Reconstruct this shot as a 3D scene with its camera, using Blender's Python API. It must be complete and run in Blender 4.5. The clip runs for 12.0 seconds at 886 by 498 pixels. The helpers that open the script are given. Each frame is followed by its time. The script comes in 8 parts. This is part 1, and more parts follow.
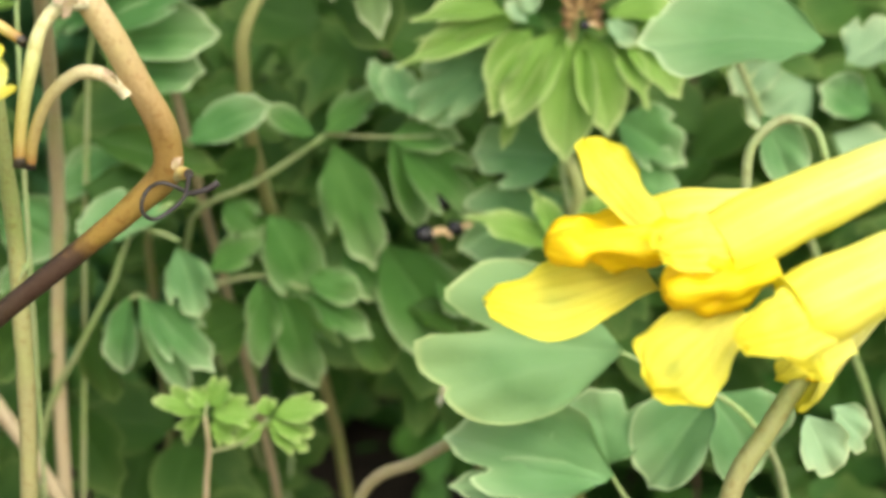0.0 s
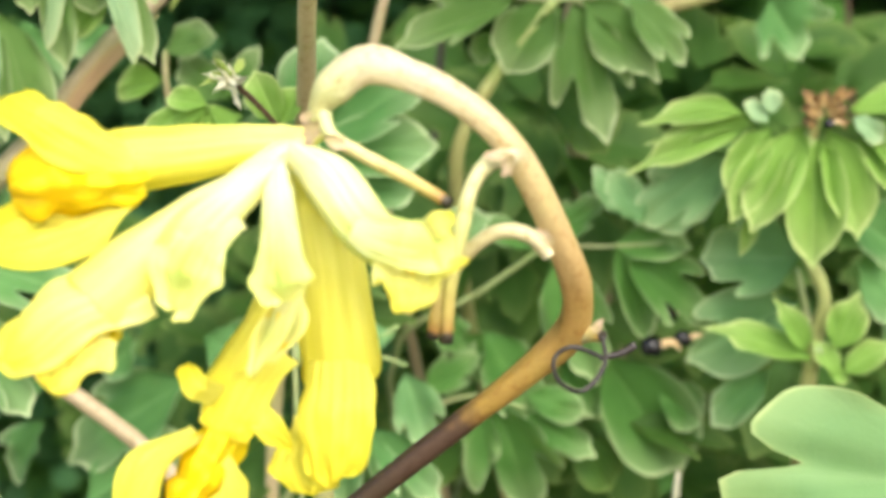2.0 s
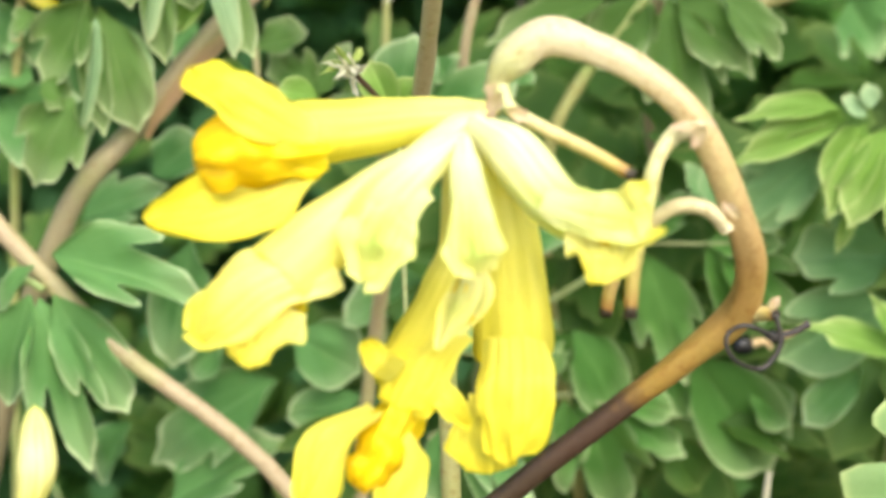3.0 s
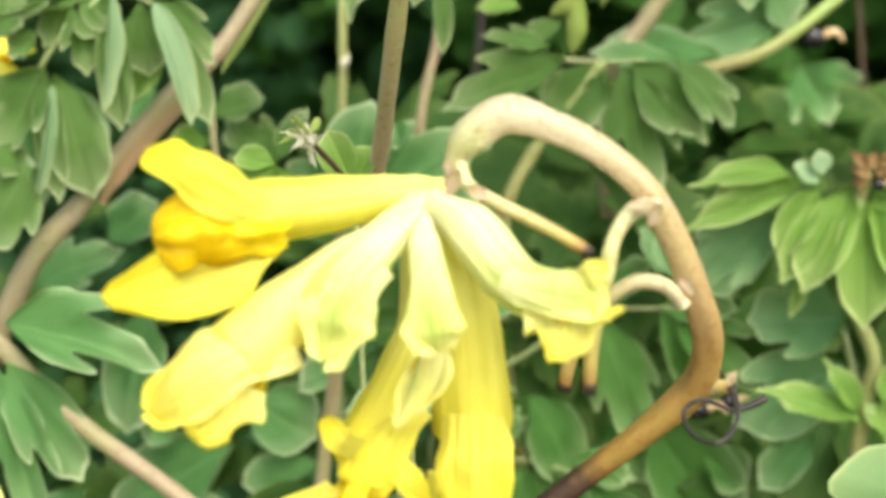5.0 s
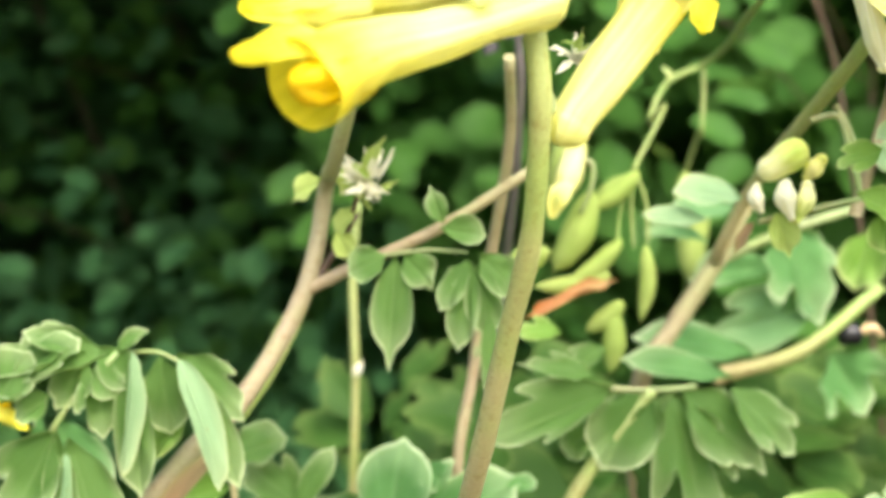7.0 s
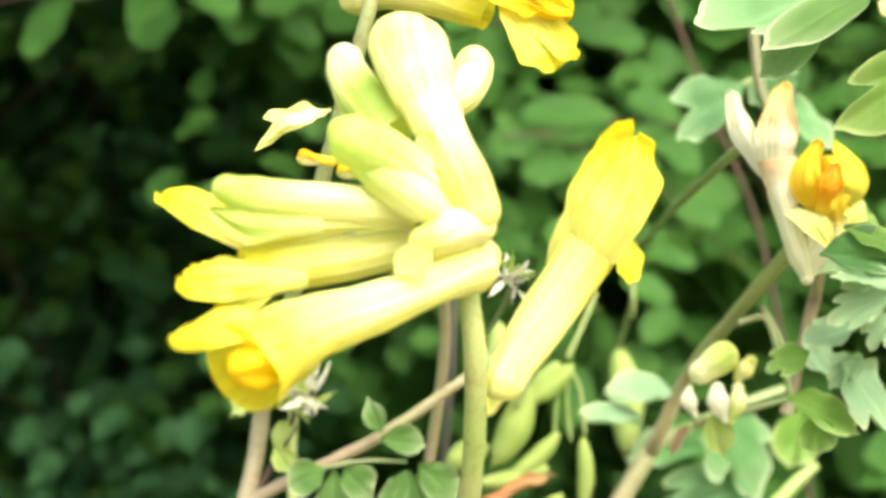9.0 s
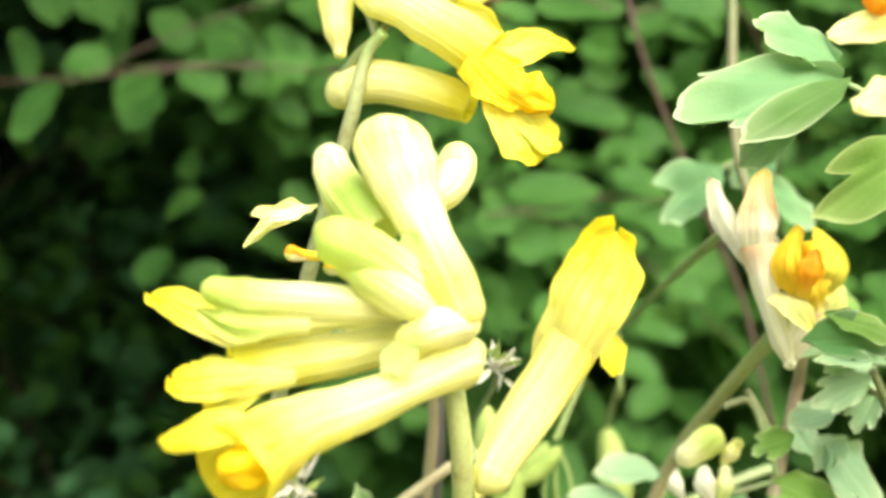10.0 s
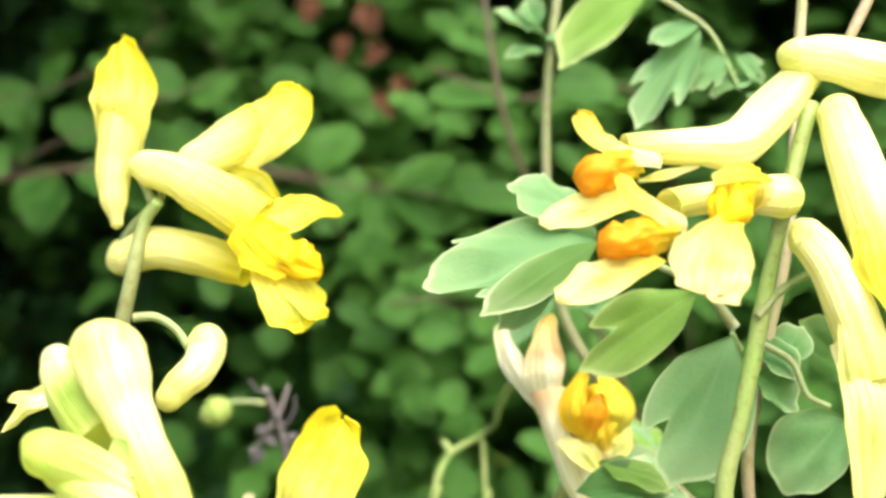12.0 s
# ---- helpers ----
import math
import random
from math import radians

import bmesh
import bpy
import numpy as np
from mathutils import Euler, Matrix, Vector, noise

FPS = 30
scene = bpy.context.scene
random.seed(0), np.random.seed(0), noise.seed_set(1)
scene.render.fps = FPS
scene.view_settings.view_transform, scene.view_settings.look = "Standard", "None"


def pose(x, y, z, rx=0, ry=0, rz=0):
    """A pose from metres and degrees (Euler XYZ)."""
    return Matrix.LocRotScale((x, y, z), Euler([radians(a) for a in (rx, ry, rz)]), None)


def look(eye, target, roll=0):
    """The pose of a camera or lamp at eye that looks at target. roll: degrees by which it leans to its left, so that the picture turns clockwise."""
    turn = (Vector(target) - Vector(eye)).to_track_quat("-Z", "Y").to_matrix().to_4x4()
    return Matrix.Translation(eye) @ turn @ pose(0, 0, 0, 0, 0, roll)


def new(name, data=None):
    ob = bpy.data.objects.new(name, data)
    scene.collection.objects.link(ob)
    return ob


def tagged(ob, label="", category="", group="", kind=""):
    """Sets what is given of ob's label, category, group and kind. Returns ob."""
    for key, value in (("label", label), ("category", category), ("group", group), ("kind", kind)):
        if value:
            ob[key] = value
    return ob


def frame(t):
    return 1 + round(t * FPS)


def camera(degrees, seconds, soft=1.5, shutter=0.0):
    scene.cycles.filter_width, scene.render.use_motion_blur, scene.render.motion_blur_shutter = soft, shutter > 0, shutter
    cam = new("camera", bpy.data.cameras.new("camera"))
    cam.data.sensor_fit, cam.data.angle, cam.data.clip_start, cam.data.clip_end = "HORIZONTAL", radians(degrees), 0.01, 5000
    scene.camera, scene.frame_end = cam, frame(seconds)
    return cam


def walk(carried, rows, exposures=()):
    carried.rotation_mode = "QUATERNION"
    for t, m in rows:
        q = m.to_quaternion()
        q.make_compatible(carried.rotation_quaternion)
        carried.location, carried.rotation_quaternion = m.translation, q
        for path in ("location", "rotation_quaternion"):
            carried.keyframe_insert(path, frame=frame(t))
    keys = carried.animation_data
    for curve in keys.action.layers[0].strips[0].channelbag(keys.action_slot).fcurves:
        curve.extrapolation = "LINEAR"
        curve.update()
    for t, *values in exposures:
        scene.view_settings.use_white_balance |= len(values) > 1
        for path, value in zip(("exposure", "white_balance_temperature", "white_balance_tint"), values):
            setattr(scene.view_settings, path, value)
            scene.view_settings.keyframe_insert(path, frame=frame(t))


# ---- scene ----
cam = camera(32.00, 12.0, soft=3.0)
cam.data.dof.use_dof = True
cam.data.dof.focus_distance = 0.115
cam.data.dof.aperture_fstop = 50
PATH = [
    (0.0, look((0.04619, -0.09128, 0.25892), (0.04357, 0.00688, 0.24003), 2.509)),
    (0.5, look((0.03861, -0.08584, 0.25641), (0.03560, 0.01257, 0.23893), 1.140)),
    (1.0, look((0.03024, -0.08390, 0.25746), (0.02631, 0.01464, 0.24088), 0.418)),
    (1.5, look((0.02409, -0.08207, 0.26020), (0.01952, 0.01662, 0.24477), 0.496)),
    (2.0, look((0.02056, -0.08060, 0.26223), (0.01566, 0.01823, 0.24775), 0.229)),
    (2.5, look((0.01191, -0.08046, 0.26050), (0.00566, 0.01837, 0.24659), 0.185)),
    (2.7, look((0.01141, -0.07997, 0.26016), (0.00502, 0.01888, 0.24641), 0.018)),
    (4.3, look((0.01021, -0.08251, 0.25746), (0.00705, 0.01671, 0.24539), 1.204)),
    (4.5, look((0.01136, -0.08203, 0.26011), (0.00763, 0.01712, 0.24770), 0.403)),
    (5.0, look((0.01101, -0.08035, 0.26089), (0.00789, 0.01912, 0.25103), 0.229)),
    (5.5, look((0.00685, -0.07837, 0.26108), (0.00719, 0.02132, 0.25320), 0.770)),
    (6.0, look((0.00205, -0.07368, 0.26795), (0.00205, 0.02618, 0.26272), -0.000)),
    (6.3, look((-0.00075, -0.07172, 0.27077), (-0.00020, 0.02820, 0.26683), -0.451)),
    (6.5, look((-0.00174, -0.06635, 0.27203), (-0.00130, 0.03362, 0.26959), -1.221)),
    (6.7, look((-0.00060, -0.06557, 0.27498), (-0.00009, 0.03442, 0.27457), -1.106)),
    (8.3, look((-0.00252, -0.06676, 0.28249), (0.00182, 0.03291, 0.28931), -2.777)),
    (8.5, look((-0.00065, -0.06686, 0.28412), (0.00417, 0.03273, 0.29171), -2.759)),
    (9.0, look((-0.00072, -0.06775, 0.28538), (0.00478, 0.03150, 0.29626), -3.128)),
    (9.5, look((-0.00129, -0.06932, 0.28660), (0.00481, 0.02955, 0.30028), -3.414)),
    (10.0, look((-0.00054, -0.06953, 0.28669), (0.00596, 0.02905, 0.30214), -3.840)),
    (10.5, look((0.00190, -0.07374, 0.28876), (0.00897, 0.02456, 0.30569), -4.697)),
    (11.0, look((0.00601, -0.07453, 0.29146), (0.01392, 0.02351, 0.30947), -5.114)),
    (11.5, look((0.01159, -0.07606, 0.29311), (0.01976, 0.02186, 0.31167), -5.810)),
    (12.0, look((0.01552, -0.07433, 0.29371), (0.02477, 0.02346, 0.31246), -6.218)),
]
walk(cam, PATH, [(0.0, 1.05, 6600, 8), (1.0, 1.4, 6600, 8), (2.5, 1.32, 6600, 8), (4.5, 1.14, 6600, 8), (5.5, 1.1, 6600, 8), (6.5, 1.52, 6600, 8), (8.5, 1.78, 6600, 8), (12.0, 1.58, 6600, 8)])

# ---- world and light ----
SUN_ELEV, SUN_TURN = radians(46), radians(158)
world = bpy.data.worlds.new("sky")
scene.world = world
world.use_nodes = True
wn = world.node_tree
sky = wn.nodes.new("ShaderNodeTexSky")
sky.sky_type, sky.sun_disc = "NISHITA", False
sky.sun_elevation, sky.sun_rotation = SUN_ELEV, SUN_TURN
sky.air_density, sky.dust_density = 1.0, 4.0
bgn = wn.nodes["Background"]
bgn.inputs["Strength"].default_value = 0.15
wn.links.new(sky.outputs[0], bgn.inputs[0])
sun = new("sun", bpy.data.lights.new("sun", "SUN"))
sun.data.energy, sun.data.angle, sun.data.color = 1.5, radians(60), (1.0, 0.96, 0.88)
sun_way = Vector((math.sin(SUN_TURN) * math.cos(SUN_ELEV), math.cos(SUN_TURN) * math.cos(SUN_ELEV), math.sin(SUN_ELEV)))
sun.matrix_world = look(sun_way * 3, (0, 0, 0))


# ---- materials ----
def mat(name):
    m = bpy.data.materials.new(name)
    m.use_nodes = True
    return m, m.node_tree.nodes, m.node_tree.links, m.node_tree.nodes["Principled BSDF"]


def ramp(n, stops):
    r = n.new("ShaderNodeValToRGB")
    els = r.color_ramp.elements
    while len(els) < len(stops):
        els.new(0.5)
    for e, (p, c) in zip(els, stops):
        e.position, e.color = p, (*c, 1)
    return r


def noise_tex(n, l, scale, detail=4.0, coord="Object"):
    tc = n.new("ShaderNodeTexCoord")
    t = n.new("ShaderNodeTexNoise")
    t.inputs["Scale"].default_value, t.inputs["Detail"].default_value = scale, detail
    l.new(tc.outputs[coord], t.inputs["Vector"])
    return t


def mix_rgb(n, l, fac, a, b, mode="MIX"):
    m = n.new("ShaderNodeMixRGB")
    m.blend_type = mode
    for sock, v in zip(m.inputs, (fac, a, b)):
        if isinstance(v, (int, float)):
            sock.default_value = v
        elif isinstance(v, tuple):
            sock.default_value = (*v, 1)
        else:
            l.new(v, sock)
    return m.outputs[0]


def calc(n, l, op, a, b=0.0, clamp=False):
    m = n.new("ShaderNodeMath")
    m.operation, m.use_clamp = op, clamp
    for sock, v in zip(m.inputs, (a, b)):
        if isinstance(v, (int, float)):
            sock.default_value = v
        else:
            l.new(v, sock)
    return m.outputs[0]


def thin(m, n, l, bsdf, colour, share):
    """Adds light that comes through a thin leaf or petal."""
    tr, mx = n.new("ShaderNodeBsdfTranslucent"), n.new("ShaderNodeMixShader")
    if isinstance(colour, tuple):
        tr.inputs[0].default_value = (*colour, 1)
    else:
        l.new(colour, tr.inputs[0])
    mx.inputs[0].default_value = share
    l.new(bsdf.outputs[0], mx.inputs[1]), l.new(tr.outputs[0], mx.inputs[2])
    l.new(mx.outputs[0], n["Material Output"].inputs[0])


def leaf_material(name, dark, light, rim, vein, rough=0.55, rim_at=0.945, share=0.25, through_tint=(0.45, 0.72, 0.14), vary=0.35):
    """UV: x runs across the fan of veins, y from the base to the margin."""
    m, n, l, b = mat(name)
    uv = n.new("ShaderNodeTexCoord")
    sep = n.new("ShaderNodeSeparateXYZ")
    l.new(uv.outputs["UV"], sep.inputs[0])
    info = n.new("ShaderNodeObjectInfo")
    isl = n.new("ShaderNodeNewGeometry")
    big = noise_tex(n, l, 260, 3)
    fine = noise_tex(n, l, 2600, 5)
    rnd = calc(n, l, "FRACT", calc(n, l, "ADD", info.outputs["Random"], isl.outputs["Random Per Island"]))
    f = calc(n, l, "ADD", calc(n, l, "MULTIPLY", big.outputs["Fac"], 0.75), calc(n, l, "MULTIPLY", rnd, vary))
    f = calc(n, l, "SUBTRACT", f, 0.1, True)
    col = mix_rgb(n, l, f, dark, light)
    # veins: a fan of fine lines from the base
    w = calc(n, l, "ABSOLUTE", calc(n, l, "SUBTRACT", calc(n, l, "FRACT", calc(n, l, "MULTIPLY", sep.outputs[0], 9.0)), 0.5))
    v = calc(n, l, "SUBTRACT", 1.0, calc(n, l, "MULTIPLY", w, 9.0), True)
    mid = calc(n, l, "ABSOLUTE", calc(n, l, "SUBTRACT", sep.outputs[0], 0.5))
    midv = calc(n, l, "SUBTRACT", 1.0, calc(n, l, "MULTIPLY", mid, 28.0), True)
    v = calc(n, l, "MAXIMUM", calc(n, l, "MULTIPLY", v, 0.2), calc(n, l, "MULTIPLY", midv, 0.6))
    col = mix_rgb(n, l, calc(n, l, "MULTIPLY", v, 0.55), col, vein)
    e = calc(n, l, "MULTIPLY", calc(n, l, "SUBTRACT", sep.outputs[1], rim_at), 1.6 / (1.0 - rim_at), True)
    e = calc(n, l, "MULTIPLY", e, calc(n, l, "ADD", calc(n, l, "MULTIPLY", noise_tex(n, l, 420, 2).outputs["Fac"], 1.5), calc(n, l, "SUBTRACT", calc(n, l, "MULTIPLY", fine.outputs["Fac"], 0.5), 0.15), True), True)
    halo = calc(n, l, "MULTIPLY", calc(n, l, "SUBTRACT", sep.outputs[1], 0.66), 1.0, True)
    col = mix_rgb(n, l, calc(n, l, "MULTIPLY", halo, 0.9, True), col, rim)
    col = mix_rgb(n, l, e, col, rim)
    spots = calc(n, l, "GREATER_THAN", noise_tex(n, l, 900, 2).outputs["Fac"], 0.74)
    col = mix_rgb(n, l, calc(n, l, "MULTIPLY", spots, 0.3), col, (0.25, 0.2, 0.08))
    l.new(col, b.inputs["Base Color"])
    b.inputs["Roughness"].default_value = rough
    b.inputs["Specular IOR Level"].default_value = 0.12
    bump = n.new("ShaderNodeBump")
    bump.inputs["Strength"].default_value, bump.inputs["Distance"].default_value = 0.22, 0.0004
    h = calc(n, l, "ADD", calc(n, l, "MULTIPLY", v, -0.6), fine.outputs["Fac"])
    l.new(h, bump.inputs["Height"]), l.new(bump.outputs[0], b.inputs["Normal"])
    thin(m, n, l, b, mix_rgb(n, l, 0.5, col, through_tint), share)
    return m


def stem_material(name, stops, rough=0.5):
    """UV y runs along the stem from its foot."""
    m, n, l, b = mat(name)
    uv = n.new("ShaderNodeTexCoord")
    sep = n.new("ShaderNodeSeparateXYZ")
    l.new(uv.outputs["UV"], sep.inputs[0])
    blot = noise_tex(n, l, 500, 4)
    at = calc(n, l, "ADD", sep.outputs[1], calc(n, l, "MULTIPLY", calc(n, l, "SUBTRACT", blot.outputs["Fac"], 0.5), 0.05))
    r = ramp(n, stops)
    l.new(at, r.inputs[0])
    fine = noise_tex(n, l, 3000, 6)
    patch = calc(n, l, "MULTIPLY", calc(n, l, "SUBTRACT", noise_tex(n, l, 130, 3).outputs["Fac"], 0.46), 5.0, True)
    tone = mix_rgb(n, l, calc(n, l, "MULTIPLY", patch, 0.6), r.outputs[0], mix_rgb(n, l, 1.0, r.outputs[0], (0.86, 1.12, 0.72), "MULTIPLY"))
    col = mix_rgb(n, l, 0.18, tone, ramp_of(n, l, fine.outputs["Fac"], [(0.3, (0.35, 0.3, 0.25)), (0.7, (1, 1, 1))]), "MULTIPLY")
    fleck = calc(n, l, "MULTIPLY", calc(n, l, "SUBTRACT", noise_tex(n, l, 1400, 3).outputs["Fac"], 0.54), 6.0, True)
    col = mix_rgb(n, l, calc(n, l, "MULTIPLY", fleck, 0.5), col, mix_rgb(n, l, 1.0, col, (0.62, 0.45, 0.25), "MULTIPLY"))
    l.new(col, b.inputs["Base Color"])
    b.inputs["Roughness"].default_value = rough
    b.inputs["Subsurface Weight"].default_value = 0.0
    bump = n.new("ShaderNodeBump")
    bump.inputs["Strength"].default_value, bump.inputs["Distance"].default_value = 0.4, 0.0003
    l.new(fine.outputs["Fac"], bump.inputs["Height"]), l.new(bump.outputs[0], b.inputs["Normal"])
    return m


def ramp_of(n, l, fac, stops):
    r = ramp(n, stops)
    l.new(fac, r.inputs[0])
    return r.outputs[0]


def petal_material(name, stops, share=0.36, rough=0.45, fringe=None):
    """UV y runs from the spur to the lip, x across; stops colour the petal along its length."""
    m, n, l, b = mat(name)
    uv = n.new("ShaderNodeTexCoord")
    sep = n.new("ShaderNodeSeparateXYZ")
    l.new(uv.outputs["UV"], sep.inputs[0])
    soft = noise_tex(n, l, 350, 3)
    at = calc(n, l, "ADD", sep.outputs[1], calc(n, l, "MULTIPLY", calc(n, l, "SUBTRACT", soft.outputs["Fac"], 0.5), 0.25))
    r = ramp(n, stops)
    l.new(at, r.inputs[0])
    # fine lengthwise streaks
    st = n.new("ShaderNodeTexNoise")
    mp = n.new("ShaderNodeMapping")
    mp.inputs["Scale"].default_value = (26, 2.2, 1)
    l.new(uv.outputs["UV"], mp.inputs[0]), l.new(mp.outputs[0], st.inputs["Vector"])
    st.inputs["Scale"].default_value = 1.0
    streak = ramp_of(n, l, st.outputs["Fac"], [(0.35, (0.8, 0.8, 0.36)), (0.6, (1, 1, 1))])
    col = mix_rgb(n, l, 0.5, r.outputs[0], streak, "MULTIPLY")
    if fringe:
        mid = calc(n, l, "ABSOLUTE", calc(n, l, "SUBTRACT", sep.outputs[0], 0.5))
        k = calc(n, l, "SUBTRACT", 1.0, calc(n, l, "MULTIPLY", mid, 3.2), True)
        z = calc(n, l, "SUBTRACT", 1.0, calc(n, l, "MULTIPLY", calc(n, l, "ABSOLUTE", calc(n, l, "SUBTRACT", sep.outputs[1], fringe[0])), fringe[1]), True)
        col = mix_rgb(n, l, calc(n, l, "MULTIPLY", calc(n, l, "MULTIPLY", k, z), 0.9), col, fringe[2])
    l.new(col, b.inputs["Base Color"])
    b.inputs["Roughness"].default_value = rough
    b.inputs["Specular IOR Level"].default_value = 0.3
    bump = n.new("ShaderNodeBump")
    bump.inputs["Strength"].default_value, bump.inputs["Distance"].default_value = 0.6, 0.0005
    l.new(calc(n, l, "ADD", st.outputs["Fac"], calc(n, l, "MULTIPLY", soft.outputs["Fac"], 1.2)), bump.inputs["Height"]), l.new(bump.outputs[0], b.inputs["Normal"])
    thin(m, n, l, b, col, share)
    return m


LEAF = leaf_material("glaucous_leaf", (0.042, 0.135, 0.034), (0.140, 0.300, 0.098), (0.450, 0.560, 0.310), (0.205, 0.360, 0.140))
LEAF_YOUNG = leaf_material("young_leaf", (0.115, 0.240, 0.034), (0.220, 0.370, 0.080), (0.46, 0.56, 0.22), (0.29, 0.42, 0.13), rim_at=0.935)
LEAF_BLUE = leaf_material("bluish_leaf", (0.088, 0.212, 0.072), (0.178, 0.330, 0.140), (0.430, 0.550, 0.290), (0.225, 0.365, 0.170), rim_at=0.955)
LEAF_BROAD = leaf_material("broad_pale_leaf", (0.125, 0.245, 0.090), (0.185, 0.320, 0.135), (0.340, 0.430, 0.180), (0.22, 0.34, 0.15), rim_at=0.96)
# greener leaf for one low plant, with its shade put into the colour
LEAF_GREEN_SHADED = leaf_material("shaded_green_leaf", (0.030, 0.105, 0.018), (0.105, 0.235, 0.055), (0.390, 0.500, 0.250), (0.155, 0.290, 0.085))
LEAF_SOFT = leaf_material("soft_yellow_green_leaf", (0.050, 0.122, 0.022), (0.128, 0.232, 0.064), (0.440, 0.520, 0.280), (0.19, 0.29, 0.105), share=0.28)
# dark copy of the leaf colour, standing in for shade on low leaves
LEAF_SHADED = leaf_material("shaded_low_leaf", (0.017, 0.052, 0.009), (0.054, 0.122, 0.022), (0.140, 0.205, 0.055), (0.066, 0.134, 0.030))
# blue-green hedge leaf; the deep shade is put into its dark colour
LEAF_HEDGE = leaf_material("shade_darkened_hedge_leaf", (0.014, 0.056, 0.019), (0.050, 0.138, 0.048), (0.065, 0.160, 0.052), (0.065, 0.160, 0.052), rim_at=0.985, rough=0.6, vary=0.5, share=0.18)
LEAF_BUSH = leaf_material("shrub_leaf", (0.020, 0.072, 0.013), (0.058, 0.152, 0.026), (0.085, 0.205, 0.040), (0.088, 0.205, 0.044), rim_at=0.985, rough=0.55, vary=0.5)
YELLOW = ((0.0, (0.9, 0.9, 0.36)), (0.3, (0.91, 0.89, 0.27)), (0.5, (0.9, 0.86, 0.16)), (0.8, (0.9, 0.82, 0.075)), (1.0, (0.89, 0.79, 0.05)))
PETAL = petal_material("yellow_petal", YELLOW)
PETAL_MID = petal_material("lemon_petal", ((0.0, (0.87, 0.88, 0.34)), (0.15, (0.92, 0.9, 0.37)), (0.35, (0.92, 0.9, 0.36)), (0.55, (0.91, 0.87, 0.21)), (0.74, (0.9, 0.81, 0.06)), (1.0, (0.89, 0.77, 0.03))))
PETAL_LEMON = petal_material("pale_lemon_petal", ((0.0, (0.93, 0.93, 0.6)), (0.35, (0.93, 0.91, 0.46)), (0.65, (0.91, 0.87, 0.24)), (1.0, (0.9, 0.82, 0.1))))
PETAL_LIP = petal_material("yellow_lower_petal", YELLOW, fringe=(0.78, 6.0, (0.5, 0.55, 0.08)))
PETAL_BUD = petal_material("pale_bud_petal", ((0.0, (0.92, 0.92, 0.62)), (0.4, (0.9, 0.9, 0.5)), (0.7, (0.74, 0.82, 0.28)), (0.86, (0.78, 0.83, 0.26)), (1.0, (0.89, 0.88, 0.3))), fringe=(0.76, 3.6, (0.42, 0.58, 0.09)), share=0.28)
PETAL_GREENISH = petal_material("greenish_bud_petal", ((0.0, (0.9, 0.9, 0.5)), (0.4, (0.87, 0.88, 0.4)), (0.68, (0.7, 0.79, 0.22)), (0.88, (0.58, 0.72, 0.15)), (1.0, (0.78, 0.83, 0.25))), fringe=(0.7, 2.6, (0.36, 0.54, 0.06)), share=0.28)
PETAL_PALE = petal_material("pale_yellow_petal", ((0.0, (0.78, 0.8, 0.24)), (0.14, (0.86, 0.86, 0.34)), (0.3, (0.93, 0.91, 0.47)), (0.5, (0.93, 0.91, 0.44)), (0.8, (0.89, 0.85, 0.25)), (1.0, (0.9, 0.86, 0.3))), share=0.28, fringe=(0.78, 5.0, (0.42, 0.5, 0.1)))
PETAL_WARM = petal_material("yellow_petal_with_orange_tip", ((0.0, (0.91, 0.9, 0.55)), (0.5, (0.92, 0.9, 0.5)), (0.68, (0.91, 0.76, 0.2)), (1.0, (0.9, 0.66, 0.05))))
PETAL_OLD = petal_material("faded_petal", ((0.0, (0.9, 0.9, 0.62)), (0.62, (0.92, 0.91, 0.7)), (0.8, (0.84, 0.58, 0.32)), (1.0, (0.86, 0.72, 0.18))))
INNER = petal_material("golden_inner_petal", ((0.0, (0.9, 0.8, 0.05)), (0.4, (0.9, 0.74, 0.02)), (0.62, (0.9, 0.65, 0.01)), (1.0, (0.9, 0.66, 0.012))))
INNER_FADED = petal_material("faded_golden_petal", ((0.0, (0.86, 0.8, 0.4)), (0.35, (0.9, 0.72, 0.06)), (0.8, (0.9, 0.58, 0.02)), (1.0, (0.9, 0.66, 0.04))))
INNER_OLD = petal_material("orange_inner_petal", ((0.0, (0.9, 0.8, 0.1)), (0.4, (0.9, 0.72, 0.05)), (0.6, (0.88, 0.42, 0.015)), (1.0, (0.88, 0.4, 0.015))))
STEM_GREEN = stem_material("green_stem", ((0.0, (0.34, 0.29, 0.13)), (0.5, (0.33, 0.34, 0.125)), (1.0, (0.3, 0.39, 0.13))))
STEM_PINK = stem_material("pinkish_stem", ((0.0, (0.33, 0.26, 0.155)), (0.6, (0.365, 0.295, 0.175)), (1.0, (0.33, 0.31, 0.15))))
STEM_OLD = stem_material("ageing_stem", ((0.0, (0.05, 0.03, 0.02)), (0.265, (0.065, 0.036, 0.022)), (0.295, (0.33, 0.19, 0.045)), (0.47, (0.4, 0.25, 0.075)), (0.6, (0.47, 0.37, 0.19)), (0.72, (0.49, 0.43, 0.27)), (0.86, (0.49, 0.43, 0.27)), (1.0, (0.49, 0.42, 0.22))))
STEM_CREAM = stem_material("cream_pedicel", ((0.0, (0.56, 0.52, 0.33)), (0.5, (0.52, 0.47, 0.23)), (0.88, (0.42, 0.31, 0.09)), (0.95, (0.3, 0.16, 0.04)), (0.97, (0.033, 0.025, 0.016)), (1.0, (0.033, 0.025, 0.016))))
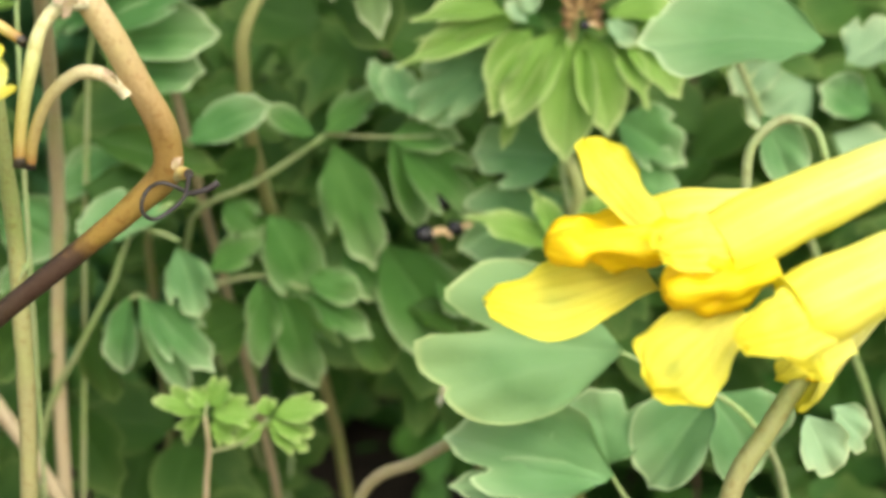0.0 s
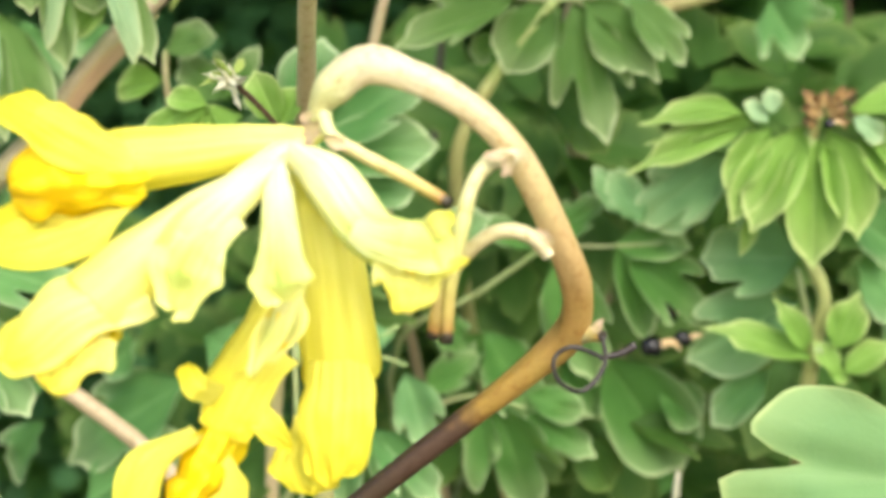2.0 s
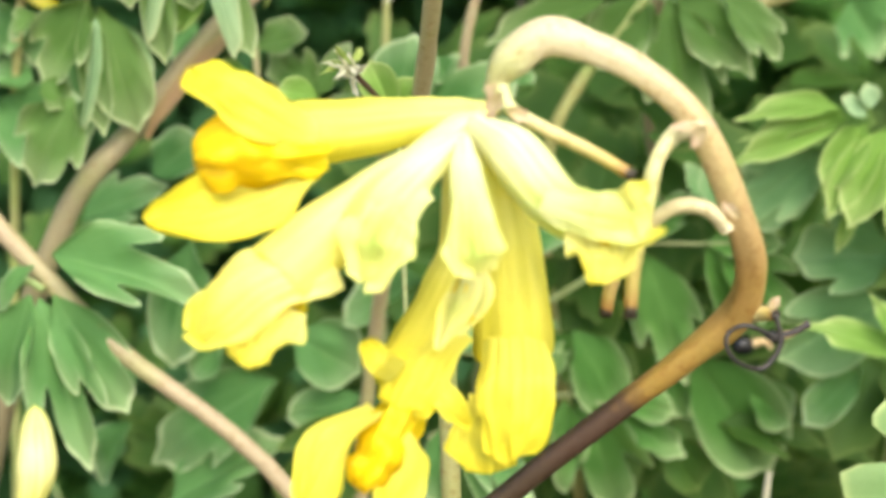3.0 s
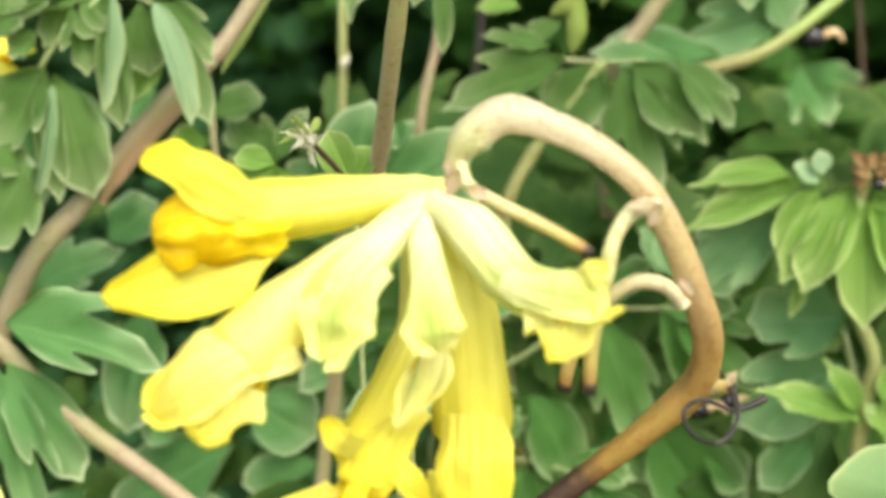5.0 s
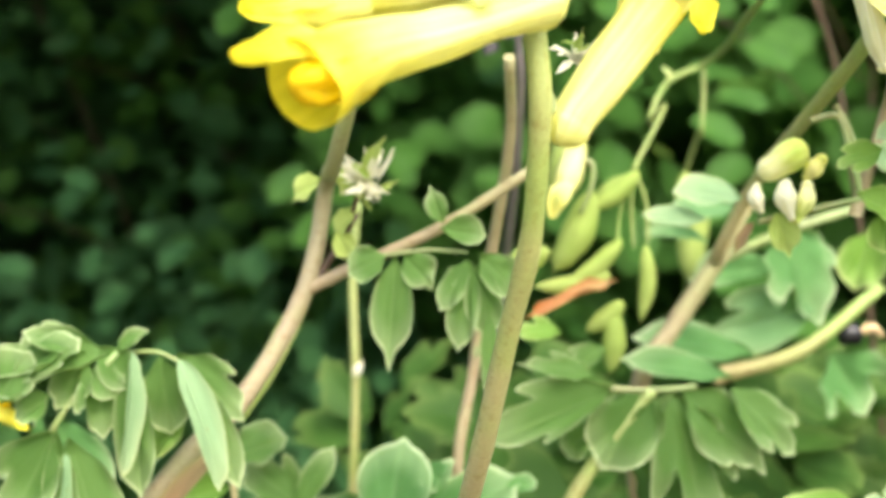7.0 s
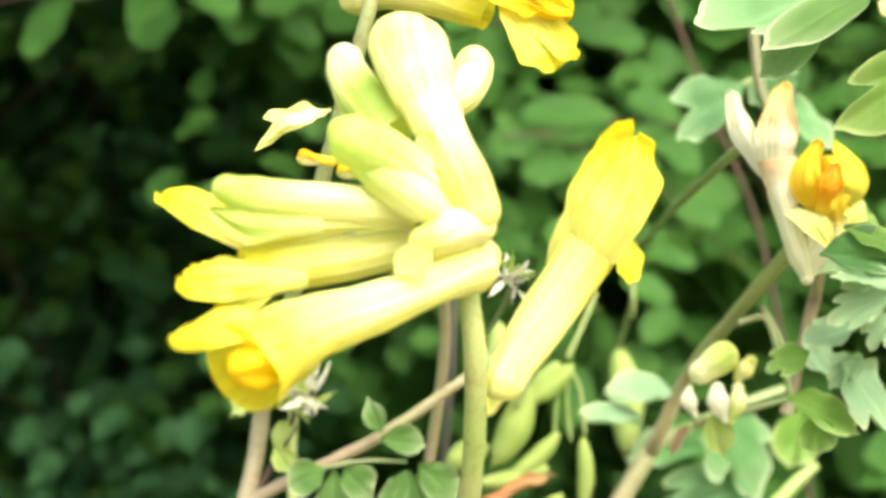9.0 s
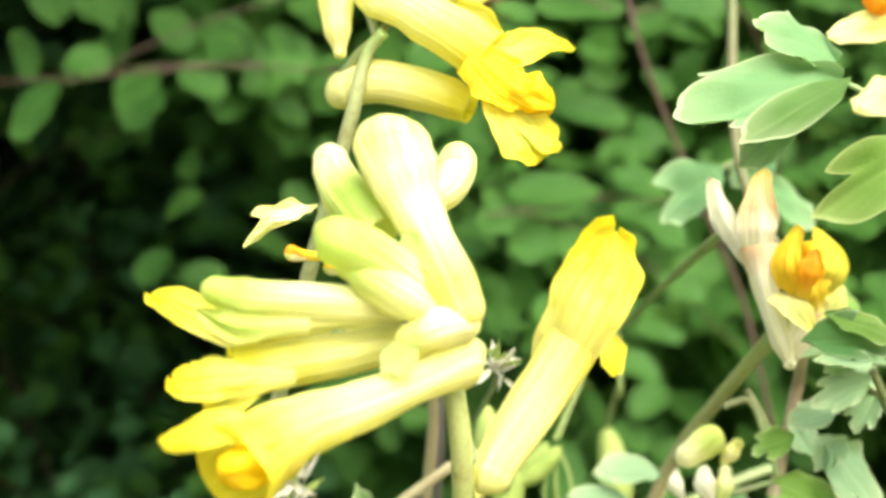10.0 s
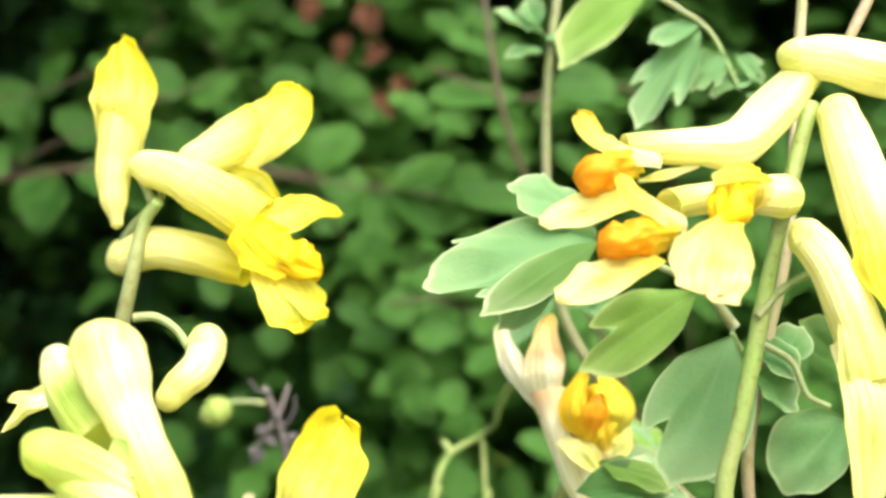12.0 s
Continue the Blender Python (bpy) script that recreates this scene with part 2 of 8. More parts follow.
STEM_PINK_GREEN = stem_material("two_tone_stem", ((0.0, (0.320, 0.279, 0.156)), (0.3, (0.344, 0.295, 0.172)), (0.45, (0.369, 0.295, 0.189)), (0.62, (0.328, 0.312, 0.156)), (1.0, (0.295, 0.377, 0.123))))
STEM_DARK = stem_material("dry_dark_stem", ((0.0, (0.03, 0.025, 0.025)), (1.0, (0.04, 0.033, 0.033))))
STEM_GREY = stem_material("dry_grey_twig", ((0.0, (0.11, 0.095, 0.09)), (1.0, (0.14, 0.12, 0.115))))
STEM_TAN = stem_material("tan_green_stem", ((0.0, (0.46, 0.37, 0.23)), (0.45, (0.47, 0.4, 0.21)), (0.7, (0.42, 0.43, 0.16)), (1.0, (0.36, 0.44, 0.13))))
STEM_DULL = stem_material("dull_tan_green_stem", ((0.0, (0.2, 0.18, 0.09)), (1.0, (0.19, 0.2, 0.085))))
STEM_TWIG = stem_material("brown_twig", ((0.0, (0.07, 0.042, 0.022)), (1.0, (0.09, 0.054, 0.03))))
STEM_LEAF = stem_material("pale_green_stalk", ((0.0, (0.25, 0.27, 0.12)), (1.0, (0.27, 0.36, 0.14))))
POD = leaf_material("green_pod", (0.25, 0.36, 0.07), (0.41, 0.48, 0.15), (0.46, 0.52, 0.2), (0.38, 0.48, 0.14), rim_at=0.97)
DRY = petal_material("dry_whitish_bract", ((0.0, (0.6, 0.6, 0.36)), (0.6, (0.85, 0.85, 0.72)), (1.0, (0.8, 0.77, 0.64))))
RUST = petal_material("rusty_dry_petal", ((0.0, (0.5, 0.4, 0.2)), (0.5, (0.46, 0.24, 0.1)), (1.0, (0.42, 0.17, 0.06))), share=0.2)
DEAD = petal_material("dead_brown_leaf", ((0.0, (0.07, 0.03, 0.012)), (0.5, (0.085, 0.03, 0.01)), (1.0, (0.06, 0.025, 0.01))), share=0.05, rough=0.8)
TAN = petal_material("dry_tan_bract", ((0.0, (0.4, 0.32, 0.17)), (0.5, (0.34, 0.22, 0.09)), (1.0, (0.14, 0.08, 0.035))), share=0.15)
SCALE = petal_material("papery_scale", ((0.0, (0.46, 0.38, 0.2)), (0.6, (0.56, 0.46, 0.3)), (1.0, (0.5, 0.36, 0.26))), share=0.2)
SHEATH = leaf_material("pinkish_sheath", (0.27, 0.16, 0.1), (0.36, 0.25, 0.14), (0.34, 0.32, 0.14), (0.3, 0.2, 0.12), rim_at=0.95)
PETAL_LIPPED = petal_material("pale_lip", ((0.0, (0.85, 0.7, 0.08)), (0.3, (0.88, 0.8, 0.2)), (0.6, (0.88, 0.84, 0.38)), (1.0, (0.87, 0.83, 0.38))), fringe=(0.56, 3.2, (0.3, 0.33, 0.05)))
DRY_PALE = petal_material("whitish_faded_petal", ((0.0, (0.86, 0.85, 0.6)), (0.6, (0.9, 0.9, 0.74)), (1.0, (0.88, 0.86, 0.62))))
# pale leaf, lightened further to offset shade that falls on the sprig
LEAF_SPRIG = leaf_material("lightened_sprig_leaf", (0.17, 0.3, 0.145), (0.31, 0.45, 0.25), (0.52, 0.58, 0.32), (0.34, 0.47, 0.27), rim_at=0.955)
STEM_FRESH = stem_material("fresh_green_stalk", ((0.0, (0.26, 0.31, 0.09)), (1.0, (0.29, 0.38, 0.12))))
SEED_MAT, sn, sl, sb = mat("glossy_black_seed")
sb.inputs["Base Color"].default_value, sb.inputs["Roughness"].default_value = (0.006, 0.006, 0.008, 1), 0.18
sbump = sn.new("ShaderNodeBump")
sbump.inputs["Strength"].default_value = 0.15
sl.new(noise_tex(sn, sl, 4000, 3).outputs["Fac"], sbump.inputs["Height"]), sl.new(sbump.outputs[0], sb.inputs["Normal"])
ELAIO, en, el, eb = mat("pale_seed_appendage")
el.new(ramp_of(en, el, noise_tex(en, el, 2500, 3).outputs["Fac"], [(0.3, (0.5, 0.3, 0.1)), (0.7, (0.75, 0.62, 0.4))]), eb.inputs["Base Color"])
SOIL, dn, dl, db = mat("soil_with_pale_front")
soil_tone = ramp_of(dn, dl, noise_tex(dn, dl, 60, 8).outputs["Fac"], [(0.3, (0.012, 0.01, 0.007)), (0.7, (0.05, 0.038, 0.025))])
# pale tone for unseen ground in front, added to reflect light upwards
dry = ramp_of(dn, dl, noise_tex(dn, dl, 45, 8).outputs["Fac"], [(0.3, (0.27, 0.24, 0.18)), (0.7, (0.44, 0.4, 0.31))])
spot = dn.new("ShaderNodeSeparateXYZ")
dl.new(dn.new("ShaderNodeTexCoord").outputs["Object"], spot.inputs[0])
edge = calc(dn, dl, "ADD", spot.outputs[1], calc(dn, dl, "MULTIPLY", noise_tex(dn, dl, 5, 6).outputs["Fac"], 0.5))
# mask of the added reflecting ground, towards the front
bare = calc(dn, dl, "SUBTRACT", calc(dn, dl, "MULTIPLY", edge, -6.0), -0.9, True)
dl.new(mix_rgb(dn, dl, bare, soil_tone, dry), db.inputs["Base Color"])
db.inputs["Roughness"].default_value = 0.95
db.inputs["Specular IOR Level"].default_value = 0.1


# ---- builders ----
MM = 0.001


def vec(p):
    return Vector(p) * MM


def spline(pts, per=6):
    """A smooth line through points, even where they stand at uneven distances."""
    p = [Vector(q) for q in pts]
    if len(p) == 2:
        return [p[0].lerp(p[1], i / per) for i in range(per + 1)]
    p = [p[0] * 2 - p[1], *p, p[-1] * 2 - p[-2]]
    out = []
    for a, b, c, d in zip(p, p[1:], p[2:], p[3:]):
        ta = 0.0
        tb = ta + (b - a).length ** 0.5
        tc = tb + (c - b).length ** 0.5
        td = tc + (d - c).length ** 0.5
        for i in range(per):
            t = tb + (tc - tb) * i / per
            ab, bc, cd = a.lerp(b, (t - ta) / (tb - ta)), b.lerp(c, (t - tb) / (tc - tb)), c.lerp(d, (t - tc) / (td - tc))
            out.append(ab.lerp(bc, (t - ta) / (tc - ta)).lerp(bc.lerp(cd, (t - tb) / (td - tb)), (t - tb) / (tc - tb)))
    return [*out, p[-2]]


def tube_into(bm, uv, line, r0, r1, sides=8, cap=True, swell=0.0, shape=None, power=1.0):
    """A round stem along a line (metres), tapering from r0 to r1 (metres)."""
    rings, side = [], None
    for i, q in enumerate(line):
        way = (line[min(i + 1, len(line) - 1)] - line[max(i - 1, 0)]).normalized()
        if side is None:
            side = way.orthogonal().normalized()
        side = (side - way * side.dot(way)).normalized()
        up = way.cross(side)
        t = i / (len(line) - 1)
        r = shape[i] if shape else (r0 + (r1 - r0) * t ** power) * (1 + swell * noise.noise(q * 400))
        rings.append([bm.verts.new(q + (side * math.cos(a) + up * math.sin(a)) * r) for a in (2 * math.pi * k / sides for k in range(sides))])
    for i, (lo, hi) in enumerate(zip(rings, rings[1:])):
        for k in range(sides):
            f = bm.faces.new((lo[k], lo[(k + 1) % sides], hi[(k + 1) % sides], hi[k]))
            f.smooth = True
            for loop, (du, dv) in zip(f.loops, ((0, 0), (1, 0), (1, 1), (0, 1))):
                loop[uv].uv = ((k + du) / sides, (i + dv) / (len(rings) - 1))
    if cap:
        for ring, v in ((rings[0], 0.0), (rings[-1], 1.0)):
            f = bm.faces.new(ring)
            for loop in f.loops:
                loop[uv].uv = (0.5, v)


def sheet():
    bm = bmesh.new()
    return bm, bm.loops.layers.uv.new("UVMap")


def thing(name, base, label, category, group=""):
    ob = new(name)
    ob.location = vec(base)
    ob.empty_display_size = 0.005
    return tagged(ob, label, category, group)


def part(name, bm, material, parent, label=""):
    """Links a bmesh, given in metres of the world, as one mesh under a thing or a part."""
    top = parent
    while top.parent:
        top = top.parent
    bm.transform(Matrix.Translation(-top.location))
    me = bpy.data.meshes.new(name)
    bm.to_mesh(me)
    bm.free()
    me.materials.append(material)
    ob = new(name, me)
    ob.parent = parent
    return tagged(ob, label)


def stem(parent, pts, r0, r1, material, name="stem", label="", sides=12, swell=0.12, power=1.0):
    bm, uv = sheet()
    tube_into(bm, uv, spline([vec(p) for p in pts]), r0 * MM, r1 * MM, sides, swell=swell, power=power)
    return part(name, bm, material, parent, label)


def grown_stem(parent, pts, material, label=""):
    """A soft stem whose thickness changes along (x, y, z, radius) points."""
    bm, uv = sheet()
    line, radii = along_line(pts)
    sleeve_into(bm, uv, line, radii, 0.0, 1.0, ruffle=0.13, ridge=0.1, sides=20, flat=0.97, closed=True)
    return part("stem", bm, material, parent, label)


# outline of a leaflet: notches as (angle from the tip in turns of pi, depth, width)
OVAL = ()
LOBED = ((-0.26, 0.3, 0.06), (0.3, 0.26, 0.06), (0.0, -0.06, 0.05))
TRIPLE = ((-0.22, 0.42, 0.06), (0.22, 0.4, 0.06), (0.5, 0.14, 0.05), (0.0, -0.07, 0.05), (-0.4, -0.05, 0.05))
TOOTHED = ((-0.2, 0.22, 0.04), (0.17, 0.22, 0.04), (-0.45, 0.12, 0.04), (0.42, 0.12, 0.04))
ROUNDED = ((-0.25, 0.27, 0.05), (0.25, 0.27, 0.05), (-0.55, 0.08, 0.04))
NOTCHED = ((-0.16, 0.3, 0.06),)
HEART = ((-0.055, 0.36, 0.05), (-0.24, 0.04, 0.1), (0.1, -0.05, 0.09), (0.19, 0.07, 0.03))
TIPPED = ((0.0, -0.12, 0.05), (-0.22, 0.1, 0.05), (0.22, 0.1, 0.05))
POINT = ((0.0, -0.16, 0.06),)
HALF_LOBED_OTHER = ((-0.2, 0.26, 0.045), (0.3, 0.07, 0.05), (-0.1, -0.04, 0.06))
SPLIT = ((0.15, 0.36, 0.045), (-0.24, 0.16, 0.045), (0.42, 0.1, 0.05))
SHALLOW = ((-0.28, 0.13, 0.05), (0.36, 0.08, 0.05))


def leaf_into(bm, uv, base, tip, width, facing, notches=OVAL, fold=0.25, droop=0.12, wave=0.06, ob_=0.3, rings=6, around=44, point=0.06):
    """A leaflet as a fan from its base; all in metres. facing: which way its upper side looks. ob_: how much broader it is towards the tip."""
    along = tip - base
    length = along.length
    along.normalize()
    n = Vector(facing)
    n = (n - along * n.dot(along)).normalized()
    side = n.cross(along)
    seed = base * 700
    hub = bm.verts.new(base)
    rows = []
    steps = [-0.97 + 1.94 * k / around for k in range(around + 1)]
    for s in range(1, rings + 1):
        f = s / rings
        row = []
        for a in steps:
            x, y = 0.5 * (1 + math.cos(a * math.pi)), 0.5 * math.sin(a * math.pi)
            y *= ((1 - ob_) + ob_ * 1.7 * x ** 0.8) * (min(1.0, x / 0.3 + 0.12) ** 0.6 * (1.08 - 0.2 * math.exp(-((a / 0.15) ** 2))) if ob_ > 0.2 else 1.0)
            x += point * (1.0 if ob_ > 0.2 else 0.5) * math.exp(-((a / 0.045) ** 2)) * f ** 4
            cut = 1.0
            for at, deep, wide in notches:
                cut -= deep * math.exp(-(((a - at) / wide) ** 2))
            cut = 1 + (cut - 1) * f ** 2.5
            x, y = x * f * cut, y * f * cut
            lift = fold * abs(y) * width - droop * length * x * x
            lift += wave * width * f * noise.noise(seed + Vector((x * 3, y * 4, 0)))
            lift += wave * width * 0.7 * f ** 4 * (0.3 + noise.noise(seed + Vector((a * 2.2, 4, 0))))
            row.append(bm.verts.new(base + along * (x * length) + side * (y * width) + n * lift))
        rows.append(row)
    m = len(steps) - 1
    for k in range(m):
        face = bm.faces.new((hub, rows[0][k], rows[0][k + 1]))
        face.smooth = True
        for loop, q in zip(face.loops, (((k + 0.5) / m, 0), (k / m, 1 / rings), ((k + 1) / m, 1 / rings))):
            loop[uv].uv = q
    for s in range(rings - 1):
        for k in range(m):
            face = bm.faces.new((rows[s][k], rows[s + 1][k], rows[s + 1][k + 1], rows[s][k + 1]))
            face.smooth = True
            for loop, q in zip(face.loops, ((k / m, (s + 1) / rings), (k / m, (s + 2) / rings), ((k + 1) / m, (s + 2) / rings), ((k + 1) / m, (s + 1) / rings))):
                loop[uv].uv = q


def leaflet(parent, base, tip, width, facing=(0, -0.8, 0.6), notches=OVAL, material=None, name="leaflet", label="", **more):
    bm, uv = sheet()
    at = Vector(base) * 0.37
    turn = noise.noise_vector(at) * 0.5
    more.setdefault("fold", 0.3 + 0.5 * noise.noise(at + Vector((9, 0, 0))))
    more.setdefault("wave", 0.2)
    more.setdefault("around", 60)
    more.setdefault("droop", 0.14 + 0.2 * noise.noise(at + Vector((0, 9, 0))))
    leaf_into(bm, uv, vec(base), vec(tip), width * MM, Vector(facing) + turn, notches, **more)
    return part(name, bm, material or LEAF, parent, label)


def pod(parent, base, tip, width, material=None, name="pod", label=""):
    """A plump spindle with a short beak, swollen where the seeds lie."""
    bm, uv = sheet()
    base, tip = vec(base), vec(tip)
    way = tip - base
    side = way.cross(Vector((0, 1, 0.3))).normalized()
    line = spline([base, base + way * 0.5 + side * 0.06 * way.length, tip], 10)
    shape = []
    for i in range(len(line)):
        f = i / (len(line) - 1)
        shape.append(width * MM * 0.5 * (math.sin(math.pi * min(f * 1.06, 1.0)) ** 0.55 * (0.97 + 0.03 * math.cos(f * 17 + width)) + 0.06))
    tube_into(bm, uv, line, 1.0, 1.0, 12, swell=0.0, shape=shape)
    return part(name, bm, material or POD, parent, label)


def petal_into(bm, uv, m, length, rows, cols=25, ruffle=0.0, keel=0.0):
    """A petal as a sweep of arcs; a row is (x, z, half width, arch, half angle in degrees, wing), in parts of the flower's length.
    The wing is a thin flat margin that flares from the arc's ends."""
    grid, fine = [], []
    for a, b in zip(rows, rows[1:]):
        for i in range(4):
            t = i / 4
            fine.append([p + (q - p) * t for p, q in zip(a, b)])
    fine.append(list(rows[-1]))
    for _ in range(2):
        fine = [fine[0], *[[0.25 * p + 0.5 * q + 0.25 * r for p, q, r in zip(*three)] for three in zip(fine, fine[1:], fine[2:])], fine[-1]]
    seed = m.translation * 900
    half = (cols - 1) // 2
    for i, (x, z, w, h, ang, wing) in enumerate(fine):
        line = []
        s = max(math.sin(min(radians(ang), math.pi / 2)), 0.2)
        for k in range(cols):
            f = (k - half) / half
            g = min(abs(f) / 0.78, 1.0)
            out = max(abs(f) - 0.78, 0.0) / 0.22
            a = radians(ang) * g
            sign = 1 if f >= 0 else -1
            q = Vector((x, sign * (w * math.sin(a) / s + wing * out), z + h * math.cos(a) + 0.3 * wing * out * (1 if h > 0 else 0.5)))
            q.z += math.copysign(keel, h) * math.exp(-((f / 0.1) ** 2)) * min(w / 0.1, 1.0) * min(max((x - 0.45) * 4, 0.0), 1.0)
            edge = out * 0.8 + 0.2 * abs(f)
            if ruffle:
                n1, n2 = noise.noise(seed + Vector((i * 0.13, f * 1.3, 0))), noise.noise(seed + Vector((i * 0.2, f * 1.2, 5)))
                grow = min(max((x - 0.35) * 2.2, 0.0), 1.0)
                q.z += ruffle * edge * grow * n1 * 1.6
                q.x += ruffle * edge * grow * n2 * 1.2
                q.y += ruffle * 0.5 * grow * n2
            q += Vector((0, 1, 0.8)) * 0.011 * noise.noise(seed + Vector((x * 3.2, f * 2.4, 8))) + Vector((0, 0, 0.007)) * noise.noise(seed + Vector((x * 2.0, f * 7.0, 3)))
            line.append(bm.verts.new(m @ (q * length)))
        grid.append(line)
    for i in range(len(grid) - 1):
        for k in range(cols - 1):
            f = bm.faces.new((grid[i][k], grid[i + 1][k], grid[i + 1][k + 1], grid[i][k + 1]))
            f.smooth = True
            for loop, (di, dk) in zip(f.loops, ((0, 0), (1, 0), (1, 1), (0, 1))):
                loop[uv].uv = ((k + dk) / (cols - 1), (i + di) / (len(grid) - 1))


def frame_of(back, front):
    """A pose whose x axis runs from back to front, with z up."""
    x = (front - back).normalized()
    up = Vector((0, 0, 1)) if abs(x.z) < 0.93 else Vector((0, 1, 0)) * (1 if x.z < 0 else -1)
    y = up.cross(x).normalized()
    z = x.cross(y)
    return Matrix.Translation(back) @ Matrix((x, y, z)).transposed().to_4x4()


# (x, z, half width, arch, half angle, wing)
TUBE = ((0.0, 0.0, 0.02, 0.02, 179, 0), (0.02, 0.0, 0.07, 0.07, 179, 0), (0.08, -0.005, 0.092, 0.094, 176, 0), (0.26, 0.0, 0.078, 0.082, 155, 0), (0.46, 0.005, 0.08, 0.09, 132, 0.0))
BELLY = ((0.2, -0.02, 0.045, -0.05, 110, 0), (0.4, -0.02, 0.075, -0.082, 105, 0))
SMALL_MIDDLE = ((0.3, 0.0, 0.03, 0.035, 180, 0), (0.6, -0.01, 0.068, 0.073, 180, 0), (0.76, -0.02, 0.072, 0.068, 180, 0), (0.84, -0.02, 0.04, 0.05, 180, 0), (0.87, -0.02, 0.008, 0.02, 180, 0))
SHUT_UPPER = ((0.0, 0.0, 0.02, 0.02, 179, 0), (0.025, 0.0, 0.06, 0.06, 179, 0), (0.1, 0.0, 0.085, 0.085, 178, 0), (0.35, 0.0, 0.082, 0.086, 165, 0), (0.6, 0.0, 0.095, 0.105, 130, 0), (0.76, 0.012, 0.128, 0.14, 112, 0.014), (0.87, 0.015, 0.125, 0.138, 108, 0.03), (0.94, 0.012, 0.1, 0.115, 106, 0.026), (0.985, 0.005, 0.055, 0.07, 100, 0.014), (1.005, 0.0, 0.008, 0.01, 96, 0.003))
SHUT_LOWER = ((0.25, -0.01, 0.045, -0.05, 120, 0), (0.45, -0.01, 0.075, -0.083, 115, 0), (0.7, -0.01, 0.1, -0.115, 105, 0), (0.86, -0.015, 0.1, -0.12, 100, 0.012), (0.94, -0.02, 0.07, -0.09, 97, 0.012), (0.985, -0.02, 0.035, -0.05, 95, 0.008), (1.005, -0.015, 0.01, -0.012, 90, 0.002))
HALF_UPPER = TUBE + ((0.6, 0.008, 0.088, 0.1, 120, 0.0), (0.7, 0.014, 0.1, 0.114, 108, 0.018), (0.78, 0.022, 0.11, 0.122, 96, 0.05), (0.86, 0.036, 0.108, 0.112, 86, 0.084), (0.93, 0.055, 0.092, 0.088, 77, 0.09), (0.975, 0.07, 0.068, 0.06, 70, 0.078), (1.0, 0.08, 0.04, 0.034, 66, 0.052), (1.01, 0.086, 0.01, 0.01, 60, 0.014))
HALF_LOWER = BELLY + ((0.58, -0.028, 0.085, -0.088, 98, 0), (0.7, -0.04, 0.096, -0.105, 96, 0.012), (0.82, -0.062, 0.105, -0.115, 92, 0.028), (0.91, -0.09, 0.1, -0.1, 88, 0.042), (0.98, -0.118, 0.078, -0.07, 84, 0.04), (1.03, -0.138, 0.045, -0.036, 80, 0.028), (1.05, -0.146, 0.012, -0.01, 75, 0.01))
STAGES = {"half": (HALF_UPPER, HALF_LOWER, SMALL_MIDDLE, 0.04, 0.016), "bud": (SHUT_UPPER, SHUT_LOWER, None, 0.03, 0.016)}


def flower(parent, back, front, stage="half", upper=None, size=1.0):
    """A spurred flower whose spur ends at back and whose lips reach front."""
    back, front = vec(back), vec(front)
    m = frame_of(back, front)
    length = (front - back).length
    m = m @ Matrix.Diagonal((1, size, size, 1))
    up_rows, low_rows, mid_rows, ruffle, keel = STAGES[stage]
    shut = stage == "bud"
    bm, uv = sheet()
    petal_into(bm, uv, m, length, up_rows, 25, ruffle, keel)
    ob = part("flower", bm, upper or PETAL, parent, "golden closed bud" if shut else "")
    bm, uv = sheet()
    petal_into(bm, uv, m, length, low_rows, 21, ruffle)
    part("lower_petal", bm, PETAL_BUD if shut else PETAL_LIP, ob)
    if mid_rows:
        bm, uv = sheet()
        petal_into(bm, uv, m, length, mid_rows, 21, 0.08, 0.014)
        part("inner_petals", bm, INNER, ob, "orange-yellow joined inner petals")
    # a small toothed sepal on either side where the stalk joins
    for sgn in (-1, 1):
        bm, uv = sheet()
        a = m @ (Vector((0.2, sgn * 0.088, -0.02)) * length)
        leaf_into(bm, uv, a, m @ (Vector((0.27, sgn * 0.1, 0.0)) * length), 0.05 * length * size, (m.to_3x3() @ Vector((0, sgn, 0.1))), TOOTHED, fold=0.0, droop=0.0, rings=3, around=14)
        part("sepal", bm, POD, ob, "small greenish papery sepal")
    return ob


def along_line(pts, per=12):
    """A smooth line through (x, y, z, radius) points in millimetres: places in metres and radii in metres."""
    line = spline([vec(p[:3]) for p in pts], per)
    n = len(pts) - 1
    radii = []
    for i in range(len(line)):
        u = min(i / per, n - 1e-6)
        k, s = int(u), u - int(u)
        s = s * s * (3 - 2 * s)
        radii.append((pts[k][3] * (1 - s) + pts[k + 1][3] * s) * MM)
    return line, radii


def rounded(line, radii):
    """Gives a line's first end a round dome instead of a point."""
    far, s = [0.0], 0.0
    for a, b in zip(line, line[1:]):
        s += (b - a).length
        far.append(s)
    reach = next((d for d, r in zip(far, radii) if d > 0 and d >= r), far[-1] * 0.3)
    out_line, out_radii = [], []
    for k in range(9):
        d = reach * (1 - math.cos(math.pi / 2 * (k + 0.35) / 9))
        i = max(j for j in range(len(far)) if far[j] <= d)
        i = min(i, len(line) - 2)
        out_line.append(line[i].lerp(line[i + 1], (d - far[i]) / (far[i + 1] - far[i])))
        out_radii.append(reach * math.sqrt(max(1 - (1 - d / reach) ** 2, 0.0)))
    for q, r, d in zip(line, radii, far):
        if d >= reach:
            out_line.append(q)
            out_radii.append(r)
    return out_line, out_radii


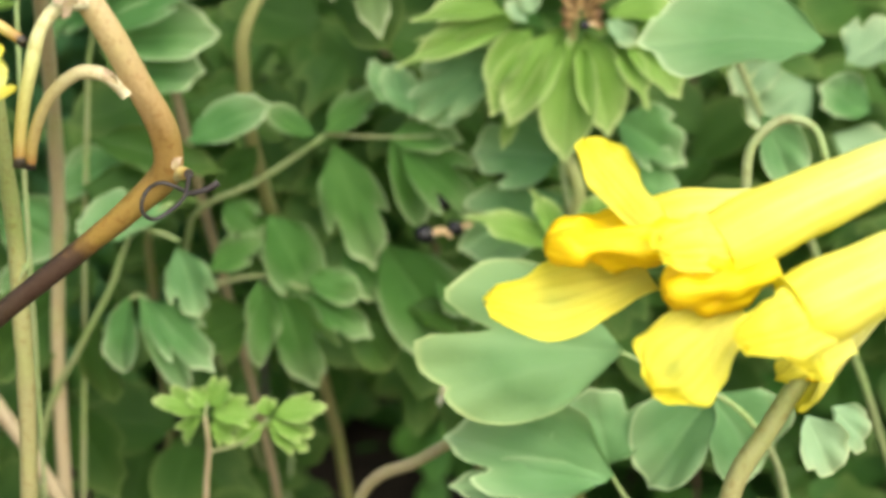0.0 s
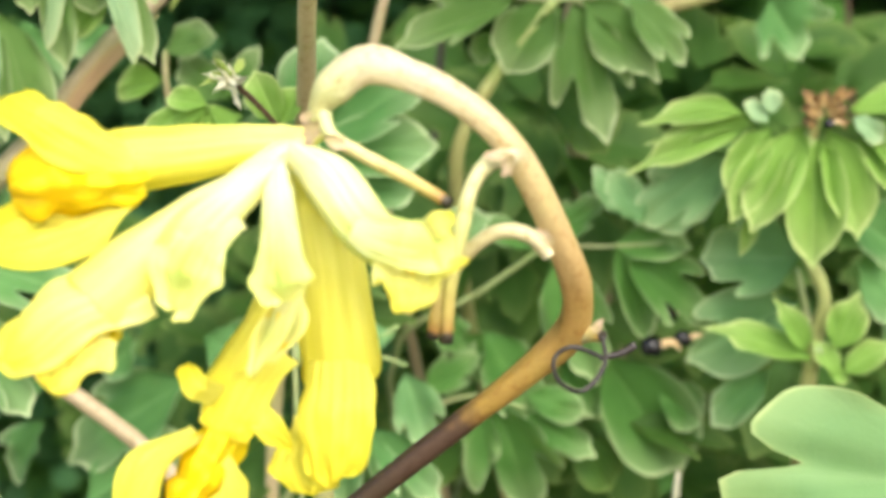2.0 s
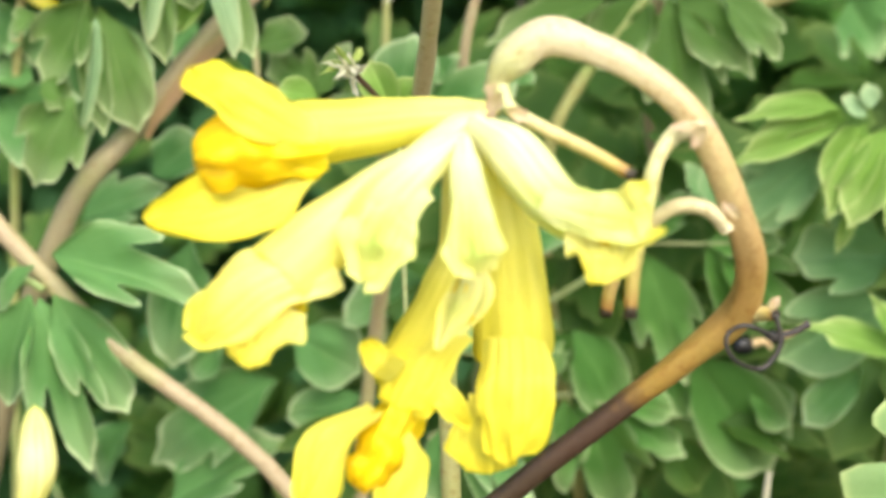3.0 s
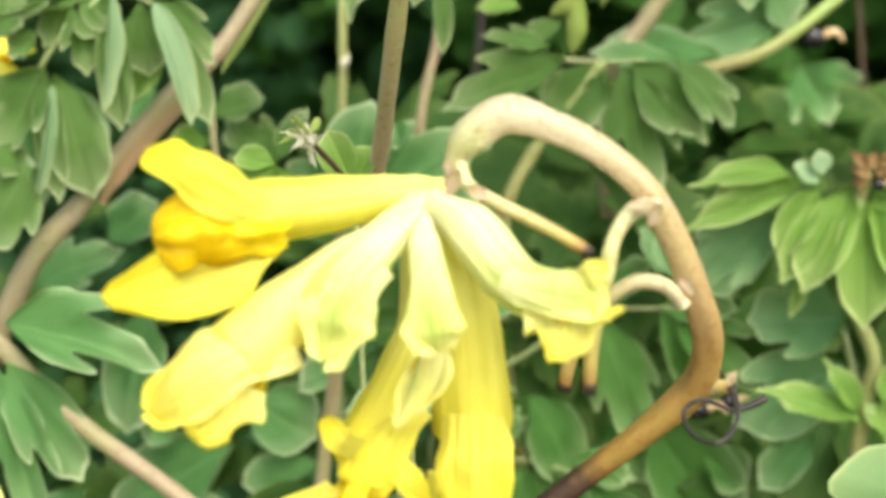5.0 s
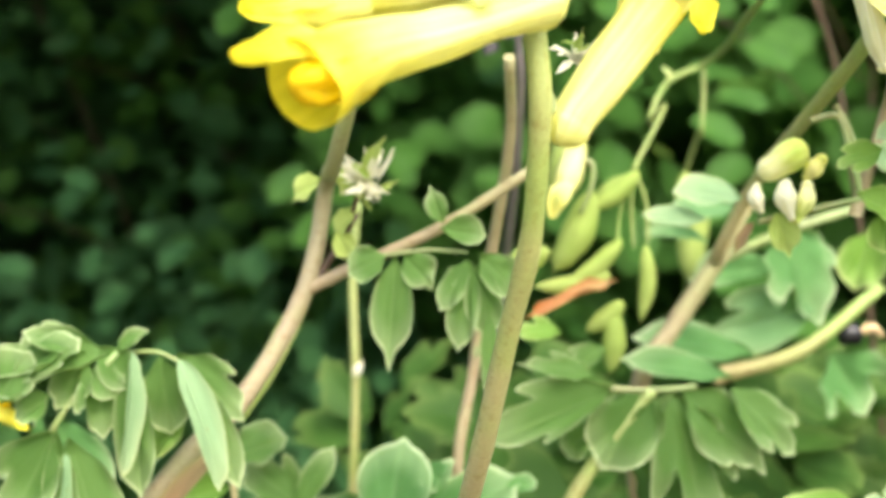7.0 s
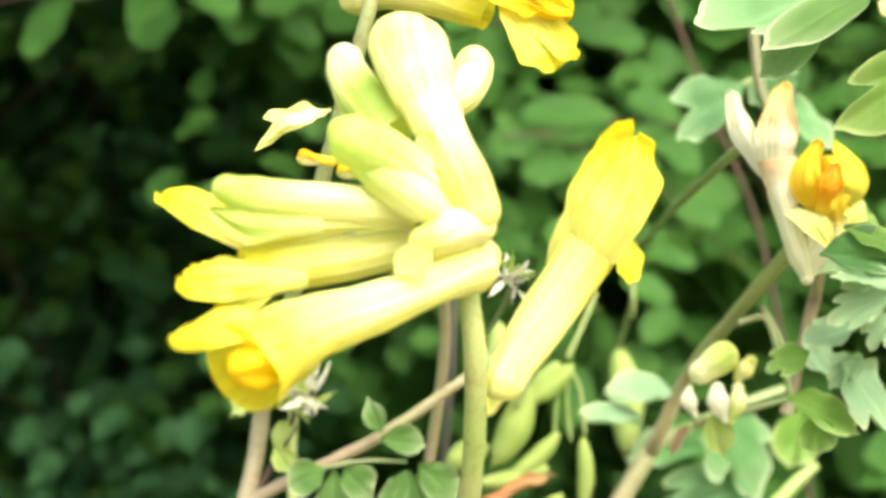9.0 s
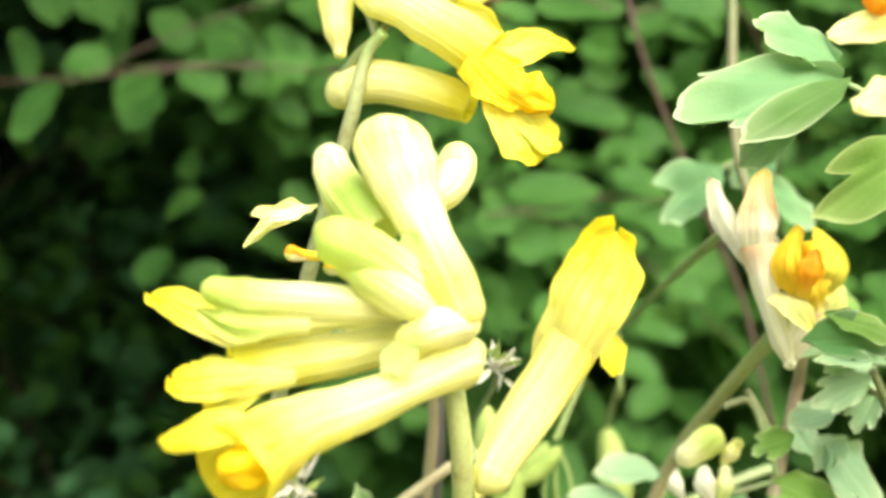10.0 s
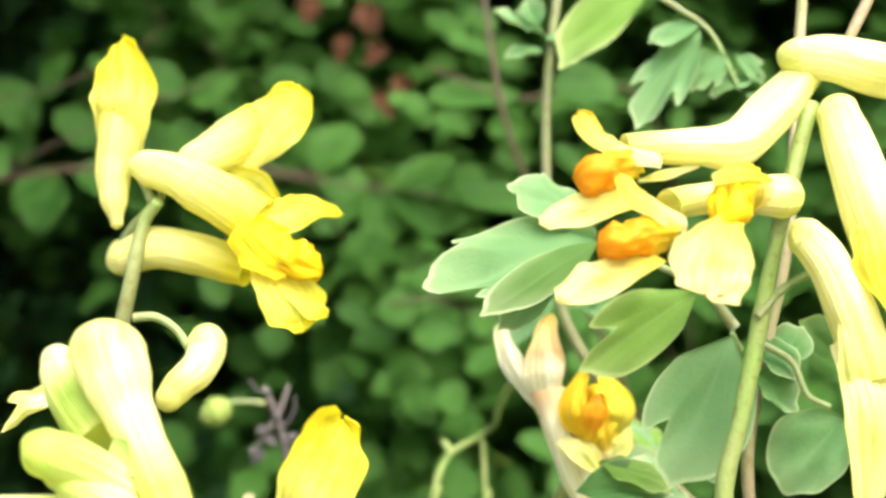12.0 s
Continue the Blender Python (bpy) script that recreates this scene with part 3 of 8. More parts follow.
def sleeve_into(bm, uv, line, radii, v0, v1, ruffle=0.09, ridge=0.07, sides=28, flat=0.9, closed=False, lumps=0.0):
    """A soft, slightly flattened tube with a faint ridge along it; radii are given point by point."""
    rings, side, seed = [], None, line[0] * 900
    for i, q in enumerate(line):
        way = (line[min(i + 1, len(line) - 1)] - line[max(i - 1, 0)]).normalized()
        if side is None:
            side = way.cross(Vector((0, -0.94, 0.34))).normalized()
        side = (side - way * side.dot(way)).normalized()
        up = way.cross(side)
        ring = []
        for k in range(sides):
            a = 2 * math.pi * k / sides + math.pi / 2
            lump = noise.noise(seed + Vector((i * 0.16, math.cos(a) * 2.6, math.sin(a) * 2.6 + 7)))
            flute = noise.noise(seed + Vector((i * 0.02, math.cos(a) * 2.1, math.sin(a) * 2.1)))
            r = radii[i] * (1 + ruffle * (noise.noise(seed + Vector((i * 0.07, math.cos(a) * 0.9, math.sin(a) * 0.9))) + 0.9 * flute + lumps * lump) + ridge * math.exp(-((math.sin(a / 2 - 2.1) / 0.14) ** 2)))
            ring.append(bm.verts.new(q + (side * math.cos(a) * flat + up * math.sin(a)) * r))
        rings.append(ring)
    for i, (lo, hi) in enumerate(zip(rings, rings[1:])):
        for k in range(sides):
            f = bm.faces.new((lo[k], lo[(k + 1) % sides], hi[(k + 1) % sides], hi[k]))
            f.smooth = True
            for loop, (du, dv) in zip(f.loops, ((0, 0), (1, 0), (1, 1), (0, 1))):
                loop[uv].uv = ((k + du) / sides, v0 + (v1 - v0) * (i + dv) / (len(rings) - 1))
    for ring, v in ((rings[0], v0), (rings[-1], v1)) if closed else ((rings[0], v0),):
        for loop in bm.faces.new(ring).loops:
            loop[uv].uv = (0.5, v)


def bloom(parent, pts, material=None, label="", shut=False, stalk=None, taper=False):
    """The spur and tube of a flower along (x, y, z, radius) points, from the spur's end; shut buds are closed in front."""
    line, radii = along_line(pts)
    root = line[min(12, len(line) - 1)]
    if pts[0][3] < 0.7 * pts[1][3] and not taper:
        line, radii = rounded(line, radii)
    if shut and pts[-1][3] < 0.7 * pts[-2][3]:
        back, rad = rounded(line[::-1], radii[::-1])
        line, radii = back[::-1], rad[::-1]
    bm, uv = sheet()
    sleeve_into(bm, uv, line, radii, 0.0, 1.0 if shut else 0.8, closed=shut)
    ob = part("flower", bm, material or PETAL, parent, label or ("pale greenish-yellow closed bud" if shut else ""))
    if stalk:
        bm, uv = sheet()
        a = vec(stalk)
        tube_into(bm, uv, spline([a, a.lerp(root, 0.5) + Vector((0, 0, 0.0005)), root]), 0.00042, 0.00038, 7)
        part("pedicel", bm, STEM_LEAF, ob)
    return ob


def petal(ob, pts, width, facing, material=None, name="upper_petal", arch=(65, 20), shape=(0.62, 0.55, 0.3), ruffle=0.085, v=(0.44, 1.0), label=""):
    """A thin petal blade along a line: shape gives its breadth at the base, where it is broadest, and its breadth towards the tip;
    arch is its cross curvature in degrees at base and tip, outwards where positive."""
    line = spline([vec(p) for p in pts], 9)
    bm, uv = sheet()
    n, cols = len(line), 31
    seed = line[0] * 1100
    grid = []
    for i, q in enumerate(line):
        t = i / (n - 1)
        way = (line[min(i + 1, n - 1)] - line[max(i - 1, 0)]).normalized()
        face = Vector(facing)
        face = (face - way * face.dot(way)).normalized()
        side = face.cross(way)
        base, wide, end = shape
        if t < wide:
            s = t / wide
            w = base + (1 - base) * s * s * (3 - 2 * s)
        else:
            s = (t - wide) / (1 - wide)
            w = 1 + (end - 1) * s * s * (3 - 2 * s)
            w *= max(1 - max((s - 0.84) / 0.16, 0.0) ** 2.6, 0.02) ** 0.5
        w *= width * MM
        if name == "upper_petal":
            q = q - face * (0.34 * width * MM * max(1 - t / 0.4, 0.0))
        ang = radians(arch[0] + (arch[1] - arch[0]) * t)
        ang = ang if abs(ang) > 0.02 else 0.02
        row = []
        for k in range(cols):
            f = 2 * k / (cols - 1) - 1
            r = 0.5 * w / abs(ang)
            a = f * abs(ang)
            p = q + side * (r * math.sin(a)) - face * math.copysign(r * (1 - math.cos(a)), ang)
            edge, grow = abs(f) ** 3, min(t * 2.0, 1.0)
            n1 = noise.noise(seed + Vector((t * 2.6, f * 1.4, 0)))
            n2 = noise.noise(seed + Vector((t * 5.5, f * 2.8, 6)))
            n3 = noise.noise(seed + Vector((f * 2.4, t * 1.2, 12)))
            crease = 0.5 * math.exp(-((f / 0.1) ** 2)) - 0.3 * math.exp(-(((abs(f) - 0.45) / 0.14) ** 2)) + (1.1 * max(abs(f) - 0.8, 0.0) / 0.2 if arch[1] > 0 else 0.0)
            p += face * (width * MM * ruffle * grow * (edge * n1 * 2.8 + 0.6 * n2 + 0.8 * crease)) + side * (width * MM * ruffle * 0.8 * edge * n2 * (1 if f > 0 else -1)) + way * (width * MM * ruffle * 1.2 * t ** 4 * n3)
            row.append(bm.verts.new(p))
        grid.append(row)
    for i in range(n - 1):
        for k in range(cols - 1):
            fc = bm.faces.new((grid[i][k], grid[i + 1][k], grid[i + 1][k + 1], grid[i][k + 1]))
            fc.smooth = True
            for loop, (di, dk) in zip(fc.loops, ((0, 0), (1, 0), (1, 1), (0, 1))):
                loop[uv].uv = ((k + dk) / (cols - 1), v[0] + (v[1] - v[0]) * (i + di) / (n - 1))
    return part(name, bm, material or PETAL, ob, label)


def lip(ob, pts, width, facing, material=None, **more):
    more.setdefault("arch", (-30, 15))
    more.setdefault("shape", (0.5, 0.6, 0.4))
    return petal(ob, pts, width, facing, material or PETAL_LIP, "lower_petal", **more)


def core(ob, pts, material=None):
    """The joined inner petals: a blunt ribbed body in the flower's mouth."""
    line, radii = along_line(pts)
    back, rad = rounded(line[::-1], radii[::-1])
    line, radii = back[::-1], rad[::-1]
    bm, uv = sheet()
    sleeve_into(bm, uv, line, radii, 0.25, 1.0, ruffle=0.46, ridge=0.3, flat=0.85, closed=True, lumps=1.1)
    return part("inner_petals", bm, material or INNER, ob, "orange-yellow joined inner petals")


def bract(ob, a, b, width, facing=(0, -1, 0.2)):
    bm, uv = sheet()
    leaf_into(bm, uv, vec(a), vec(b), width * MM, facing, TOOTHED, fold=0.3, droop=0.0, rings=3, around=14)
    return part("sepal", bm, POD, ob, "small pale green papery sepal")


def seed_grain(t, c, r):
    """A kidney-shaped shiny seed and its pale fleshy appendage."""
    bm, uv = sheet()
    bmesh.ops.create_icosphere(bm, subdivisions=3, radius=r * MM)
    for v in bm.verts:
        v.co.y *= 0.75
        v.co.z *= 1 - 0.3 * math.exp(-((v.co.x / (r * MM)) ** 2) * 6) * (v.co.z < 0)
    for f in bm.faces:
        f.smooth = True
    bm.transform(Matrix.Translation(vec(c)))
    grain = part("grain", bm, SEED_MAT, t)
    bm, uv = sheet()
    a = vec(c) + Vector((r * 0.7, 0, r * 0.2)) * MM
    tube_into(bm, uv, spline([a, a + Vector((r, -r * 0.3, r * 0.3)) * MM, a + Vector((r * 1.7, 0, -r * 0.4)) * MM]), r * 0.4 * MM, r * 0.15 * MM, 8, swell=0.3)
    part("appendage", bm, ELAIO, t, "pale tan fleshy appendage")


# ---- ground and surroundings ----
bm, uv = sheet()
n = 60
grid = [[bm.verts.new((x, y, 0.012 * noise.noise(Vector((x * 9, y * 9, 0))) + 0.05 * noise.noise(Vector((x * 1.5, y * 1.5, 3))) - 0.02)) for x in
         [math.copysign(abs(i / n * 2 - 1) ** 3 * 30, i - n / 2) for i in range(n + 1)]] for y in [math.copysign(abs(j / n * 2 - 1) ** 3 * 30, j - n / 2) for j in range(n + 1)]]
for j in range(n):
    for i in range(n):
        bm.faces.new((grid[j][i], grid[j][i + 1], grid[j + 1][i + 1], grid[j + 1][i])).smooth = True
me = bpy.data.meshes.new("ground")
bm.to_mesh(me), bm.free()
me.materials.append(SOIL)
tagged(new("ground", me), "dark bare garden soil under the plants, paler unseen ground added in front", "ground", kind="structure")


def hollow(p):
    """Whether a place lies where leaves are thinned so that the shrub's inside looks dark, or in front of it."""
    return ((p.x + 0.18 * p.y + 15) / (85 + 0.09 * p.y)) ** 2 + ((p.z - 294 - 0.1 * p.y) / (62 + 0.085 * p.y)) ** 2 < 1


def shrub(rng):
    """The shrub behind: brown branches with small round leaves, closing overhead and round its dark inside."""
    t = thing("shrub", (60, 520, 0), "dense shrub with small round green leaves on brown twigs", "shrub")
    roots = []
    for k in range(10):
        x = rng.uniform(-300, 460)
        y = rng.uniform(480, 680) if x > 60 else rng.uniform(760, 860)
        pts = [(x, y, -10)]
        for s in range(1, 7):
            pts.append((pts[-1][0] + rng.gauss(0, 34), pts[-1][1] + rng.gauss(-8, 14), s * 150))
        stem(t, pts, 0.8, 0.4, STEM_TWIG, "branch", sides=7)
        roots.append(pts)
    bm, uv = sheet()
    twigs = []
    for k in range(900):
        p = rng.choice(roots)
        i = rng.randrange(0, 6)
        a = Vector(p[i]).lerp(Vector(p[i + 1]), rng.random())
        turn = rng.uniform(0, 2 * math.pi)
        reach = rng.uniform(70, 170)
        d = Vector((math.cos(turn), math.sin(turn) * 0.7 - 0.25, rng.uniform(-0.15, 0.45)))
        line = spline([a, a + d * reach * 0.5 + Vector((0, 0, 8)), a + d * reach + Vector((0, 0, rng.uniform(-15, 12)))], 9)
        near = 290 if line[-1].x > 50 or line[-1].z > 335 + 0.17 * line[-1].y else 290 + min(50 - line[-1].x, 110) * 3.2
        if min(q.y for q in line) < near:
            continue
        twigs.append(line)
        if k % 4 == 0:
            tube_into(bm, uv, [q * MM for q in line], 0.0008, 0.0004, 6)
    tagged(part("twigwork", bm, STEM_TWIG, t), kind="stuff")
    bm, uv = sheet()
    count = 0
    for line in twigs:
        for i in range(1, len(line)):
            for s in (-1, 1):
                q, way = line[i], (line[i] - line[i - 1]).normalized()
                face = Vector((rng.gauss(0, 0.35), rng.gauss(-0.75, 0.3), rng.gauss(0.7, 0.25))).normalized()
                out = way.cross(face).normalized() * s + way * rng.uniform(0.1, 0.7)
                out = (out - face * out.dot(face)).normalized()
                size = rng.uniform(12, 20)
                b = q + out * 2
                if hollow(b) and rng.random() < 0.9:
                    continue
                wide = size * rng.uniform(0.78, 1.0)
                if count < 290 and b.y < 450 and -100 < b.x < 220 and 230 < b.z < 480:
                    count += 1
                    leaflet(t, b, b + out * size, wide, face, material=LEAF_BUSH, name="leaf", ob_=0.12, fold=0.15, droop=0.1, wave=0.12, rings=4, around=30)
                else:
                    leaf_into(bm, uv, b * MM, (b + out * size) * MM, wide * MM, face, ob_=0.12, fold=0.15, droop=0.1, wave=0.12, rings=3, around=20)
    tagged(part("foliage", bm, LEAF_BUSH, t), kind="stuff")


shrub(random.Random(5))


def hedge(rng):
    """The mass of leaves farther in, from the ground to well over the view; its unseen top leans forward to cast shade.
    """
    t = thing("hedge", (60, 800, 0), "hedge of small blue-green leaves, darkened for shade, behind the shrub", "hedge")
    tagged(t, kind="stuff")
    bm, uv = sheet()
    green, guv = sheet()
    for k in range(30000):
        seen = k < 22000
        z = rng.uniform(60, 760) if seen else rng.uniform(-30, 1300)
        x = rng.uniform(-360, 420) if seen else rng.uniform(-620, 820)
        # lean of the unseen top, stronger at the left for more shade
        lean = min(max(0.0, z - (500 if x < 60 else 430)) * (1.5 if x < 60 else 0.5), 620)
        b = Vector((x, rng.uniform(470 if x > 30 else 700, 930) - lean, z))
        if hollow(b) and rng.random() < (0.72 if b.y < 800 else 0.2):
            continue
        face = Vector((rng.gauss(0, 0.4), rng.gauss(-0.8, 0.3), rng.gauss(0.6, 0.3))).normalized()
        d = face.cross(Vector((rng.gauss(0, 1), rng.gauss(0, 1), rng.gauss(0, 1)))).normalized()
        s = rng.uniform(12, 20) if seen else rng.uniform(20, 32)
        # the left side gets the shade-darkened leaf, the right side the shrub's own
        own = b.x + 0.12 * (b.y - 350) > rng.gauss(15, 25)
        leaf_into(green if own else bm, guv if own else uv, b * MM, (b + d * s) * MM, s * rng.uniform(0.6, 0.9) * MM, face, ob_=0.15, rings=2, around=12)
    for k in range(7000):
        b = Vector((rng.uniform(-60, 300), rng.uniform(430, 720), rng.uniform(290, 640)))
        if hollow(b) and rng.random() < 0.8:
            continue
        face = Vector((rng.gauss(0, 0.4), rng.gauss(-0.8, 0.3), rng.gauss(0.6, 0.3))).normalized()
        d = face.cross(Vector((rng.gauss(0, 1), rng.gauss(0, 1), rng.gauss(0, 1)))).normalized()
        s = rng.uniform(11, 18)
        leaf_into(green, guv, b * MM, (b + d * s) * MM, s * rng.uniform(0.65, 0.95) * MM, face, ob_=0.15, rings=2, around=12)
    # leaves added overhead, out of view, to shade the shrub's left
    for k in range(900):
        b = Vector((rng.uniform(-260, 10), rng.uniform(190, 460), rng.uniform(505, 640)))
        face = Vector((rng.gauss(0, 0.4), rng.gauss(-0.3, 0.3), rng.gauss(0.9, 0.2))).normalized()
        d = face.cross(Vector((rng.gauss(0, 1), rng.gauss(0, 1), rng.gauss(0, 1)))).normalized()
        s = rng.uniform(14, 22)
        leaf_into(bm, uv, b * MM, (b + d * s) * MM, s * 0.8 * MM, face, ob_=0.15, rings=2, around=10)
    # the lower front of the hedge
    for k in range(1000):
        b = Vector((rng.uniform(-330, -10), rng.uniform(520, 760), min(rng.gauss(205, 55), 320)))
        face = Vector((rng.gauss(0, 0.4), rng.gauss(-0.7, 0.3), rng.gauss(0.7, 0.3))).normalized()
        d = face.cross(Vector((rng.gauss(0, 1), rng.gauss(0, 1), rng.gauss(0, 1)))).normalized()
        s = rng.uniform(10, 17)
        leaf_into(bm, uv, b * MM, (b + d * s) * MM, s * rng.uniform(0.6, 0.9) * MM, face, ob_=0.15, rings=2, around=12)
    # leaves added at the left, out of view, to block side light
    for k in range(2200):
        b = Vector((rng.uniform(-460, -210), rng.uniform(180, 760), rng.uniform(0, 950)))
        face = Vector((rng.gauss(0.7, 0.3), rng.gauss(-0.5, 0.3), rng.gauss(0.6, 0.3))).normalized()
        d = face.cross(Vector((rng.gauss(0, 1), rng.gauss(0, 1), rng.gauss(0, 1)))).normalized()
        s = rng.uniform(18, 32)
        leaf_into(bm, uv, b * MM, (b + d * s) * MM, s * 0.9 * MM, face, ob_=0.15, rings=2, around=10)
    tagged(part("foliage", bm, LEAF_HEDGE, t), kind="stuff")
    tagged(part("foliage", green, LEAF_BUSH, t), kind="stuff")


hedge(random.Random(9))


def undergrowth(rng):
    """Leaves of the same plants lower and deeper, too many to tell apart."""
    t = thing("undergrowth", (30, 190, 0), "tangle of shade-darkened green lobed leaves and stalks under the plants", "foliage")
    tagged(t, kind="stuff")
    bm, uv = sheet()
    for k in range(250):
        hub = Vector((rng.uniform(-110, 190), rng.uniform(142, 280), rng.uniform(60, 235)))
        if k >= 120:
            hub = Vector((rng.uniform(-15, 130), rng.uniform(150, 260), rng.uniform(195, 256)))
        elif hub.z > 215 + (hub.y - 128) * 0.1 and rng.random() < 0.5:
            continue
        for j in range(rng.randrange(3, 6)):
            face = Vector((rng.gauss(0, 0.35), rng.gauss(-0.7, 0.3), rng.gauss(0.7, 0.3))).normalized()
            d = face.cross(Vector((rng.gauss(0, 1), rng.gauss(0, 1), rng.gauss(0, 1)))).normalized()
            s = rng.uniform(9, 17)
            b = hub + d * rng.uniform(2, 6)
            leaf_into(bm, uv, b * MM, (b + d * s) * MM, s * rng.uniform(0.55, 0.85) * MM, face, rng.choice((LOBED, TRIPLE, OVAL, TOOTHED)), rings=4, around=22)
    tagged(part("foliage", bm, LEAF_SHADED, t), kind="stuff")
    bm, uv = sheet()
    for k in range(24):
        a = Vector((rng.uniform(-110, 190), rng.uniform(150, 270), -5))
        top = a + Vector((rng.gauss(0, 25), rng.gauss(-15, 15), rng.uniform(90, 190)))
        tube_into(bm, uv, [q * MM for q in spline([a, a.lerp(top, 0.5) + Vector((rng.gauss(0, 8), 0, 0)), top])], 0.0007, 0.0004, 6)
    tagged(part("stalkwork", bm, STEM_LEAF, t), kind="stuff")


undergrowth(random.Random(21))

# added backdrop; its dark green stands in for shade between the leaves
BACKDROP, kn, kl, kb = mat("dark_green_backdrop")
kl.new(ramp_of(kn, kl, noise_tex(kn, kl, 22, 8).outputs["Fac"], [(0.35, (0.03, 0.06, 0.022)), (0.7, (0.1, 0.17, 0.06))]), kb.inputs["Base Color"])
kb.inputs["Roughness"].default_value = 1.0
kb.inputs["Specular IOR Level"].default_value = 0.0
bm, uv = sheet()
rise = [(0.98 - 0.02 * z, z * 0.12 - 0.1) for z in range(16)] + [(0.9 + 0.35 * k, 1.78 - 0.03 * k * k) for k in range(1, 9)]
cells = [[bm.verts.new((x * 0.2, y + 0.06 * noise.noise(Vector((x * 0.7, y * 3, z * 5))), (z + 0.12 * noise.noise(Vector((x * 0.4, y * 2, 7))) * min(max(z, 0), 1)) * max(0.0, 1 - abs(x / 34) ** 4))) for x in range(-34, 35)] for y, z in rise]
for lo, hi in zip(cells, cells[1:]):
    for a, b, c, d in zip(lo, lo[1:], hi[1:], hi):
        bm.faces.new((a, b, c, d)).smooth = True
me = bpy.data.meshes.new("backdrop")
bm.to_mesh(me), bm.free()
me.materials.append(BACKDROP)
tagged(new("backdrop", me), "added dark green backdrop mound behind the shrub", "bank", kind="structure")


# ---- the plants ----
# the ageing flower head that nods on a brown bent stem

t = thing("flowering_plant", (-30, 30, 0), "nodding yellow flower head on a brown bent ageing stem", "flower", "flowering plants")
grown_stem(t, [(-40, 40, 0, 0.7), (-22, 28, 150, 0.72), (1.9, 19, 222.5, 0.78), (9.8, 18, 230.3, 0.8), (17, 17, 236.5, 0.84), (21, 16, 240, 0.92), (23.7, 15, 242.8, 1.12), (24.2, 13, 245.6, 0.98), (23, 10, 249.5, 0.9), (19.9, 7.5, 255.4, 0.88), (17.3, 7.8, 257.7, 0.89), (14.6, 8, 259.1, 0.95), (11.9, 8.3, 259.8, 1.22), (9.9, 8.5, 258.7, 1.16), (8.9, 8.8, 257.1, 0.7), (9.1, 9, 255.9, 0.4)], STEM_OLD, "stem turning from dark brown to mottled cream")
stem(t, [(9.1, 8.6, 257.5), (9.6, 8.2, 255.9), (11.4, 7.5, 254.8), (14.2, 6.5, 253.5), (16.7, 6, 252.1)], 0.46, 0.36, STEM_CREAM, "pedicel")
stem(t, [(20.3, 7, 254.8), (18.9, 6, 254.5), (17.9, 5.4, 253.2), (17.3, 5, 250.6), (16.7, 5, 247.4), (16.5, 5, 244.3)], 0.5, 0.42, STEM_CREAM, "pedicel")
stem(t, [(22.3, 9.6, 248.8), (21.1, 9, 250), (19.5, 9, 250.2), (17.9, 9.4, 249.2), (16.6, 10, 247.5), (15.7, 10.6, 245.2), (15.4, 11, 243.4)], 0.5, 0.4, STEM_CREAM, "pedicel")
stem(t, [(24.1, 15, 242.8), (25, 14, 243.1), (25.8, 13, 243.2)], 0.63, 0.35, STEM_CREAM, "stub")
leaflet(t, (20.3, 5, 254.8), (18.6, 5, 255.1), 0.8, notches=TOOTHED, material=SCALE, name="scale", fold=0.5, wave=0.3, around=18)
leaflet(t, (20.3, 4, 255.1), (19.6, 4, 253.9), 0.7, notches=TOOTHED, material=SCALE, name="scale", fold=0.5, wave=0.3, around=18)
leaflet(t, (21, 4, 254.7), (20.3, 4, 255.5), 0.6, notches=TOOTHED, material=SCALE, name="scale", fold=0.5, wave=0.3, around=18)
leaflet(t, (9.3, 6, 256.7), (8.5, 6, 255.3), 1.0, notches=TOOTHED, material=SCALE, name="scale", fold=0.5, wave=0.3, around=18)
leaflet(t, (9.5, 6, 255.8), (10.8, 6, 255.2), 0.8, notches=TOOTHED, material=SCALE, name="scale", fold=0.5, wave=0.3, around=18)
leaflet(t, (9, 5, 257.3), (8.5, 5, 256.5), 0.7, notches=TOOTHED, material=SCALE, name="scale", fold=0.5, wave=0.3, around=18)
leaflet(t, (22.6, 6, 249.8), (21.6, 6, 250.7), 0.6, notches=TOOTHED, material=SCALE, name="scale", fold=0.5, wave=0.3, around=18)
leaflet(t, (25.1, 11, 243.7), (25.6, 11, 244.6), 0.6, notches=TOOTHED, material=SCALE, name="scale", fold=0.5, wave=0.3, around=18)
stem(t, [(25.8, 13, 243.1), (25.8, 11, 241.8), (24.4, 9, 240.7), (23, 11, 240.9), (22.9, 13, 241.9), (23.8, 13, 242.5), (26, 14, 241.6)], 0.15, 0.14, STEM_DARK, "tendril", label="thin dark dried curl")
stem(t, [(25.6, 13, 241.8), (27, 13, 242.2), (27.8, 13, 242.7)], 0.16, 0.24, STEM_DARK, "tendril")
f = bloom(t, [(9.1, 9, 255.7, 0.33), (8, 9, 255.5, 0.8), (6.5, 8.5, 255.3, 1.19), (4.5, 8, 255.1, 1.44), (1.3, 7, 254.7, 1.82), (-1.5, 6, 254.4, 2.06), (-3.1, 5.5, 254.2, 1.98)], PETAL, taper=True)
petal(f, [(-0.1, 2.8, 255), (-2.6, 1.2, 255.9), (-4.9, 0.2, 257.3), (-7.1, 1.6, 258.1)], 3.41, (0.2, -1, 0.5), PETAL, arch=(70, 12), shape=(0.9, 0.35, 0.8), ruffle=0.13)
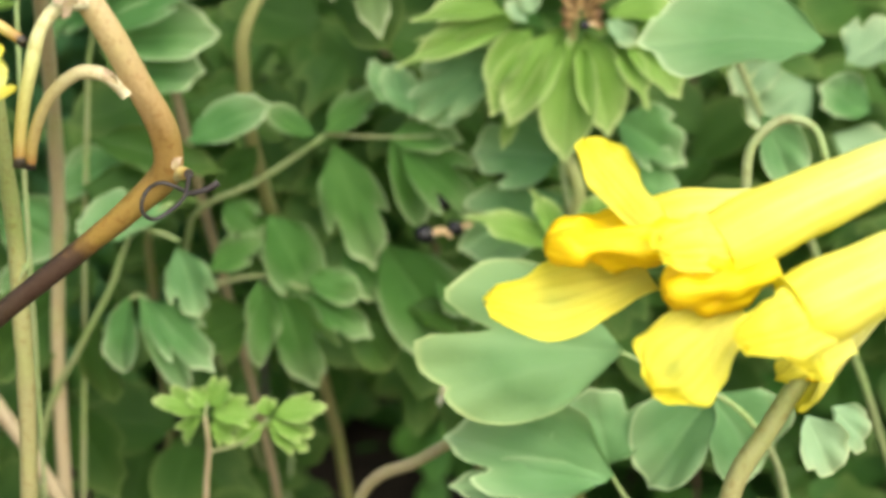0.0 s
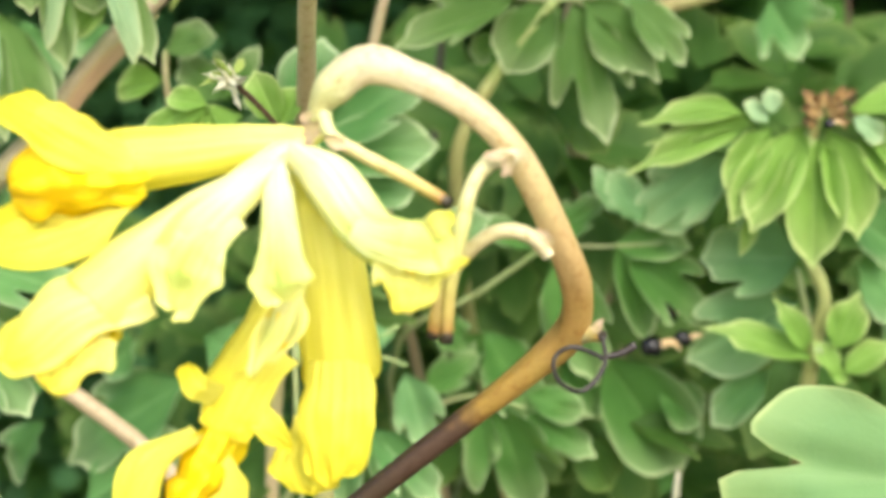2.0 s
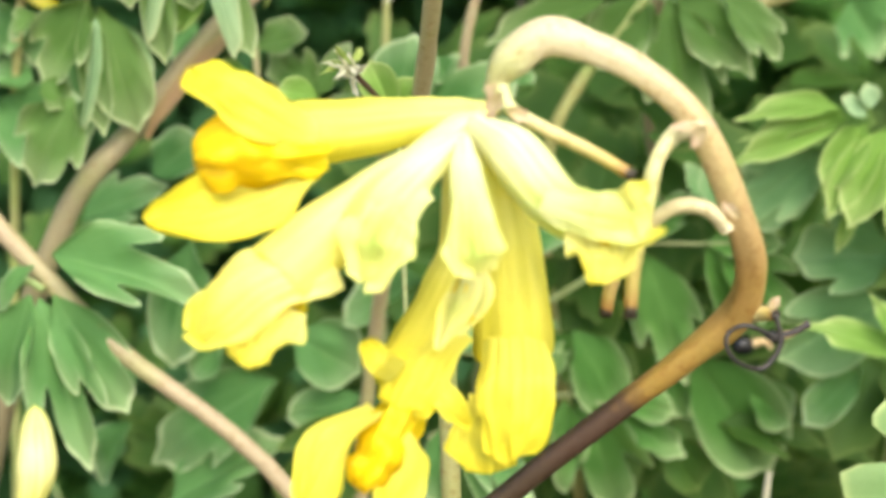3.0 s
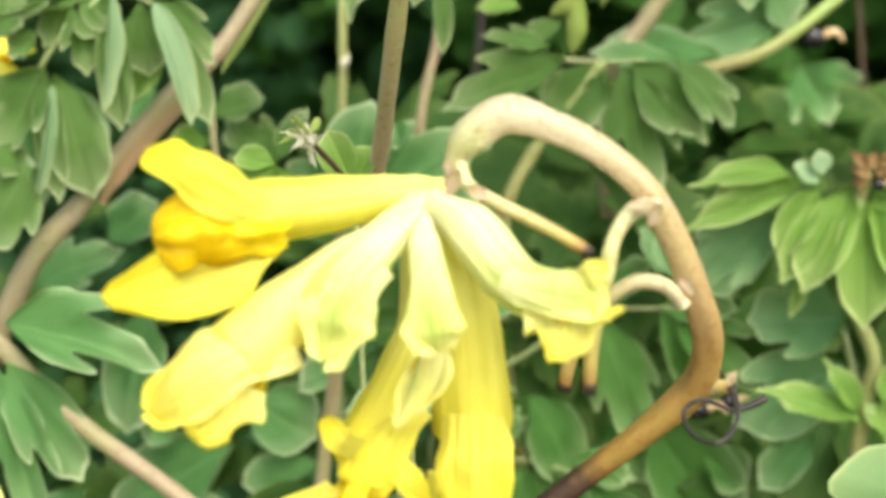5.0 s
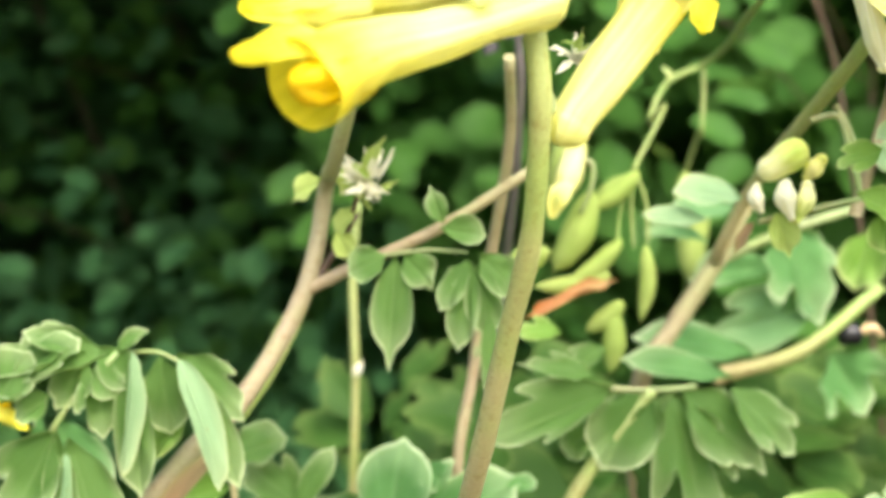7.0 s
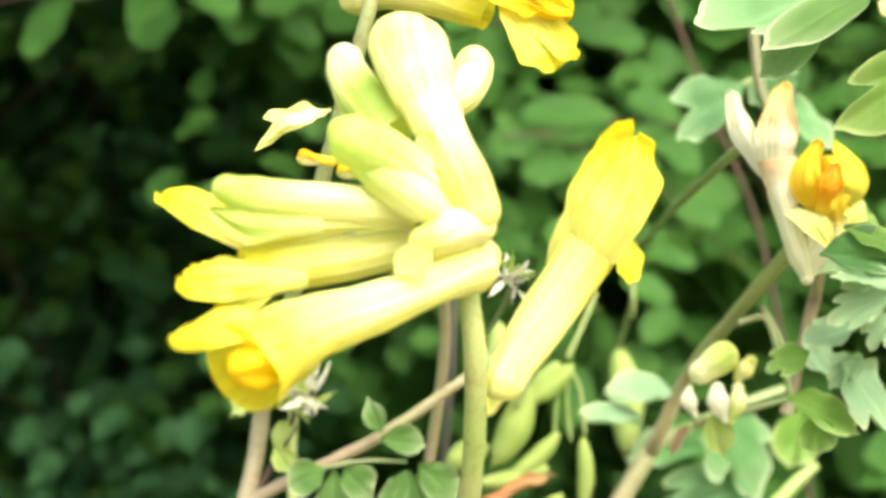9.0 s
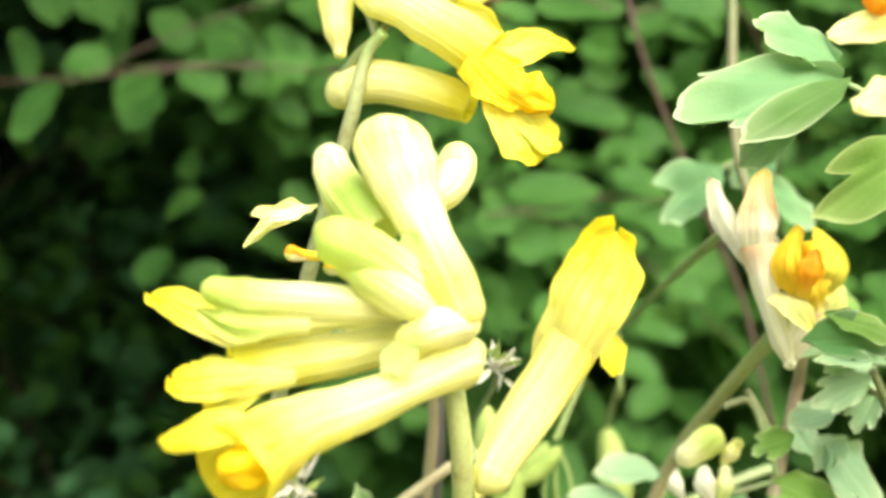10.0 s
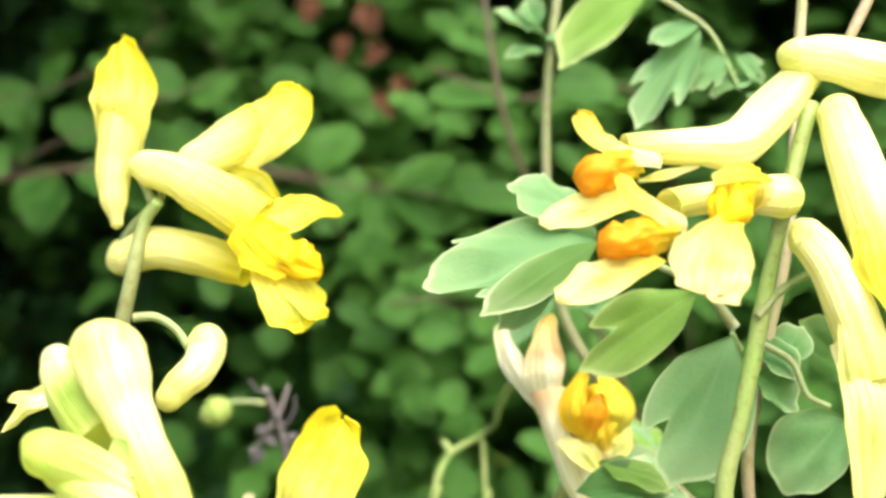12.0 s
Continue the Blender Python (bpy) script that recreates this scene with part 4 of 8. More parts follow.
core(f, [(-1, 5, 253.7, 1.27), (-3, 3.2, 253.5, 1.87), (-5.3, 2.2, 253.4, 1.85), (-6.7, 2, 253.3, 1.48), (-7.2, 2, 253.2, 0.43)], INNER)
lip(f, [(-1.6, 4, 252.3), (-3.2, 2.5, 251.2), (-5.8, 1, 250.4), (-9.5, 0.5, 249.8)], 4.64, (0, -0.75, 0.65), PETAL_LIP, shape=(0.5, 0.55, 0.3), ruffle=0.13)
f = bloom(t, [(7.9, 8, 255.4, 0.3), (6.6, 7, 254.6, 0.88), (5, 6, 253, 1.26), (2.3, 4, 251.1, 1.76), (-0.6, 2, 248.7, 2.15), (-2.6, 0.6, 246.9, 2.36)], PETAL_LEMON, taper=True)
petal(f, [(0.3, -0.6, 249.4), (-2.8, -2, 247.8), (-5.4, -2, 245.7), (-6.9, -1, 244.2)], 4.98, (-0.3, -0.9, 0.4), PETAL_LEMON, arch=(75, 45), shape=(0.85, 0.6, 0.5))
core(f, [(-1.8, 1.5, 246.1, 1.22), (-3.5, 0.2, 244.8, 1.32), (-4.4, 0, 244.4, 0.84), (-4.6, 0, 244.3, 0.24)], INNER)
lip(f, [(-1.9, 0, 245.7), (-3, -1, 244.4), (-3.7, -2.4, 242.9)], 5.19, (-0.2, -0.9, 0.2), PETAL_LEMON, shape=(0.7, 0.4, 0.5), arch=(-50, -30))
f = bloom(t, [(7.1, 6, 254.4, 0.26), (6.3, 4.6, 253.8, 0.79), (5.2, 3.4, 252.9, 1.22), (3.2, 1.5, 250.9, 1.77), (2.3, 0.8, 249.5, 1.82)], PETAL_BUD, label="pale greenish-yellow opening bud", taper=True)
petal(f, [(5.4, 0.4, 252.7), (3.8, -0.9, 251), (2.9, -1.3, 249.2), (2.4, -0.8, 247.1)], 4.3, (-0.1, -1, 0.3), PETAL_BUD, arch=(70, 12), shape=(0.5, 0.62, 0.5), ruffle=0.1)
f = bloom(t, [(7.3, 5, 254.4, 0.22), (7.3, 3.8, 253.7, 0.63), (7.4, 3, 252.8, 0.92), (7.8, 1.4, 250.9, 1.13), (8, 1, 249.4, 1.21)], PETAL_BUD, label="pale greenish-yellow opening bud", taper=True)
petal(f, [(7.6, 0.2, 253.2), (7.9, -0.7, 250.7), (8.1, -1.1, 248.8), (8.2, -0.6, 247.7)], 3.63, (0, -1, 0.2), PETAL_BUD, arch=(75, 15), shape=(0.45, 0.72, 0.6), ruffle=0.09)
petal(f, [(7.9, 3, 248.5), (7.1, 1.6, 245.9), (6.1, 1, 243.2)], 2.51, (-0.6, -0.8, 0.1), PETAL_PALE, arch=(50, 30), name="lower_petal")
petal(f, [(8.2, 3, 248.5), (8.4, 2.2, 246.1), (7, 1.4, 243.9)], 1.97, (0.7, -0.7, 0.1), PETAL_PALE, arch=(50, 30), name="lower_petal")
core(f, [(7.7, 3, 247.6, 0.56), (7.6, 2.4, 245.8, 0.74), (7.3, 2, 244.7, 0.43), (7.2, 2, 244.5, 0.15)], INNER)
f = bloom(t, [(7.9, 10.5, 254.8, 0.47), (8.3, 10.3, 252.8, 1.55), (8.9, 9.5, 250.7, 2.21), (9.6, 9.3, 246.7, 2.47), (9.9, 9.5, 243.2, 2.54), (10, 10, 241.4, 2.63)], PETAL, taper=True)
petal(f, [(9.8, 6.6, 245.1), (10.1, 5.4, 241.3), (10.1, 5, 238.4), (9.9, 5.4, 235.9)], 5.37, (0, -1, 0.2), PETAL, arch=(80, 15), shape=(0.8, 0.5, 0.55))
lip(f, [(8.9, 7.6, 239.1), (8.6, 6.8, 236.9), (8.7, 6.2, 234.9)], 4.55, (-0.2, -1, -0.1), PETAL_LIP, shape=(0.6, 0.6, 0.7))
f = bloom(t, [(7.6, 10, 254.6, 0.34), (6.5, 11.5, 251.2, 0.96), (6.5, 11.5, 247.4, 1.2), (5.7, 10, 244.5, 1.62), (4.6, 8, 242.1, 1.91), (3.6, 6, 240.4, 2)], PETAL, taper=True)
petal(f, [(6, 6.4, 244.4), (4.6, 4.2, 241.5), (3.6, 3.2, 239.4)], 4.73, (-0.2, -0.95, 0.3), PETAL, arch=(75, 40), shape=(0.85, 0.6, 0.75), ruffle=0.1)
petal(f, [(3.9, 3.6, 241), (2.7, 2.6, 242.2), (1.9, 3.2, 243.2)], 1.61, (-0.1, -1, 0.2), PETAL, arch=(30, -30), shape=(0.9, 0.6, 0.6))
petal(f, [(5.1, 4.4, 241.2), (6.5, 4, 239.6), (7.6, 5, 238)], 1.76, (0.3, -0.9, 0.2), PETAL, arch=(30, -10), shape=(0.9, 0.5, 0.4))
core(f, [(4, 6, 239.8, 1.29), (3, 4, 237.6, 1.57), (2, 3, 235.9, 1.37), (1.6, 3, 234.8, 0.44)], INNER)
lip(f, [(2.5, 4.6, 238.9), (0.5, 2.6, 237.9), (-0.7, 1, 235.4), (-1.1, 0.4, 233.2)], 4.18, (-0.6, -0.7, 0.4), PETAL)
lip(f, [(3.6, 3.6, 238), (4, 3, 235.9), (2.8, 2, 232.7)], 3.11, (0.4, -0.9, 0), PETAL)
f = bloom(t, [(6.9, 8.2, 255.3, 0.3), (8.2, 7, 254.5, 1.11), (10.2, 5.2, 253.1, 1.72), (12.4, 3.4, 250.8, 1.62), (14.4, 2.6, 249.9, 1.73)], PETAL_BUD, label="pale greenish-yellow opening bud", taper=True)
petal(f, [(11.5, 0.8, 251.9), (14, -0.2, 250.9), (16.1, -0.2, 250.6), (17.2, 0.6, 250.6)], 3.29, (0.1, -0.95, 0.4), PETAL_BUD, arch=(70, 25), shape=(0.7, 0.6, 0.6))
petal(f, [(15.2, 0.2, 251.1), (16.3, -0.3, 251.8), (17.1, 0.2, 252.2)], 1.38, (0, -1, 0.3), PETAL_LEMON, arch=(20, -20), shape=(0.9, 0.5, 0.5))
petal(f, [(14.1, 1.2, 250.1), (14.8, 0.2, 248.6), (14.2, -0.2, 247)], 4.21, (0, -0.9, -0.2), PETAL_LEMON, arch=(-40, -10), shape=(0.7, 0.35, 0.3), name="lower_petal")
petal(f, [(14.8, 0.6, 249.2), (16.6, 0, 249.5), (18, -0.2, 249.9)], 1.38, (0, -0.9, 0.3), PETAL_LEMON, arch=(20, -10), shape=(0.9, 0.3, 0.3), name="lower_petal")
core(f, [(13.5, 2, 250.1, 0.68), (14.8, 1, 249.2, 0.73), (15.4, 0.8, 248.9, 0.24)], INNER)

# the fresh flower head beside it

t = thing("flowering_plant", (85, 30, 0), "bright yellow spurred flowers in a head on a pale green stem", "flower", "flowering plants")
stem(t, [(80, 20, 0), (66, 8, 150), (62.6, 3, 225.5), (64.7, 3, 230.2), (67.1, 3, 234.8), (70.2, 3, 239.3), (75.5, 4, 245)], 0.72, 0.59, STEM_GREEN)
f = bloom(t, [(66.8, 5.5, 244, 1.42), (62.5, 4.4, 243.1, 2.31), (58.5, 3.2, 242.9, 2.49), (56.3, 2.2, 242.7, 2.32)], PETAL)
petal(f, [(58.2, 0.2, 243.6), (55.1, -1.4, 245.4), (53, -1.8, 247.3), (51.8, -0.4, 248.4)], 3.68, (0.2, -0.9, 0.5), PETAL, arch=(70, 15), shape=(0.9, 0.35, 0.55))
core(f, [(57.7, 2, 242.4, 1.71), (54.4, -0.2, 242.5, 1.93), (51.7, -1, 242.3, 1.78), (50.3, -1.2, 242.2, 1.12), (49.7, -1.2, 242.2, 0.26)], INNER)
lip(f, [(56.4, 1.5, 240.1), (53.3, 0, 239.3), (49.9, -1, 238.4), (46.4, -1.4, 238.6)], 5.01, (0, -0.8, 0.6), PETAL_LIP)
f = bloom(t, [(74.7, 3, 249.2, 1.03), (72.6, 2.4, 248.3, 1.64), (69, 1, 246.9, 1.96), (65.2, -0.2, 245.2, 2.27), (61.8, -1.6, 243.7, 2.49), (59.6, -2.4, 242.6, 2.34)], PETAL)
petal(f, [(62.3, -3.8, 244.8), (59.2, -4.8, 243.7), (57, -4.8, 243.2), (56, -4.6, 242.8)], 4.43, (0, -0.9, 0.5), PETAL, arch=(75, 30), shape=(0.9, 0.4, 0.5))
core(f, [(62.6, -1.8, 241.7, 1.47), (59.8, -3.4, 240.9, 1.67), (57.4, -4.2, 240.7, 1.47), (56.4, -4.2, 240.6, 0.38)], INNER)
lip(f, [(61.3, -2.8, 239.3), (59, -4.2, 237.5), (57.2, -5, 235.7), (56.3, -5, 234.5)], 5.73, (-0.1, -0.9, 0.4), PETAL_LIP, arch=(-25, 20))
f = bloom(t, [(73.8, -2, 243.9, 1.47), (71.7, -3, 243.2, 1.94), (69, -3.8, 242, 2.37), (65.7, -4.8, 240.4, 2.59), (64, -5.2, 239.6, 2.46)], PETAL)
petal(f, [(66.4, -7, 241.3), (63.2, -7.8, 239.7), (60.4, -7.4, 238.4)], 4.58, (0, -0.9, 0.5), PETAL, arch=(70, 25), shape=(0.85, 0.45, 0.5))
lip(f, [(66.9, -5.6, 239.1), (64.9, -6.6, 238.2), (63.8, -6.4, 237.1)], 4.03, (0, -0.9, -0.1), PETAL_LIP, shape=(0.8, 0.5, 0.8))
flower(t, (72.2, 3, 240.1), (65.5, 2, 233.1), "half")
stem(t, [(71.7, 60, 236.4), (71.9, 60, 241.5), (74.7, 60, 244.3), (77.7, 60, 243.7), (79.6, 60, 239.6)], 0.55, 0.39, STEM_LEAF, "pedicel")

# the pale flower head in the upper part of the view

t = thing("flowering_plant", (10, 45, 0), "pale yellow flower head with greenish buds on a green stem", "flower", "flowering plants")
stem(t, [(-2, 130, 0), (-11.1, 112, 195.7), (-7.3, 98, 227.3), (0.4, 64, 254.6), (2.6, 50, 264.3), (4.6, 40, 274.5), (5.9, 34, 281), (6.2, 28, 289.2), (5.9, 27, 293.3)], 0.98, 0.68, STEM_TAN)
f = bloom(t, [(7.8, 25, 294.3, 0.27), (7.3, 25, 294.5, 1.36), (6.2, 24.5, 294.4, 1.89), (3.4, 22.5, 293.1, 1.32), (-0.3, 20.5, 291.7, 1.68), (-3.2, 19, 290.8, 1.97), (-5.4, 17.6, 289.8, 2.5), (-7.3, 16, 288.6, 2.91)], PETAL_MID, stalk=(6.1, 27, 292.9))
petal(f, [(-3.1, 16.8, 291.4), (-6.4, 15.6, 291.3), (-8.8, 15.2, 290.9), (-11, 16, 290.5)], 3.66, (0, -0.8, 0.7), PETAL_MID, arch=(70, 25), shape=(0.9, 0.3, 0.45))
core(f, [(-4.5, 17.5, 289.5, 1.4), (-6.6, 15.6, 288.7, 1.28), (-7.6, 15, 288.4, 0.85), (-7.9, 15, 288.3, 0.24)], INNER)
bract(f, (3.6, 20.5, 295.1), (1.4, 20.0, 293.8), 1.94)
f = bloom(t, [(5.1, 27, 296.2, 1.04), (1.6, 26, 295.8, 1.44), (-1.9, 25, 295.2, 1.53), (-5.2, 24, 294.8, 1.61), (-7.5, 23.4, 294.5, 1.67)], PETAL_MID, stalk=(6.1, 27, 292.9))
petal(f, [(-3.8, 21.8, 295.3), (-7.5, 21, 294.5), (-9.9, 20.8, 294.2), (-10.9, 21.4, 294.4)], 3.64, (0, -0.9, 0.4), PETAL_MID, arch=(75, 40), shape=(0.85, 0.45, 0.6))
lip(f, [(-5.5, 22.4, 293.7), (-7.5, 21.4, 292.8), (-9.1, 21.4, 292.4)], 2.15, (0, -0.7, -0.5), PETAL_LIP)
f = bloom(t, [(1.8, 30, 297.7, 1.14), (-3.2, 29, 297.8, 1.34), (-7.4, 28, 297.6, 1.33)], PETAL_MID, stalk=(6.1, 27, 292.9))
petal(f, [(-6.3, 26.6, 297.2), (-8.9, 25.8, 298.2), (-11.1, 25.6, 299.5), (-12.5, 26.4, 299.9)], 2.87, (0.2, -0.9, 0.3), PETAL_MID, arch=(70, 30), shape=(0.85, 0.5, 0.6))
f = bloom(t, [(2.7, 24.5, 297.6, 0.88), (-0.4, 22.6, 298.1, 1.19), (-4, 21.4, 298.4, 1.24), (-6.4, 20.8, 298.6, 1.33), (-8.1, 20.6, 299.1, 0.97), (-8.9, 20.6, 299.4, 0.26)], PETAL_GREENISH, shut=True)
petal(f, [(-2.7, 21.4, 296.8), (-6.6, 20.2, 296.8), (-9.2, 20.4, 298.1)], 2.06, (-0.1, -0.9, -0.3), PETAL_GREENISH, arch=(60, 30), name="lower_petal")
f = bloom(t, [(5.1, 24, 298.1, 0.6), (2.9, 22.6, 299.7, 1.52), (0.4, 21.2, 301.2, 1.82), (-1.1, 20.9, 301.8, 1.56), (-1.9, 21, 302.1, 0.97), (-2.2, 21, 302.1, 0.26)], PETAL_GREENISH, shut=True)
f = bloom(t, [(4.9, 23, 297, 0.83), (2.9, 21.8, 298.2, 1.38), (1, 21.2, 299.3, 1.24), (-0.5, 21.6, 300.1, 0.52), (-0.9, 21.8, 300.3, 0.16)], PETAL_GREENISH, shut=True)
f = bloom(t, [(-1, 29, 309.5, 0.21), (-1, 29, 309, 0.92), (-0.9, 28.8, 307.6, 1.48), (-0.2, 28, 306, 1.68), (0.7, 27, 304.4, 1.8), (1.8, 26, 302.6, 1.58)], PETAL_GREENISH, shut=True)
f = bloom(t, [(3.1, 25, 310.2, 0.34), (3, 25, 309.6, 1.7), (2.9, 24.5, 307.7, 2.6), (3.4, 24, 305.9, 2.42), (4.1, 23.6, 303.8, 1.87), (4.9, 23.2, 301.6, 1.66), (5.8, 22.6, 299.2, 1.75), (6.5, 22.4, 297.3, 1.52), (6.8, 22.4, 296.1, 0.4)], PETAL_PALE, shut=True)
f = bloom(t, [(7.8, 40, 311.6, 0.38), (8, 40, 310.9, 1.25), (8.1, 40, 309.9, 1.59), (7.4, 39.4, 308.3, 1.54), (6, 38.8, 307.1, 1.37), (4.6, 38, 305.5, 0.9)], PETAL_PALE, shut=True)
f = bloom(t, [(7.4, 23.4, 296.3, 0.4), (6.6, 23, 296.5, 1.19), (5, 22, 296.3, 1.44), (3.7, 22, 295.8, 1.18), (2.3, 22, 295.2, 0.79)], PETAL_PALE, shut=True)
bract(f, (3.2, 22.0, 302.3), (4.4, 21.6, 299.9), 1.71)
f = bloom(t, [(7.5, 30, 286.3, 0.29), (7.6, 30, 286.6, 0.93), (8.4, 30.2, 288, 1.58), (10.1, 30.6, 290.3, 1.84), (12.1, 31, 292.9, 1.95), (14.2, 31.5, 295.8, 2.1), (15.4, 32, 297.6, 2.1)], PETAL_MID, stalk=(6.2, 29, 290.7))
petal(f, [(11.6, 29.8, 292.8), (14.2, 28.2, 297), (16.4, 28.2, 300.6), (17.4, 29.2, 302.7)], 6.3, (-0.1, -0.95, 0.2), PETAL_MID, arch=(66, 30), shape=(0.66, 0.45, 0.46), ruffle=0.11, v=(0.32, 1.0))
lip(f, [(15.6, 31, 296.3), (16.6, 31, 295), (16.9, 31.6, 293.5)], 2.74, (0.6, -0.7, -0.3), PETAL)
stem(t, [(2.9, 40, 312.6), (4.5, 40, 312.5), (5.9, 40, 311.5), (7, 40, 309.6)], 0.36, 0.32, STEM_LEAF, "pedicel")
leaflet(t, (-2.1, 43, 308), (-7.8, 43, 306.3), 2.5, notches=TOOTHED, material=PETAL_PALE, name="withered_petal", label="limp faded yellow petal", fold=0.5, wave=0.35, ob_=0.3)
flower(t, (-1.9, 44, 304.4), (-4.7, 42, 304.5), "bud", size=1.2, upper=INNER_OLD)
flower(t, (1.6, 36, 302.2), (-1.9, 36, 302.4), "bud", size=1.2, upper=INNER)

# the flower head with orange throats

t = thing("flowering_plant", (130, 70, 0), "pale yellow flowers with orange throats on a green stem", "flower", "flowering plants")
stem(t, [(160, 90, 0), (132, 70, 200), (100, 56, 262), (66, 46, 271), (46.5, 38.5, 283), (44, 36, 294.2), (45.9, 35, 300.4), (47.6, 34, 305.8), (49.9, 33, 312.9), (53.6, 32, 322.5)], 0.83, 0.59, STEM_FRESH)
f = bloom(t, [(54.7, 33, 326, 0.64), (53.6, 33, 324.8, 1.6), (50.4, 32, 321.9, 1.9), (47.3, 31, 319.6, 1.88), (44.1, 30, 319.4, 1.44), (40.7, 29, 319.4, 1.23), (38.6, 28.6, 319.4, 1.07)], PETAL_PALE)
petal(f, [(41.1, 27.4, 319.1), (37.9, 26.6, 319.1), (36.2, 26.4, 319.9), (35.6, 27, 321.9)], 2.5, (0.1, -0.85, 0.5), PETAL_WARM, arch=(70, 20), shape=(0.95, 0.3, 0.75))
core(f, [(39.3, 29, 317.8, 0.92), (37.3, 27.6, 317.6, 1.4), (35.7, 26.8, 317.2, 1.39), (34.5, 26.6, 317, 0.56)], INNER_OLD)
lip(f, [(38.8, 28, 315.7), (35.1, 26.4, 314.8), (31.6, 25.4, 314)], 3.1, (-0.1, -0.85, 0.5), PETAL_LIPPED, arch=(-20, 25), shape=(0.6, 0.55, 0.55), v=(0.0, 1.0))
petal(f, [(44.1, 30, 318.1), (41.3, 29, 317.4), (39.2, 28.4, 316.9)], 0.9, (0, -0.9, 0.2), PETAL_PALE, name="side_petal")
f = bloom(t, [(51.6, 31, 315.2, 0.39), (51, 31, 315.3, 1.25), (49.9, 31, 315.5, 1.68), (47.1, 30, 315.5, 1.4), (43.1, 28, 315.2, 1.18), (40.6, 26.4, 314.6, 1.16)], PETAL_PALE)
petal(f, [(41.9, 25, 313.7), (39.5, 23.8, 314.1), (37.7, 23.4, 314.9), (37, 24, 316.6)], 2.3, (0.1, -0.85, 0.4), PETAL_WARM, arch=(70, 20), shape=(0.95, 0.35, 0.6))
core(f, [(40.1, 25.5, 312.5, 1.04), (38.2, 24.4, 312.2, 1.4), (36.3, 23.8, 311.8, 1.35), (34.9, 23.6, 311.7, 0.55)], INNER_OLD)
lip(f, [(38.9, 24.6, 311), (35, 22.8, 309.4), (31.4, 21.8, 308.2)], 3.5, (-0.1, -0.85, 0.5), PETAL_LIPPED, arch=(-20, 25), shape=(0.6, 0.55, 0.55), v=(0.0, 1.0))
f = bloom(t, [(49.9, 32, 316.1, 0.78), (48, 30, 315.8, 1.45), (46, 27, 315, 1.56)], PETAL_WARM)
core(f, [(46.2, 27, 316.2, 1.28), (44.1, 23, 314.1, 1.3), (43.1, 21.6, 312.7, 1.18), (42.9, 21.6, 311.9, 0.43)], INNER)
petal(f, [(42.7, 21.8, 315.5), (44.5, 21.6, 315.5), (46.8, 22.4, 314.9)], 1.6, (0, -0.9, 0.4), PETAL, arch=(40, 0), shape=(0.7, 0.4, 0.4))
lip(f, [(43.2, 21, 312.2), (41.5, 19.8, 309.6), (40.5, 19.4, 307.2)], 5.7, (-0.05, -0.95, 0.25), PETAL_LIPPED, arch=(-25, 25), shape=(0.36, 0.66, 0.72), v=(0.0, 1.0))
f = bloom(t, [(51.7, 32, 325.6, 0.31), (52.2, 32, 325.8, 1.17), (53.1, 32, 325.9, 1.56), (55.2, 31.5, 325.5, 1.78), (58, 31, 324.4, 2), (61.9, 30.5, 323.1, 1.99)], PETAL_PALE)
petal(f, [(59.7, 29, 323.4), (62.5, 28.4, 322), (65.7, 28.6, 320.1)], 5.26, (0.1, -0.9, 0.3), PETAL_PALE, arch=(70, 30))
f = bloom(t, [(54.7, 31, 322.6, 0.46), (54.9, 31, 321.8, 1.54), (55.3, 30, 317.6, 2.06), (55.7, 29, 313.2, 2.27), (56, 28.4, 310.2, 2.33)], PETAL_PALE)
petal(f, [(54.9, 27, 314.2), (55, 26.2, 309.9), (55.1, 26.2, 305.2)], 4.78, (-0.1, -0.95, 0.1), PETAL, arch=(75, 40))
f = bloom(t, [(50, 30, 313.1, 0.31), (50.3, 30, 312.9, 0.99), (50.9, 30, 312.3, 1.45), (52, 29.5, 310.3, 1.59), (53.1, 29, 306.2, 1.89), (53.6, 28.4, 301.3, 2.03)], PETAL_PALE)
petal(f, [(52.4, 27, 304.8), (52.5, 26.2, 298.9), (51.1, 26.4, 293.1)], 4.34, (-0.1, -0.95, 0.1), PETAL_PALE, arch=(75, 30), shape=(0.85, 0.5, 0.4))
petal(f, [(52.1, 28, 306.9), (51.7, 27.4, 303), (51.5, 27.6, 298.4)], 1.49, (-0.5, -0.85, 0.1), PETAL_PALE, name="side_petal")
stem(t, [(47.6, 33, 307.3), (49.9, 33, 309.2), (52.2, 33, 310.2)], 0.31, 0.27, STEM_LEAF, "pedicel")

# the leafy shoot with a drooping whorl of young leaves

t = thing("leafy_plant", (70, 230, 0), "leafy stem with a drooping whorl of young green leaflets", "plant", "leafy plants")
stem(t, [(70, 230, 0), (66, 170, 150), (57.1, 112, 216), (58, 111, 225), (58.4, 110, 228.8), (54.3, 109, 238.8), (56.1, 110, 249.2)], 1.20, 0.77, STEM_GREEN)
leaf = stem(t, [(56.1, 110, 248.5), (56.5, 109, 251.3)], 0.77, 0.63, STEM_GREEN, "leaf")
leaflet(leaf, (57.1, 108, 251.3), (54.5, 108, 252.2), 2.4, notches=TOOTHED, material=TAN, name="bract", label="brown dry bract", fold=0.6, wave=0.4)
leaflet(leaf, (57.4, 108, 251.5), (59.8, 108, 252.4), 2.4, notches=TOOTHED, material=TAN, name="bract", label="brown dry bract", fold=0.6, wave=0.4)
